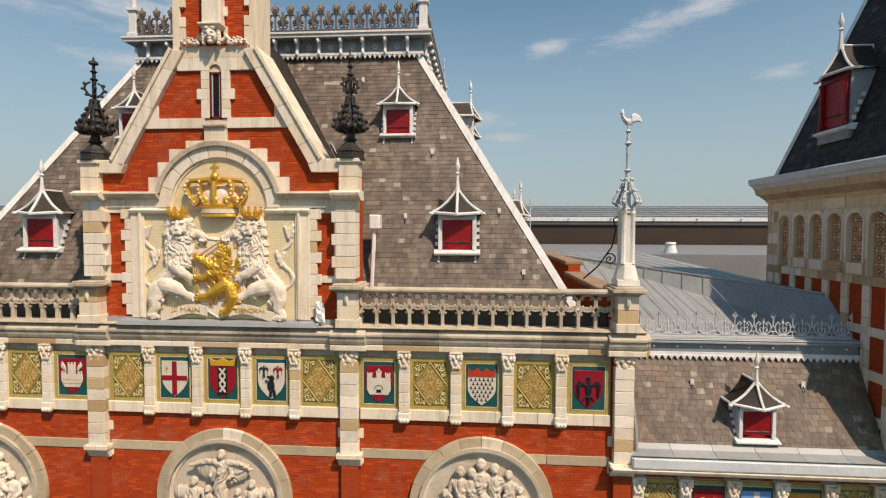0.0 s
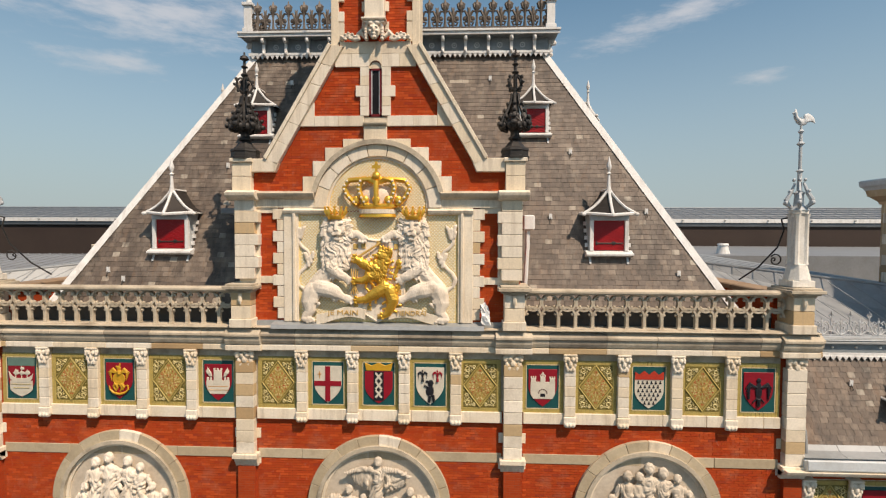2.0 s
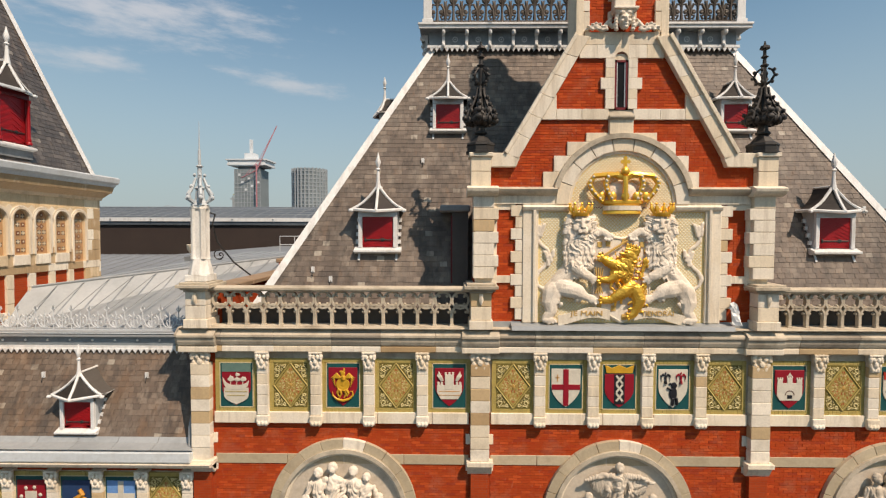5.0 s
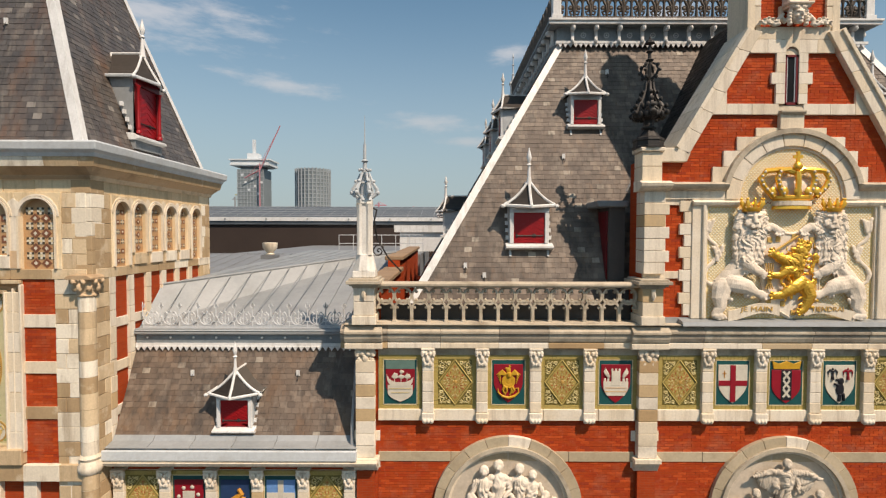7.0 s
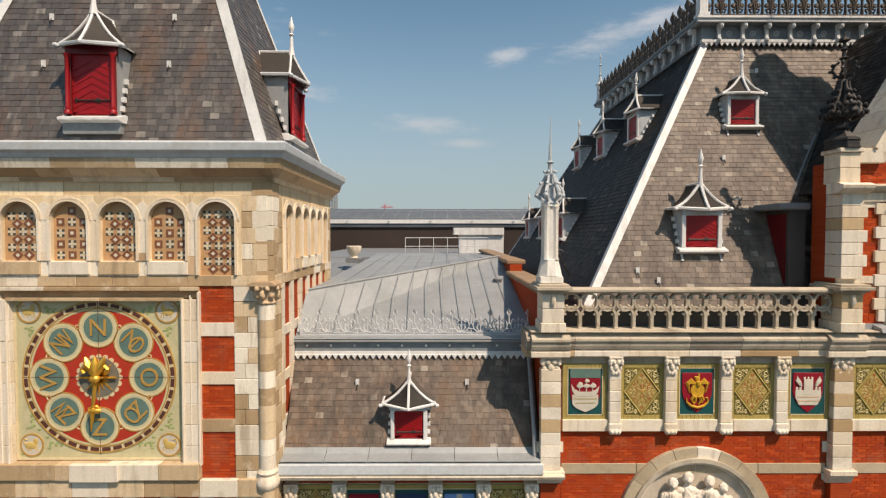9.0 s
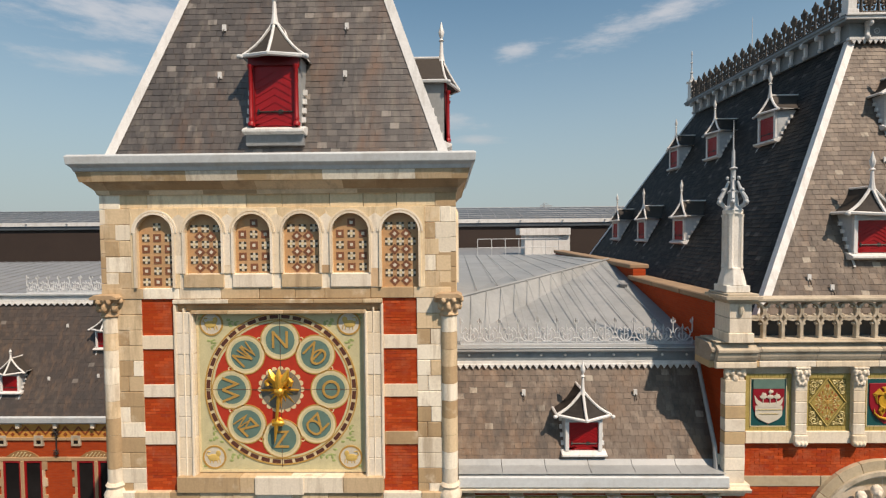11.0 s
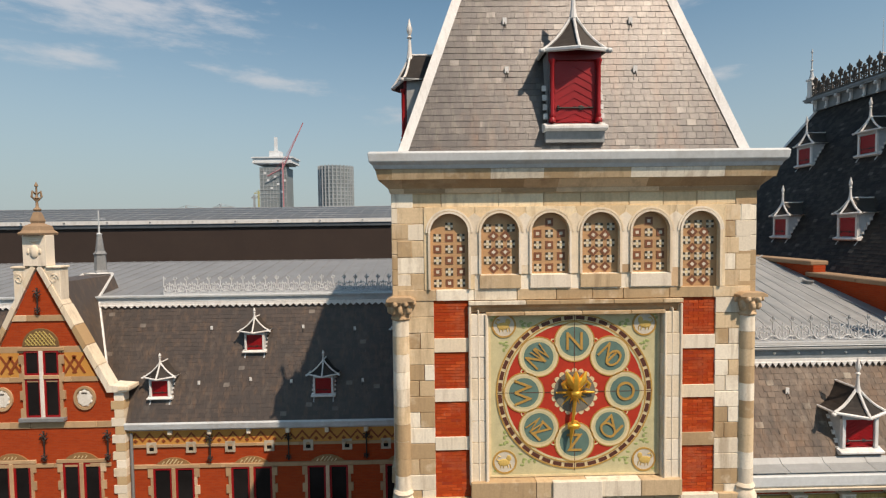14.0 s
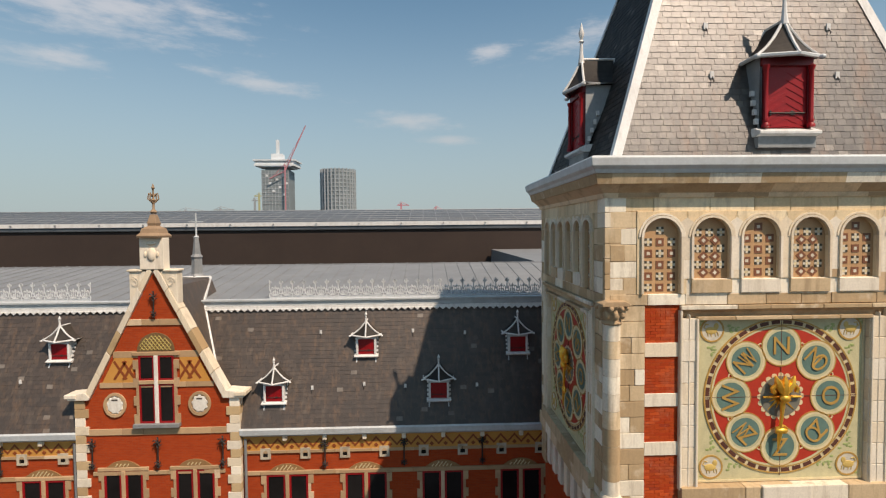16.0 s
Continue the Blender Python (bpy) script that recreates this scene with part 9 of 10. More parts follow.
    for i in range(4):
        a, b = Vector(B[i]), Vector(T[i])
        kx = -1 if i in (0, 3) else 1
        d = -1 if i < 2 else 1
        sec = [Vector(q) for q in ((-kx * 0.17, d * 0.035, 0.02), (kx * 0.045, d * 0.05, 0.04), (kx * 0.045, -d * 0.15, 0.02))]
        part("hip_flashing", Shape().add([a + q for q in sec] + [b + q for q in sec], [(0, 1, 4, 3), (1, 2, 5, 4), (2, 0, 3, 5), (0, 2, 1), (3, 4, 5)]), WHITE, r, "white painted hip flashing")
    # dormers
    TD = "tall dormer with red boarded shutter and slate hood"
    z = 24.74
    if "front" in faces:
        dormer((cx, cy - by + (z - zb) * 0.235 - 0.12, z), TD, "dormers of the tower roofs", 1.08, tall=0.42, slope=0.235)
        for dx in (-1.42, 1.5):
            for zz in (26.1, 27.3):
                copy_thing(hook, pose(cx + dx, cy - by + (zz - zb) * 0.235 - 0.02, zz))
    if "right" in faces:
        dormer((cx + bx - (z - zb) * 0.345 + 0.12, cy - 0.3, z), TD, "dormers of the tower roofs", 1.08, tall=0.42, turn=90, slope=0.345)
    if "left" in faces:
        z = 25.35 if cx > 0 else z
        dormer((cx - bx + (z - zb) * 0.345 - 0.12, cy + (0.5 if cx > 0 else -0.3), z), TD, "dormers of the tower roofs", 1.08, tall=0.42, turn=-90, slope=0.345)
    if with_dial:
        wind_dial((cx, y0 - 0.03, 18.93), "enamelled wind dial with teal letter discs and gilded pointer")
        wind_dial((cx - hx - 0.03, cy, 18.93), "enamelled wind dial on the shaded side of the tower", -90)
        part("label_stone", Shape().box(cx - 0.55, cx + 0.55, y0 - 0.31, y0 - 0.2, 16.60, 17.0), STONE_WHITE, e, bevel=0.01)
    return e


TX = 20.86
tower(C - TX, True, ("front", "right", "left"))
tower(C + TX, False, ("front", "left"))

# ---- far wing beyond the tower ----
WY = 7.75
wing = structure("wall_wing", Shape().box(-75, C - TX + 3.6, WY, 17.0, 0.0, 15.2), BRICK, "red brick wing with ochre tile frieze and stone bands", "wall")
part("tower_back", Shape().box(C - TX - 3.2, C - TX + 3.2, 5.2, WY + 0.5, 0.0, 19.5), BRICK_SIDE, wing)


def anchor(s, x, y, za, zb, k=1.0):
    """Curled wall anchor: a bar with a spray of scrolls at either end."""
    s.tube([(x, y, za), (x, y, zb)], 0.028, 5)
    for zc, r in ((zb - 0.2, 0.17 * k), (za + 0.15, 0.13 * k)):
        for i in range(6):
            a = TAU * i / 6 + 0.26
            s.tube([(x, y, zc), (x + r * 0.7 * math.cos(a), y - 0.03, zc + r * 0.7 * math.sin(a)), (x + r * math.cos(a + 0.5), y - 0.02, zc + r * math.sin(a + 0.5))], (0.03, 0.026, 0.016), 4)
        s.ball((x, y - 0.03, zc), 0.05 * k, 6, 5)
    return s


T_RUST = glaze("rust brown tile", (0.28, 0.07, 0.02))
T_FRIEZE = surface("ochre frieze tile", [(0.3, (0.55, 0.25, 0.05)), (0.7, (0.62, 0.30, 0.07))], 0.6, fine=30, bump=0.1)
XW0, XW1 = -62.0, C - TX - 3.75
GX0, GX1 = -41.80, -35.80
spans = ((XW0, GX0), (GX1, XW1 + 0.5))
for a, b in spans:
    part("tile_frieze", Shape().box(a, b, WY - 0.04, WY + 0.05, 14.42, 15.02), T_FRIEZE, wing, "ochre tile frieze with brown zigzag")
    course(wing, a, b, WY - 0.06, WY + 0.05, 14.30, 14.42, 1.6, STONE_BAND, seed=int(-a))
    course(wing, a, b, WY - 0.05, WY + 0.05, 13.46, 13.62, 1.6, STONE_BAND, seed=int(-a) + 1)
    s = Shape()
    n = int((b - a) / 0.52)
    q = (b - a) / n
    for i in range(n):
        x = a + i * q
        s.add([(x, WY - 0.055, 14.50), (x + q / 2, WY - 0.055, 14.80), (x + q, WY - 0.055, 14.50), (x + q, WY - 0.055, 14.60), (x + q / 2, WY - 0.055, 14.90), (x, WY - 0.055, 14.60)], [(0, 1, 4, 5), (1, 2, 3, 4)])
        s.add([(x + q / 2 - 0.09, WY - 0.055, 14.55), (x + q / 2, WY - 0.055, 14.46), (x + q / 2 + 0.09, WY - 0.055, 14.55), (x + q / 2, WY - 0.055, 14.64)], [(0, 1, 2, 3)])
    part("zigzag", s, T_RUST, wing, "dark brown zigzag tiles")
    part("eave_gutter", Shape().moulding([(0.16, 15.02), (0.20, 15.08), (0.28, 15.10), (0.31, 15.30), (0.27, 15.36), (0.1, 15.30), (-0.3, 15.40), (-0.3, 14.98), (0.1, 14.98)], a, b, WY), ZINC_PALE, wing, "pale zinc eave gutter")
    base = -26.65 if b > -30 else -44.7
    for i in range(-14, 14):
        x = base + i * 1.505
        if a + 0.3 < x < b - 0.2:
            part("eave_bracket", Shape().box(x - 0.08, x + 0.08, WY - 0.18, WY, 14.82, 15.02), STONE, wing, bevel=0.02)
            if i % 2 == 0:
                part("wall_anchor", anchor(Shape(), x, WY - 0.1, 13.72, 14.85), IRON, wing, "black iron wall anchor")
        x += 0.75
        if a + 0.3 < x < b - 0.3:
            part("vent_stone", Shape().arch_bay(x - 0.19, x + 0.19, 14.16, 14.50, x, 0.09, 14.32, WY - 0.06, WY + 0.02, 8).box(x - 0.19, x + 0.19, WY - 0.065, WY + 0.02, 14.08, 14.16), STONE_OLD, wing)
            # solid near-black plate stands for the unlit depth of the vent
            part("vent_hole", Shape().box(x - 0.1, x + 0.1, WY - 0.052, WY - 0.045, 14.16, 14.44), VOID, wing, "dark plate for the unlit vent opening")


def wing_window(x, z, w, h, label, y=WY, cross=False):
    """Two-light window with stone mullion, red frames and a patterned tile lunette."""
    e = thing("wing_window", (x, y, z), label, "window", "windows of the wing", kind="structure")
    part("lintel", Shape().box(-w / 2 - 0.22, w / 2 + 0.22, -0.06, 0.05, h, h + 0.13), STONE_BAND, e, bevel=0.01)
    for k in (-1, 1):
        jamb = Shape()
        for i in range(int(h / 0.34)):
            # long and short quoins beside the lights
            xa, xb = sorted((k * w / 2, k * (w / 2 + (0.10 if i % 2 else 0.20))))
            jamb.box(xa, xb, -0.045, 0.05, i * 0.34, i * 0.34 + 0.334)
        part("jamb", jamb, STONE_BAND, e)
    part("mullion", Shape().box(-0.07, 0.07, -0.08, 0.05, 0, h), SHAFT_WHITE if cross else STONE_BAND, e, bevel=0.01)
    if cross:
        part("transom", Shape().box(-w / 2, w / 2, -0.075, 0.05, h * 0.58, h * 0.58 + 0.14), STONE_BAND, e, bevel=0.01)
        part("sill", Shape().box(-w / 2 - 0.2, w / 2 + 0.2, -0.18, 0.05, -0.14, 0), LEAD, e, bevel=0.01)
    for k in (-1, 1):
        xa, xb = sorted((k * 0.07, k * w / 2))
        part("pane", Shape().box(xa, xb, -0.01, 0.03, 0, h), GLASS, e)
        for za, zb in (((0, h * 0.58), (h * 0.58 + 0.14, h)) if cross else ((0, h),)):
            t = 0.062 if cross else 0.075
            part("sash", Shape().box(xa, xa + t, -0.04, 0.0, za, zb).box(xb - t, xb, -0.04, 0.0, za, zb).box(xa + t, xb - t, -0.04, 0.0, zb - t, zb).box(xa + t, xb - t, -0.04, 0.0, za, za + t), RED, e, "red painted sash")
    r = w * 0.62
    if cross:
        rad, zc, z0 = w * 0.53, h + 0.17, h + 0.17
    else:
        rad, zc, z0 = r, h + 0.14 - r * 0.72, h + 0.14
    a0 = math.asin(max(0.0, (z0 - zc) / rad))
    arc = [(rad * math.cos(a0 + (math.pi - 2 * a0) * i / 16), zc + rad * math.sin(a0 + (math.pi - 2 * a0) * i / 16)) for i in range(17)]
    part("lunette", Shape().prism(arc, -0.035, 0.05), T_LUNETTE if cross else T_UMBER, e, "buff and brown tiled lunette")
    st = Shape()
    step_ = 0.14
    for d in ((-1, 1) if cross else (1,)):
        for i in range(-12, 13):
            # slanting bars, cut off at the arch
            run = [(i * step_ + d * t_ * 0.07, z0 + 0.03 + t_ * 0.09) for t_ in range(9)]
            run = [p for p in run if p[0] ** 2 + (p[1] - zc) ** 2 < (rad - 0.05) ** 2]
            if len(run) > 1:
                st.tube([(run[0][0], -0.036, run[0][1]), (run[-1][0], -0.036, run[-1][1])], 0.022, 4)
    part("lunette_bars", st, T_YELLOW if cross else T_CREAM, e)["kind"] = "stuff"
    return e


for x in (-25.15, -28.18, -31.13, -34.13, -43.2, -46.2, -49.2):
    wing_window(x, 11.75, 1.58, 1.72, "two-light window with red sashes and tiled lunette")
for x in (-37.48, -40.12):
    wing_window(x, 12.15, 1.42, 1.72, "two-light gable window with dark red sashes", WY - 0.22)

# wing roof
WB, WT, WYB, WYT = 15.34, 19.72, 7.55, 9.35
wr = structure("roof_wing", Shape().prism([(WYB, WB), (WYT, WT), (WYT + 0.2, WT), (17.0, 20.9), (17.0, 15)], XW0 - 10, C - TX + 3.0, "x"), SLATE_PLAIN, "dark and shaded slate mansard roof of the wing", "roof")
WS = (WYT - WYB) / (WT - WB)
length = math.hypot(WYT - WYB, WT - WB)
slates(wr, (XW0, WYB - 0.004, WB), (1, 0, 0), (0, WYT - WYB, WT - WB), lambda s: 0.0, lambda s: C - TX + 1.0 - XW0, length - 0.03, 300, (0.4, 3.6, 28.0, 33.5), 0.24, 0.16, SLATE_WING, 70)
part("apron_strip", Shape().box(XW0, XW1 + 3, WYT - 0.14, WYT - 0.08, WT - 0.12, WT), WHITE, wr, "white scalloped zinc edge")
s = Shape()
for i in range(150):
    xa = XW0 + i * 0.26
    s.prism([(xa, WT - 0.11), (xa + 0.13, WT - 0.22), (xa + 0.26, WT - 0.11)], WYT - 0.18, WYT - 0.135)
part("scallop_edge", s, WHITE, wr)
part("ridge_fascia", Shape().box(XW0, XW1 + 3, WYT - 0.08, WYT + 0.3, WT, WT + 0.20).box(XW0, XW1 + 3, WYT - 0.16, WYT + 0.3, WT + 0.20, WT + 0.28), GREY_PAINT, wr, bevel=0.01)
wz = structure("roof_wing_zinc", Shape().add([(XW0 - 10, WYT + 0.1, WT + 0.28), (C - TX + 3.4, WYT + 0.1, WT + 0.28), (C - TX + 3.4, 17.2, 20.92), (XW0 - 10, 17.2, 20.92), (XW0 - 10, 17.2, 18), (C - TX + 3.4, 17.2, 18), (C - TX + 3.4, WYT + 0.1, 18), (XW0 - 10, WYT + 0.1, 18)],
                                         [(0, 1, 2, 3), (3, 2, 5, 4), (0, 7, 6, 1), (4, 5, 6, 7), (1, 6, 5, 2), (0, 3, 4, 7)]), ZINC, "flat pale zinc roof over the wing", "roof")
for i in range(66):
    x = XW0 + i * 0.7
    part("seam", Shape().tube([(x, WYT + 0.15, WT + 0.295), (x, 17.2, 20.935)], 0.02, 4), ZINC, wz)
CW = "grey painted cast iron cresting along the wing roof"
cresting("iron_cresting", (GX1 + 0.6, WYT + 0.12, WT + 0.28), (XW1 + 0.6, WYT + 0.12, WT + 0.28), 0.46, 0.78, IRON_GREY, CW, "crestings of the wing", 0.022)
cresting("iron_cresting", (XW0 + 5, WYT + 0.12, WT + 0.28), (GX0 - 0.6, WYT + 0.12, WT + 0.28), 0.46, 0.78, IRON_GREY, CW, "crestings of the wing", 0.022)


def wing_y(z):
    return WYB + (z - WB) * WS


WD = "small dormer with red shutter on the wing roof"
wd = None
for x, z in ((-34.6, 16.15), (-28.3, 16.15), (-31.15, 17.75), (-25.1, 17.75), (-43.0, 17.75), (-45.8, 16.15), (-49.0, 17.75)):
    m = pose(x, wing_y(z) - 0.05, z)
    if wd is None:
        wd = dormer((x, wing_y(z) - 0.05, z), WD, "dormers of the wing roof", 0.74, slope=WS, flare=0.80, rise=0.92, tip=0.6)
    else:
        copy_thing(wd, m)
for x, z in ((-33.2, 16.6), (-31.2, 16.7), (-29.6, 16.6), (-33.0, 18.6), (-29.3, 18.6), (-27.2, 18.5), (-26.8, 16.6), (-44.3, 17.0)):
    copy_thing(hook, pose(x, wing_y(z) - 0.02, z))

# stepped wing gable
GC = (GX0 + GX1) / 2
gb = thing("wing_gable", (GC, WY - 0.22, 0), "tall red brick gable with cream stone coping and ochre tiles", "gable", kind="structure")
gb.scale = (0.90, 1, 1)
hw = 3.30
part("brick_core", Shape().prism([(-hw, 0), (hw, 0), (hw, 16.6), (2.70, 16.6), (0.10, 21.3), (-0.10, 21.3), (-2.70, 16.6), (-hw, 16.6)], 0, 0.36), BRICK, gb)
part("gable_roof", Shape().prism([(-2.75, 15.6), (2.75, 15.6), (0.75, 20.75), (-0.75, 20.75)], 0.36, 3.3), SLATE_WING, gb)
for k in (-1, 1):
    part("valley_strip", Shape().tube([(k * 2.78, 0.10, 15.6), (k * 1.17, 1.76, 19.76)], 0.05, 4), WHITE, gb, "white zinc valley strip")
    part("ridge_strip", Shape().tube([(k * 1.12, 1.72, 19.86), (k * 0.72, 3.3, 20.8), (0, 3.3, 20.8)], 0.06, 4), WHITE, gb)
    a, b = Vector((k * 2.84, 16.86)), Vector((k * 0.16, 21.50))
    ai, bi = Vector((k * 2.66, 16.68)), Vector((k * 0.02, 21.32))
    for i in range(6):
        p, q, pi, qi = a.lerp(b, i / 6), a.lerp(b, (i + 0.985) / 6), ai.lerp(bi, i / 6), ai.lerp(bi, (i + 0.985) / 6)
        part("coping_stone", Shape().prism([tuple(p), tuple(q), tuple(qi), tuple(pi)], -0.12, 0.40), STONE_TAN if i == 2 else STONE_PALE, gb, bevel=0.012)
    part("kneeler", Shape().prism([(k * 3.55, 16.58), (k * 2.72, 16.58), (k * 2.66, 16.68), (k * 2.84, 16.86), (k * 3.55, 16.80)], -0.14, 0.5).box(min(k * 3.2, k * 3.66), max(k * 3.2, k * 3.66), -0.18, 0.5, 16.66, 16.80), STONE_PALE, gb, bevel=0.012)
    xa, xb = sorted((k * (hw - 0.36), k * (hw + 0.05)))
    blocks(gb, xa, xb, -0.05, 0.3, 11.0, 16.55, 0.32, STONE_BLOCK, seed=80 + k, tooth=0.14, tooth_side=-k)
    part("pipe", Shape().tube([(k * (hw + 0.2), 0.1, 14.9), (k * (hw + 0.2), 0.1, 9)], 0.06, 6), ZINC, gb)
    part("tile_field", Shape().prism([(k * 0.95, 17.20), (k * 2.20, 17.20), (k * 1.68, 18.12), (k * 0.95, 18.12)] if k > 0 else [(-2.20, 17.20), (-0.95, 17.20), (-0.95, 18.12), (-1.68, 18.12)], -0.035, 0.1), T_FRIEZE, gb, "ochre tile field with brown crosses")
    cx = k * 1.32
    for qx in (cx - 0.14, cx + 0.22):
        for d in (-1, 1):
            part("cross_bar", Shape().prism([(qx - 0.29, 17.66 - d * 0.32), (qx - 0.20, 17.66 - d * 0.36), (qx + 0.29, 17.66 + d * 0.32), (qx + 0.20, 17.66 + d * 0.36)], -0.045 - 0.003 * d - (0.006 if qx > cx else 0), -0.02), T_RUST, gb)
    part("medallion_rim", Shape().ring((k * 1.72, 16.36), 0.36, 0.46, -0.06, 0.05, seg=24), STONE_BAND, gb)
    part("medallion", Shape().disc((k * 1.72, 16.36), 0.37, -0.015, 0.05, 24), STONE_BROWN, gb)
    rag = Shape().disc((k * 1.72, 16.36), 0.29, -0.05, 0.0, 20)
    for i in range(9):
        rag.ball((k * 1.72 + 0.27 * math.cos(TAU * i / 9 + 0.2), -0.02, 16.36 + 0.27 * math.sin(TAU * i / 9 + 0.2)), (0.075, 0.035, 0.075), 8, 6)
    part("medallion_plate", rag, SHAFT_WHITE, gb, "pale carved medallion")
    # solid dark bar stands for the shaded recess near the plate's top
    part("medallion_slot", Shape().box(k * 1.72 - 0.12, k * 1.72 + 0.12, -0.056, -0.03, 16.52, 16.58), IRON_BROWN, gb)
course(gb, -2.32, 2.32, -0.04, 0.1, 17.00, 17.20, 1.2, STONE_BAND, seed=1)
course(gb, -1.75, 1.75, -0.04, 0.1, 18.12, 18.36, 0.9, STONE_BAND, seed=6)
course(gb, -3.0, 3.0, -0.04, 0.1, 15.22, 15.46, 1.2, STONE_BAND, seed=2)
course(gb, -1.22, 1.22, -0.04, 0.1, 19.32, 19.55, 0.8, STONE_BAND, seed=3)
course(gb, -2.7, 2.7, -0.04, 0.1, 13.70, 13.85, 1.2, STONE_BAND, seed=4)
for x in (-2.65, 0.0, 2.65):
    part("wall_anchor", anchor(Shape(), x, -0.1, 13.98, 15.14, 1.2), IRON, gb, "black iron wall anchor")
part("wall_anchor", anchor(Shape(), 0, -0.1, 19.62, 20.6, 1.1), IRON, gb, "black iron wall anchor")
for k in (-1, 1):
    part("ear_block", Shape().prism([(k * 0.30, 21.34), (k * 0.96, 21.34), (k * 0.96, 20.05), (k * 0.90, 20.20), (k * 0.30, 21.24)], -0.08, 0.36).box(min(k * 0.42, k * 1.02), max(k * 0.42, k * 1.02), -0.14, 0.38, 21.32, 21.40), STONE, gb, bevel=0.02)
    part("scroll_carving", scroll(Shape(), k * 0.72, 20.95, 0.2, 1.5, k, -0.12), STONE, gb)
part("pedestal", Shape().box(-0.48, 0.48, -0.14, 0.30, 21.40, 22.56), STONE_PALE, gb, bevel=0.015)
part("cartouche", Shape().ball((0, -0.14, 21.95), (0.20, 0.08, 0.26), 8, 6).ball((0, -0.14, 22.35), (0.22, 0.06, 0.07), 8, 6).ball((-0.24, -0.14, 21.95), (0.07, 0.05, 0.12), 6, 5).ball((0.24, -0.14, 21.95), (0.07, 0.05, 0.12), 6, 5), STONE, gb, smooth=True)
part("roof_cap", Shape().lathe([(0.62, 22.56), (0.66, 22.64), (0.52, 22.74), (0.46, 22.90), (0.22, 23.0), (0.26, 23.10), (0.14, 23.42)], 0, 0.1, 0, 4, TAU / 8), COPING, gb, bevel=0.01)
f = Shape().lathe([(0.10, 23.45), (0.14, 23.52), (0.05, 23.62), (0.045, 23.9), (0.09, 23.95), (0.04, 24.0), (0.03, 24.35), (0.07, 24.4), (0.01, 24.55)], 0, 0.1, 0, 8)
for i in range(4):
    a = TAU * i / 4
    f.tube([(0.05 * math.cos(a), 0.1 + 0.05 * math.sin(a), 23.85), (0.22 * math.cos(a), 0.1 + 0.22 * math.sin(a), 24.0), (0.18 * math.cos(a), 0.1 + 0.18 * math.sin(a), 24.2), (0.05 * math.cos(a), 0.1 + 0.05 * math.sin(a), 24.1)], 0.03, 5)
part("stone_finial", f, COPING, gb, smooth=True)
wing_window(GC, 15.66, 1.28, 2.54, "tall cross window with red sashes and tiled lunette", WY - 0.24, True)

sp = thing("roof_spirelet", (-38.85, 11.1, 20.3), "grey zinc spirelet with finial on the wing roof", "spirelet")
part("body", Shape().lathe([(0.42, 0), (0.40, 0.3), (0.30, 0.45), (0.32, 0.55), (0.25, 0.65), (0.22, 1.3), (0.27, 1.38), (0.18, 1.5), (0.10, 2.2)], seg=8), LEAD, sp)
part("tip", Shape().lathe([(0.10, 2.2), (0.13, 2.25), (0.04, 2.32), (0.03, 3.3)], seg=6).box(-0.3, 0.3, -0.02, 0.02, 2.9, 2.94), GREY_PAINT, sp)

# ---- platform hall and skyline ----
BROWN_SHEET = surface("brown sheet", [(0.3, (0.040, 0.027, 0.022)), (0.7, (0.050, 0.034, 0.027))], 0.85, scale=0.3, fine=1.5, bump=0.05)
SHED_ROOF = surface("grey hall roof", [(0.3, (0.075, 0.090, 0.105)), (0.7, (0.105, 0.122, 0.138))], 0.55, 0.0, scale=0.4, fine=1.2, bump=0.05)
hall = structure("platform_hall", Shape().box(-190, 190, 40.0, 41.0, 0.0, 22.95), BROWN_SHEET, "long brown clad side of the platform hall", "hall")
part("light_band", Shape().box(-190, 190, 39.7, 40.5, 23.35, 23.75), WHITE, hall, "white gutter band")
part("grey_band", Shape().box(-190, 190, 39.9, 40.6, 22.95, 23.35), LEAD, hall)
pts = [(39.8, 23.75), (41.5, 24.15), (45.0, 24.75), (52.0, 25.45), (62.0, 25.95), (62.0, 23.0), (39.8, 23.0)]
part("hall_roof", Shape().prism(pts, -190, 190, "x"), SHED_ROOF, hall)
grid = Shape()
for i in range(270):
    x = -190 + i * 1.4
    grid.tube([(x, 39.9, 23.80), (x, 41.5, 24.17), (x, 45.0, 24.77), (x, 52.0, 25.47), (x, 61.0, 25.92)], 0.024, 3)
for y, z in ((40.6, 23.96), (41.5, 24.17), (43.2, 24.46), (45.0, 24.77), (48.5, 25.12), (52.0, 25.47), (56.5, 25.70)):
    grid.tube([(-190, y, z), (190, y, z)], 0.022, 3)
part("glazing_bars", grid, ZINC_LINK, hall)["kind"] = "stuff"
brk = Shape().box(-0.06, 0.06, -0.15, 0.0, 0.0, 0.12).mesh("band_bracket")
for i in range(44):
    part("band_bracket", brk, LEAD, hall, place=pose(-100 + i * 4.3, 39.7, 23.5))
rl = thing("roof_railing", (0, 0, 0), "grey galvanised railing and white box on the hall gutter", "railing")
for i in range(7):
    part("post", Shape().tube([(-15.2 + i * 0.9, 20.0 + 0.2 * i, 20.8), (-15.2 + i * 0.9, 20.0 + 0.2 * i, 22.0)], 0.025, 5), IRON_GREY, rl)
for z in (21.45, 22.0):
    part("rail", Shape().tube([(-15.2, 20.0, z), (-9.8, 21.2, z)], 0.025, 5), IRON_GREY, rl)
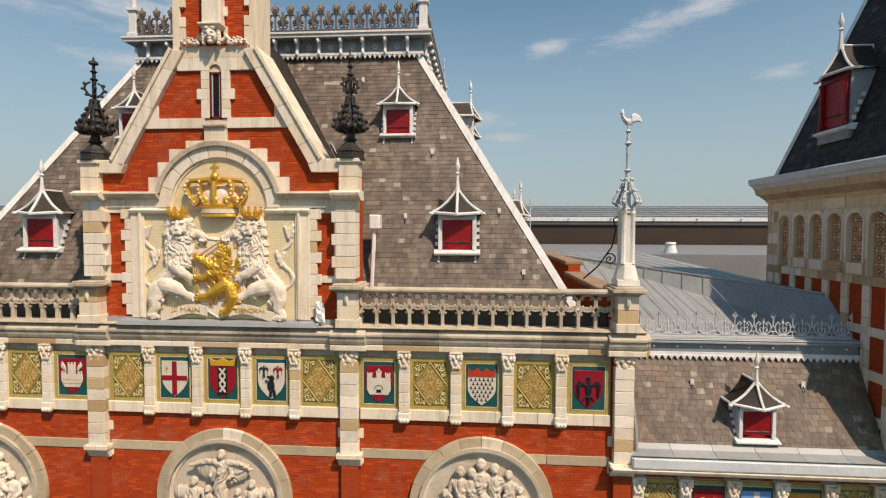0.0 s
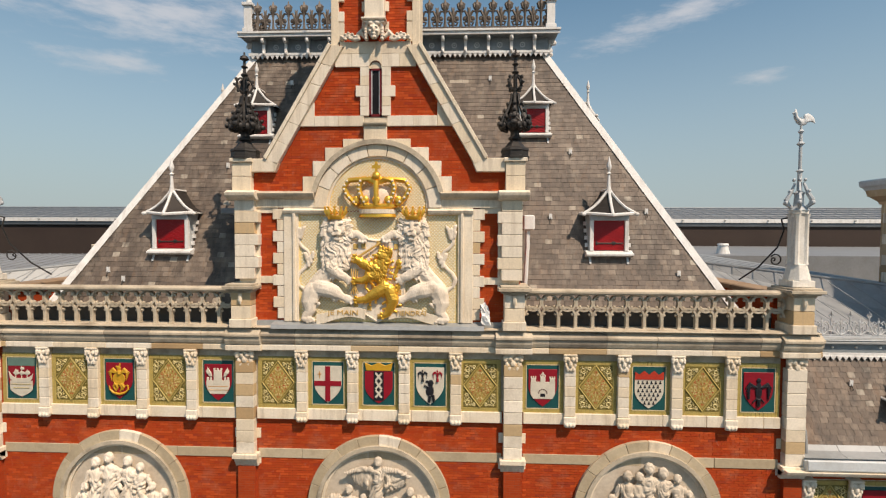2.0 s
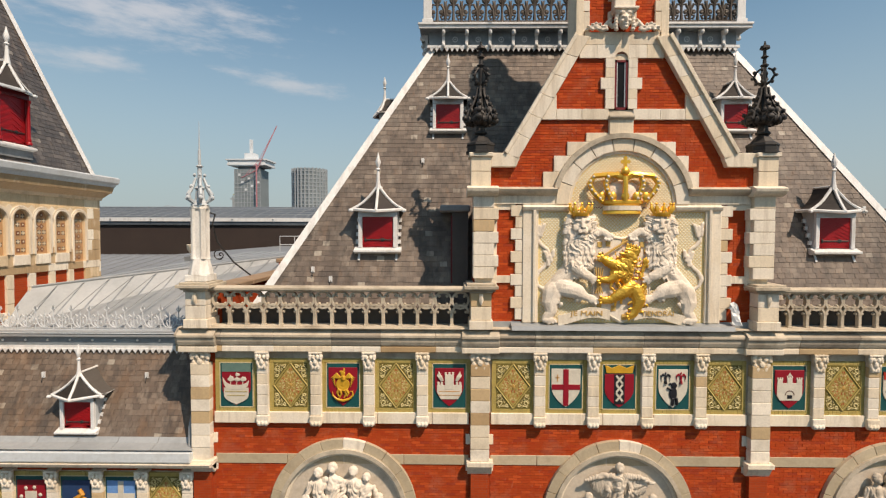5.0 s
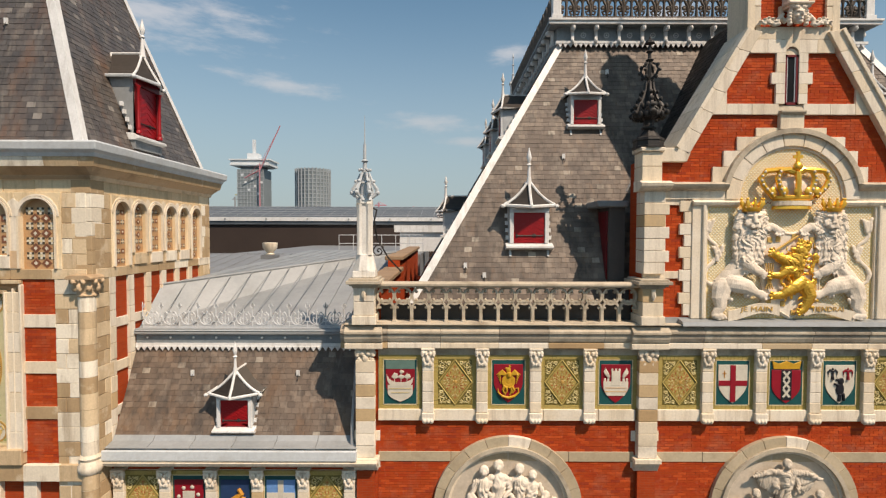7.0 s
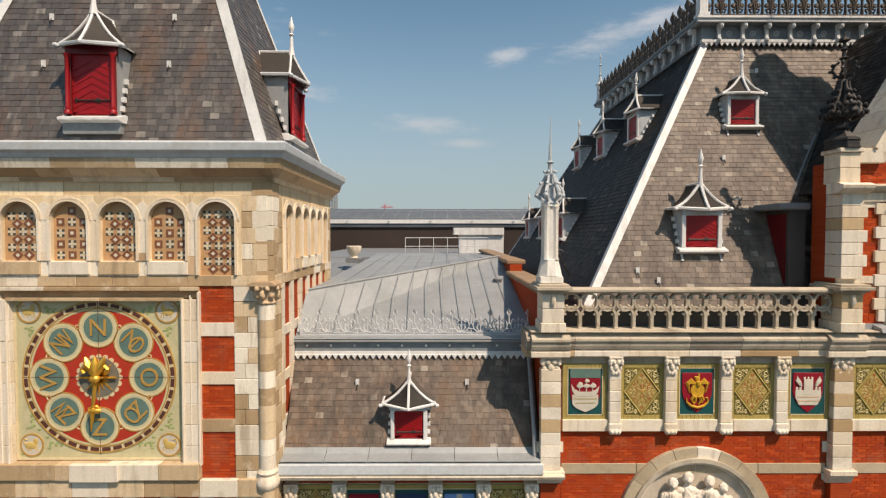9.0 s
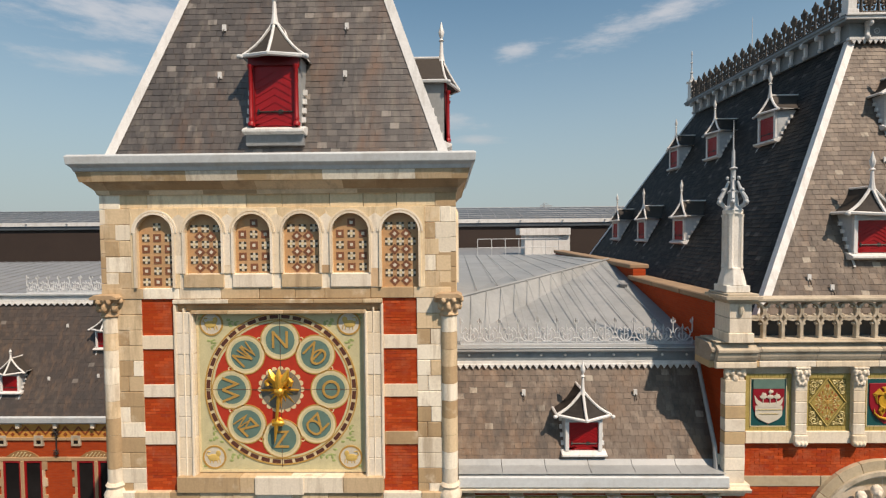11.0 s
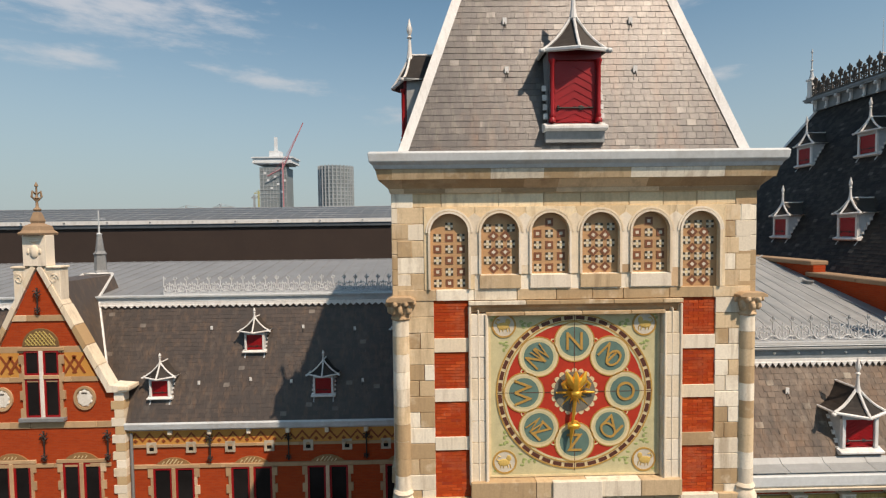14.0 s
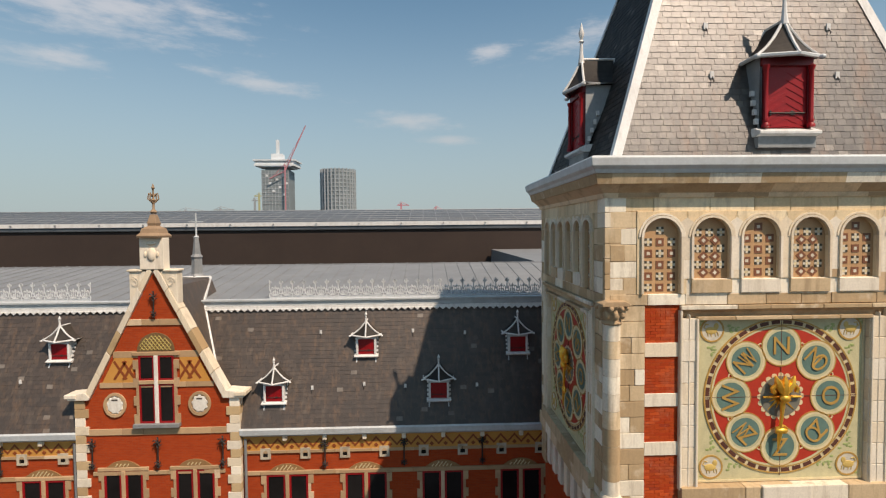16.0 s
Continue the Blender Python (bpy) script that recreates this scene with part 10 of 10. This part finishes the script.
part("white_box", Shape().box(-11.6, -8.4, 24.0, 26.0, 20.8, 22.2).box(-12.0, -8.4, 23.8, 26.0, 22.2, 22.7), WHITE, rl, "white plant box")

DIST, K, LOW = 215.0, 0.279, -58.4  # distance and scale fit the skyline to the camera's view; foot below its datum
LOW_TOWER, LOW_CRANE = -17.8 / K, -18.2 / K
# distance haze is mixed into these skyline colours
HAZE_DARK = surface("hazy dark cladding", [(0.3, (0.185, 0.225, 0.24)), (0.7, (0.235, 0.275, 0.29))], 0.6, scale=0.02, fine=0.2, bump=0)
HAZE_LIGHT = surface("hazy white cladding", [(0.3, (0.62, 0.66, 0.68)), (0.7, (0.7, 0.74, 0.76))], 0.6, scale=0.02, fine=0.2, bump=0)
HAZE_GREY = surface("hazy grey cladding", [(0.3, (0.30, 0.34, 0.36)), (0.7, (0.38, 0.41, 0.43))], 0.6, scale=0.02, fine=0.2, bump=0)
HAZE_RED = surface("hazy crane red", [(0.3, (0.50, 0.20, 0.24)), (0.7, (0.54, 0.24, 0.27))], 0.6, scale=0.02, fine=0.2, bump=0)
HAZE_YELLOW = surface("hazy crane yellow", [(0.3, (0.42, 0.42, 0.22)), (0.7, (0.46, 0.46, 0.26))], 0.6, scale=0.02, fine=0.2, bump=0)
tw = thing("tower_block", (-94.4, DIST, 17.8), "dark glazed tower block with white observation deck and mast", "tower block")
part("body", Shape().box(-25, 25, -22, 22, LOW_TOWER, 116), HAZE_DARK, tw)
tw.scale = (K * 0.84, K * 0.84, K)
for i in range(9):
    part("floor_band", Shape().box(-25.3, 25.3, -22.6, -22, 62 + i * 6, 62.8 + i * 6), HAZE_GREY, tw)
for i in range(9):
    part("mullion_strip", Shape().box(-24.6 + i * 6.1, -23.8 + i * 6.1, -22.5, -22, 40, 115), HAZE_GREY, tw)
# pale colour stands for lit windows; the panes do not glow
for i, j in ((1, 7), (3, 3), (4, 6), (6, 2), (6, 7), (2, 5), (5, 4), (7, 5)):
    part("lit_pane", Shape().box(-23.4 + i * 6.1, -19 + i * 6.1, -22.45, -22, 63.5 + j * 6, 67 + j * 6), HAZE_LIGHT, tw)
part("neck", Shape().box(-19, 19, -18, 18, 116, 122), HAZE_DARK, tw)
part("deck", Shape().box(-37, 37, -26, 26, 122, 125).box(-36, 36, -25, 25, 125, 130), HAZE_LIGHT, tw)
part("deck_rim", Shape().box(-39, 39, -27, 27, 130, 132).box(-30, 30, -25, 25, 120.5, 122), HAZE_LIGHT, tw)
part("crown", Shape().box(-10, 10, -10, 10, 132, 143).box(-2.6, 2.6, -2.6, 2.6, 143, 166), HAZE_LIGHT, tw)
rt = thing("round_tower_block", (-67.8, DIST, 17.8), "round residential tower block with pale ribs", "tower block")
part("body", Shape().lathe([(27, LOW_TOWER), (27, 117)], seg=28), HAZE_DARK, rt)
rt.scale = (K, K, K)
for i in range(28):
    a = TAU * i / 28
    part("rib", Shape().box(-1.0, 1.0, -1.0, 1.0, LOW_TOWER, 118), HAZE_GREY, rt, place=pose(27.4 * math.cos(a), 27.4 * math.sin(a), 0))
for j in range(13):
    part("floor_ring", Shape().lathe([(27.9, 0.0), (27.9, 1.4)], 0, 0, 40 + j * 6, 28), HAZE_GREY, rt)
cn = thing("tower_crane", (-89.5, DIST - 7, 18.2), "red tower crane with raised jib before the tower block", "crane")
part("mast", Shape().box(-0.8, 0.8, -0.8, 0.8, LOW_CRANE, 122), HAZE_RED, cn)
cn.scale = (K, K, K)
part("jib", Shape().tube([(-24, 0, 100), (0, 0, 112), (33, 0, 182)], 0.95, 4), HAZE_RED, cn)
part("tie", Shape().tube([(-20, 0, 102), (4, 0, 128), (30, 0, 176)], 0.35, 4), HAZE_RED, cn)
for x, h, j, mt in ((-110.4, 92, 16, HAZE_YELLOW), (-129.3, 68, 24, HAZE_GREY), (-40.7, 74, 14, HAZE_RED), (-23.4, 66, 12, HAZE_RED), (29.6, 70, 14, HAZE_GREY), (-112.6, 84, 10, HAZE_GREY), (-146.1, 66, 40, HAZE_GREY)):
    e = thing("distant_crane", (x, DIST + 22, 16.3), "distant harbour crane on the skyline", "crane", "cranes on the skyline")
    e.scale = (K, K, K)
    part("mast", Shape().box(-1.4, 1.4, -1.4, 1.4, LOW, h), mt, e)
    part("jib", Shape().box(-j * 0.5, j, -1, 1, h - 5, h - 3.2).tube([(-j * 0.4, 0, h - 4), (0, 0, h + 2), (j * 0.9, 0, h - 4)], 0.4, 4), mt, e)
mast = thing("aerial_mast", (11.5, 33.0, 20.95), "thin grey aerial mast on the hall roof", "aerial")
part("pole", Shape().tube([(0, 0, 0), (0, 0, 4.3)], 0.05, 6).box(-1.0, 1.0, -0.03, 0.03, 3.9, 3.96), IRON_GREY, mast)

# ---- bricks of the pavilion ----
for k, (a, b) in enumerate(((-10.1, -3.72), (-3.18, 3.18), (3.72, 10.1))):
    brickwork(wall, C + a, C + b, FY, 16.71, 17.52, clear_of_rounds, 100 if k == 1 else 90, seed=k)
    brickwork(wall, C + a, C + b, FY, 14.6, 16.46, clear_of_rounds, 0, seed=10 + k)
brickwork(gable, -3.2, 3.2, GY, 20.1, 22.9, in_gable, 120, seed=31)
brickwork(gable, -3.2, 3.2, GY, 23.42, 25.04, lambda px, pz: in_gable(px, pz) and px * px + (pz - 22.995) ** 2 > 1.66 ** 2, 100, seed=32)
brickwork(gable, -2.0, 2.0, GY, 25.33, 26.48, in_gable, 60, seed=33)
brickwork(gable, -0.9, 0.9, GY, 27.06, 29.6, in_gable, 0, seed=34)
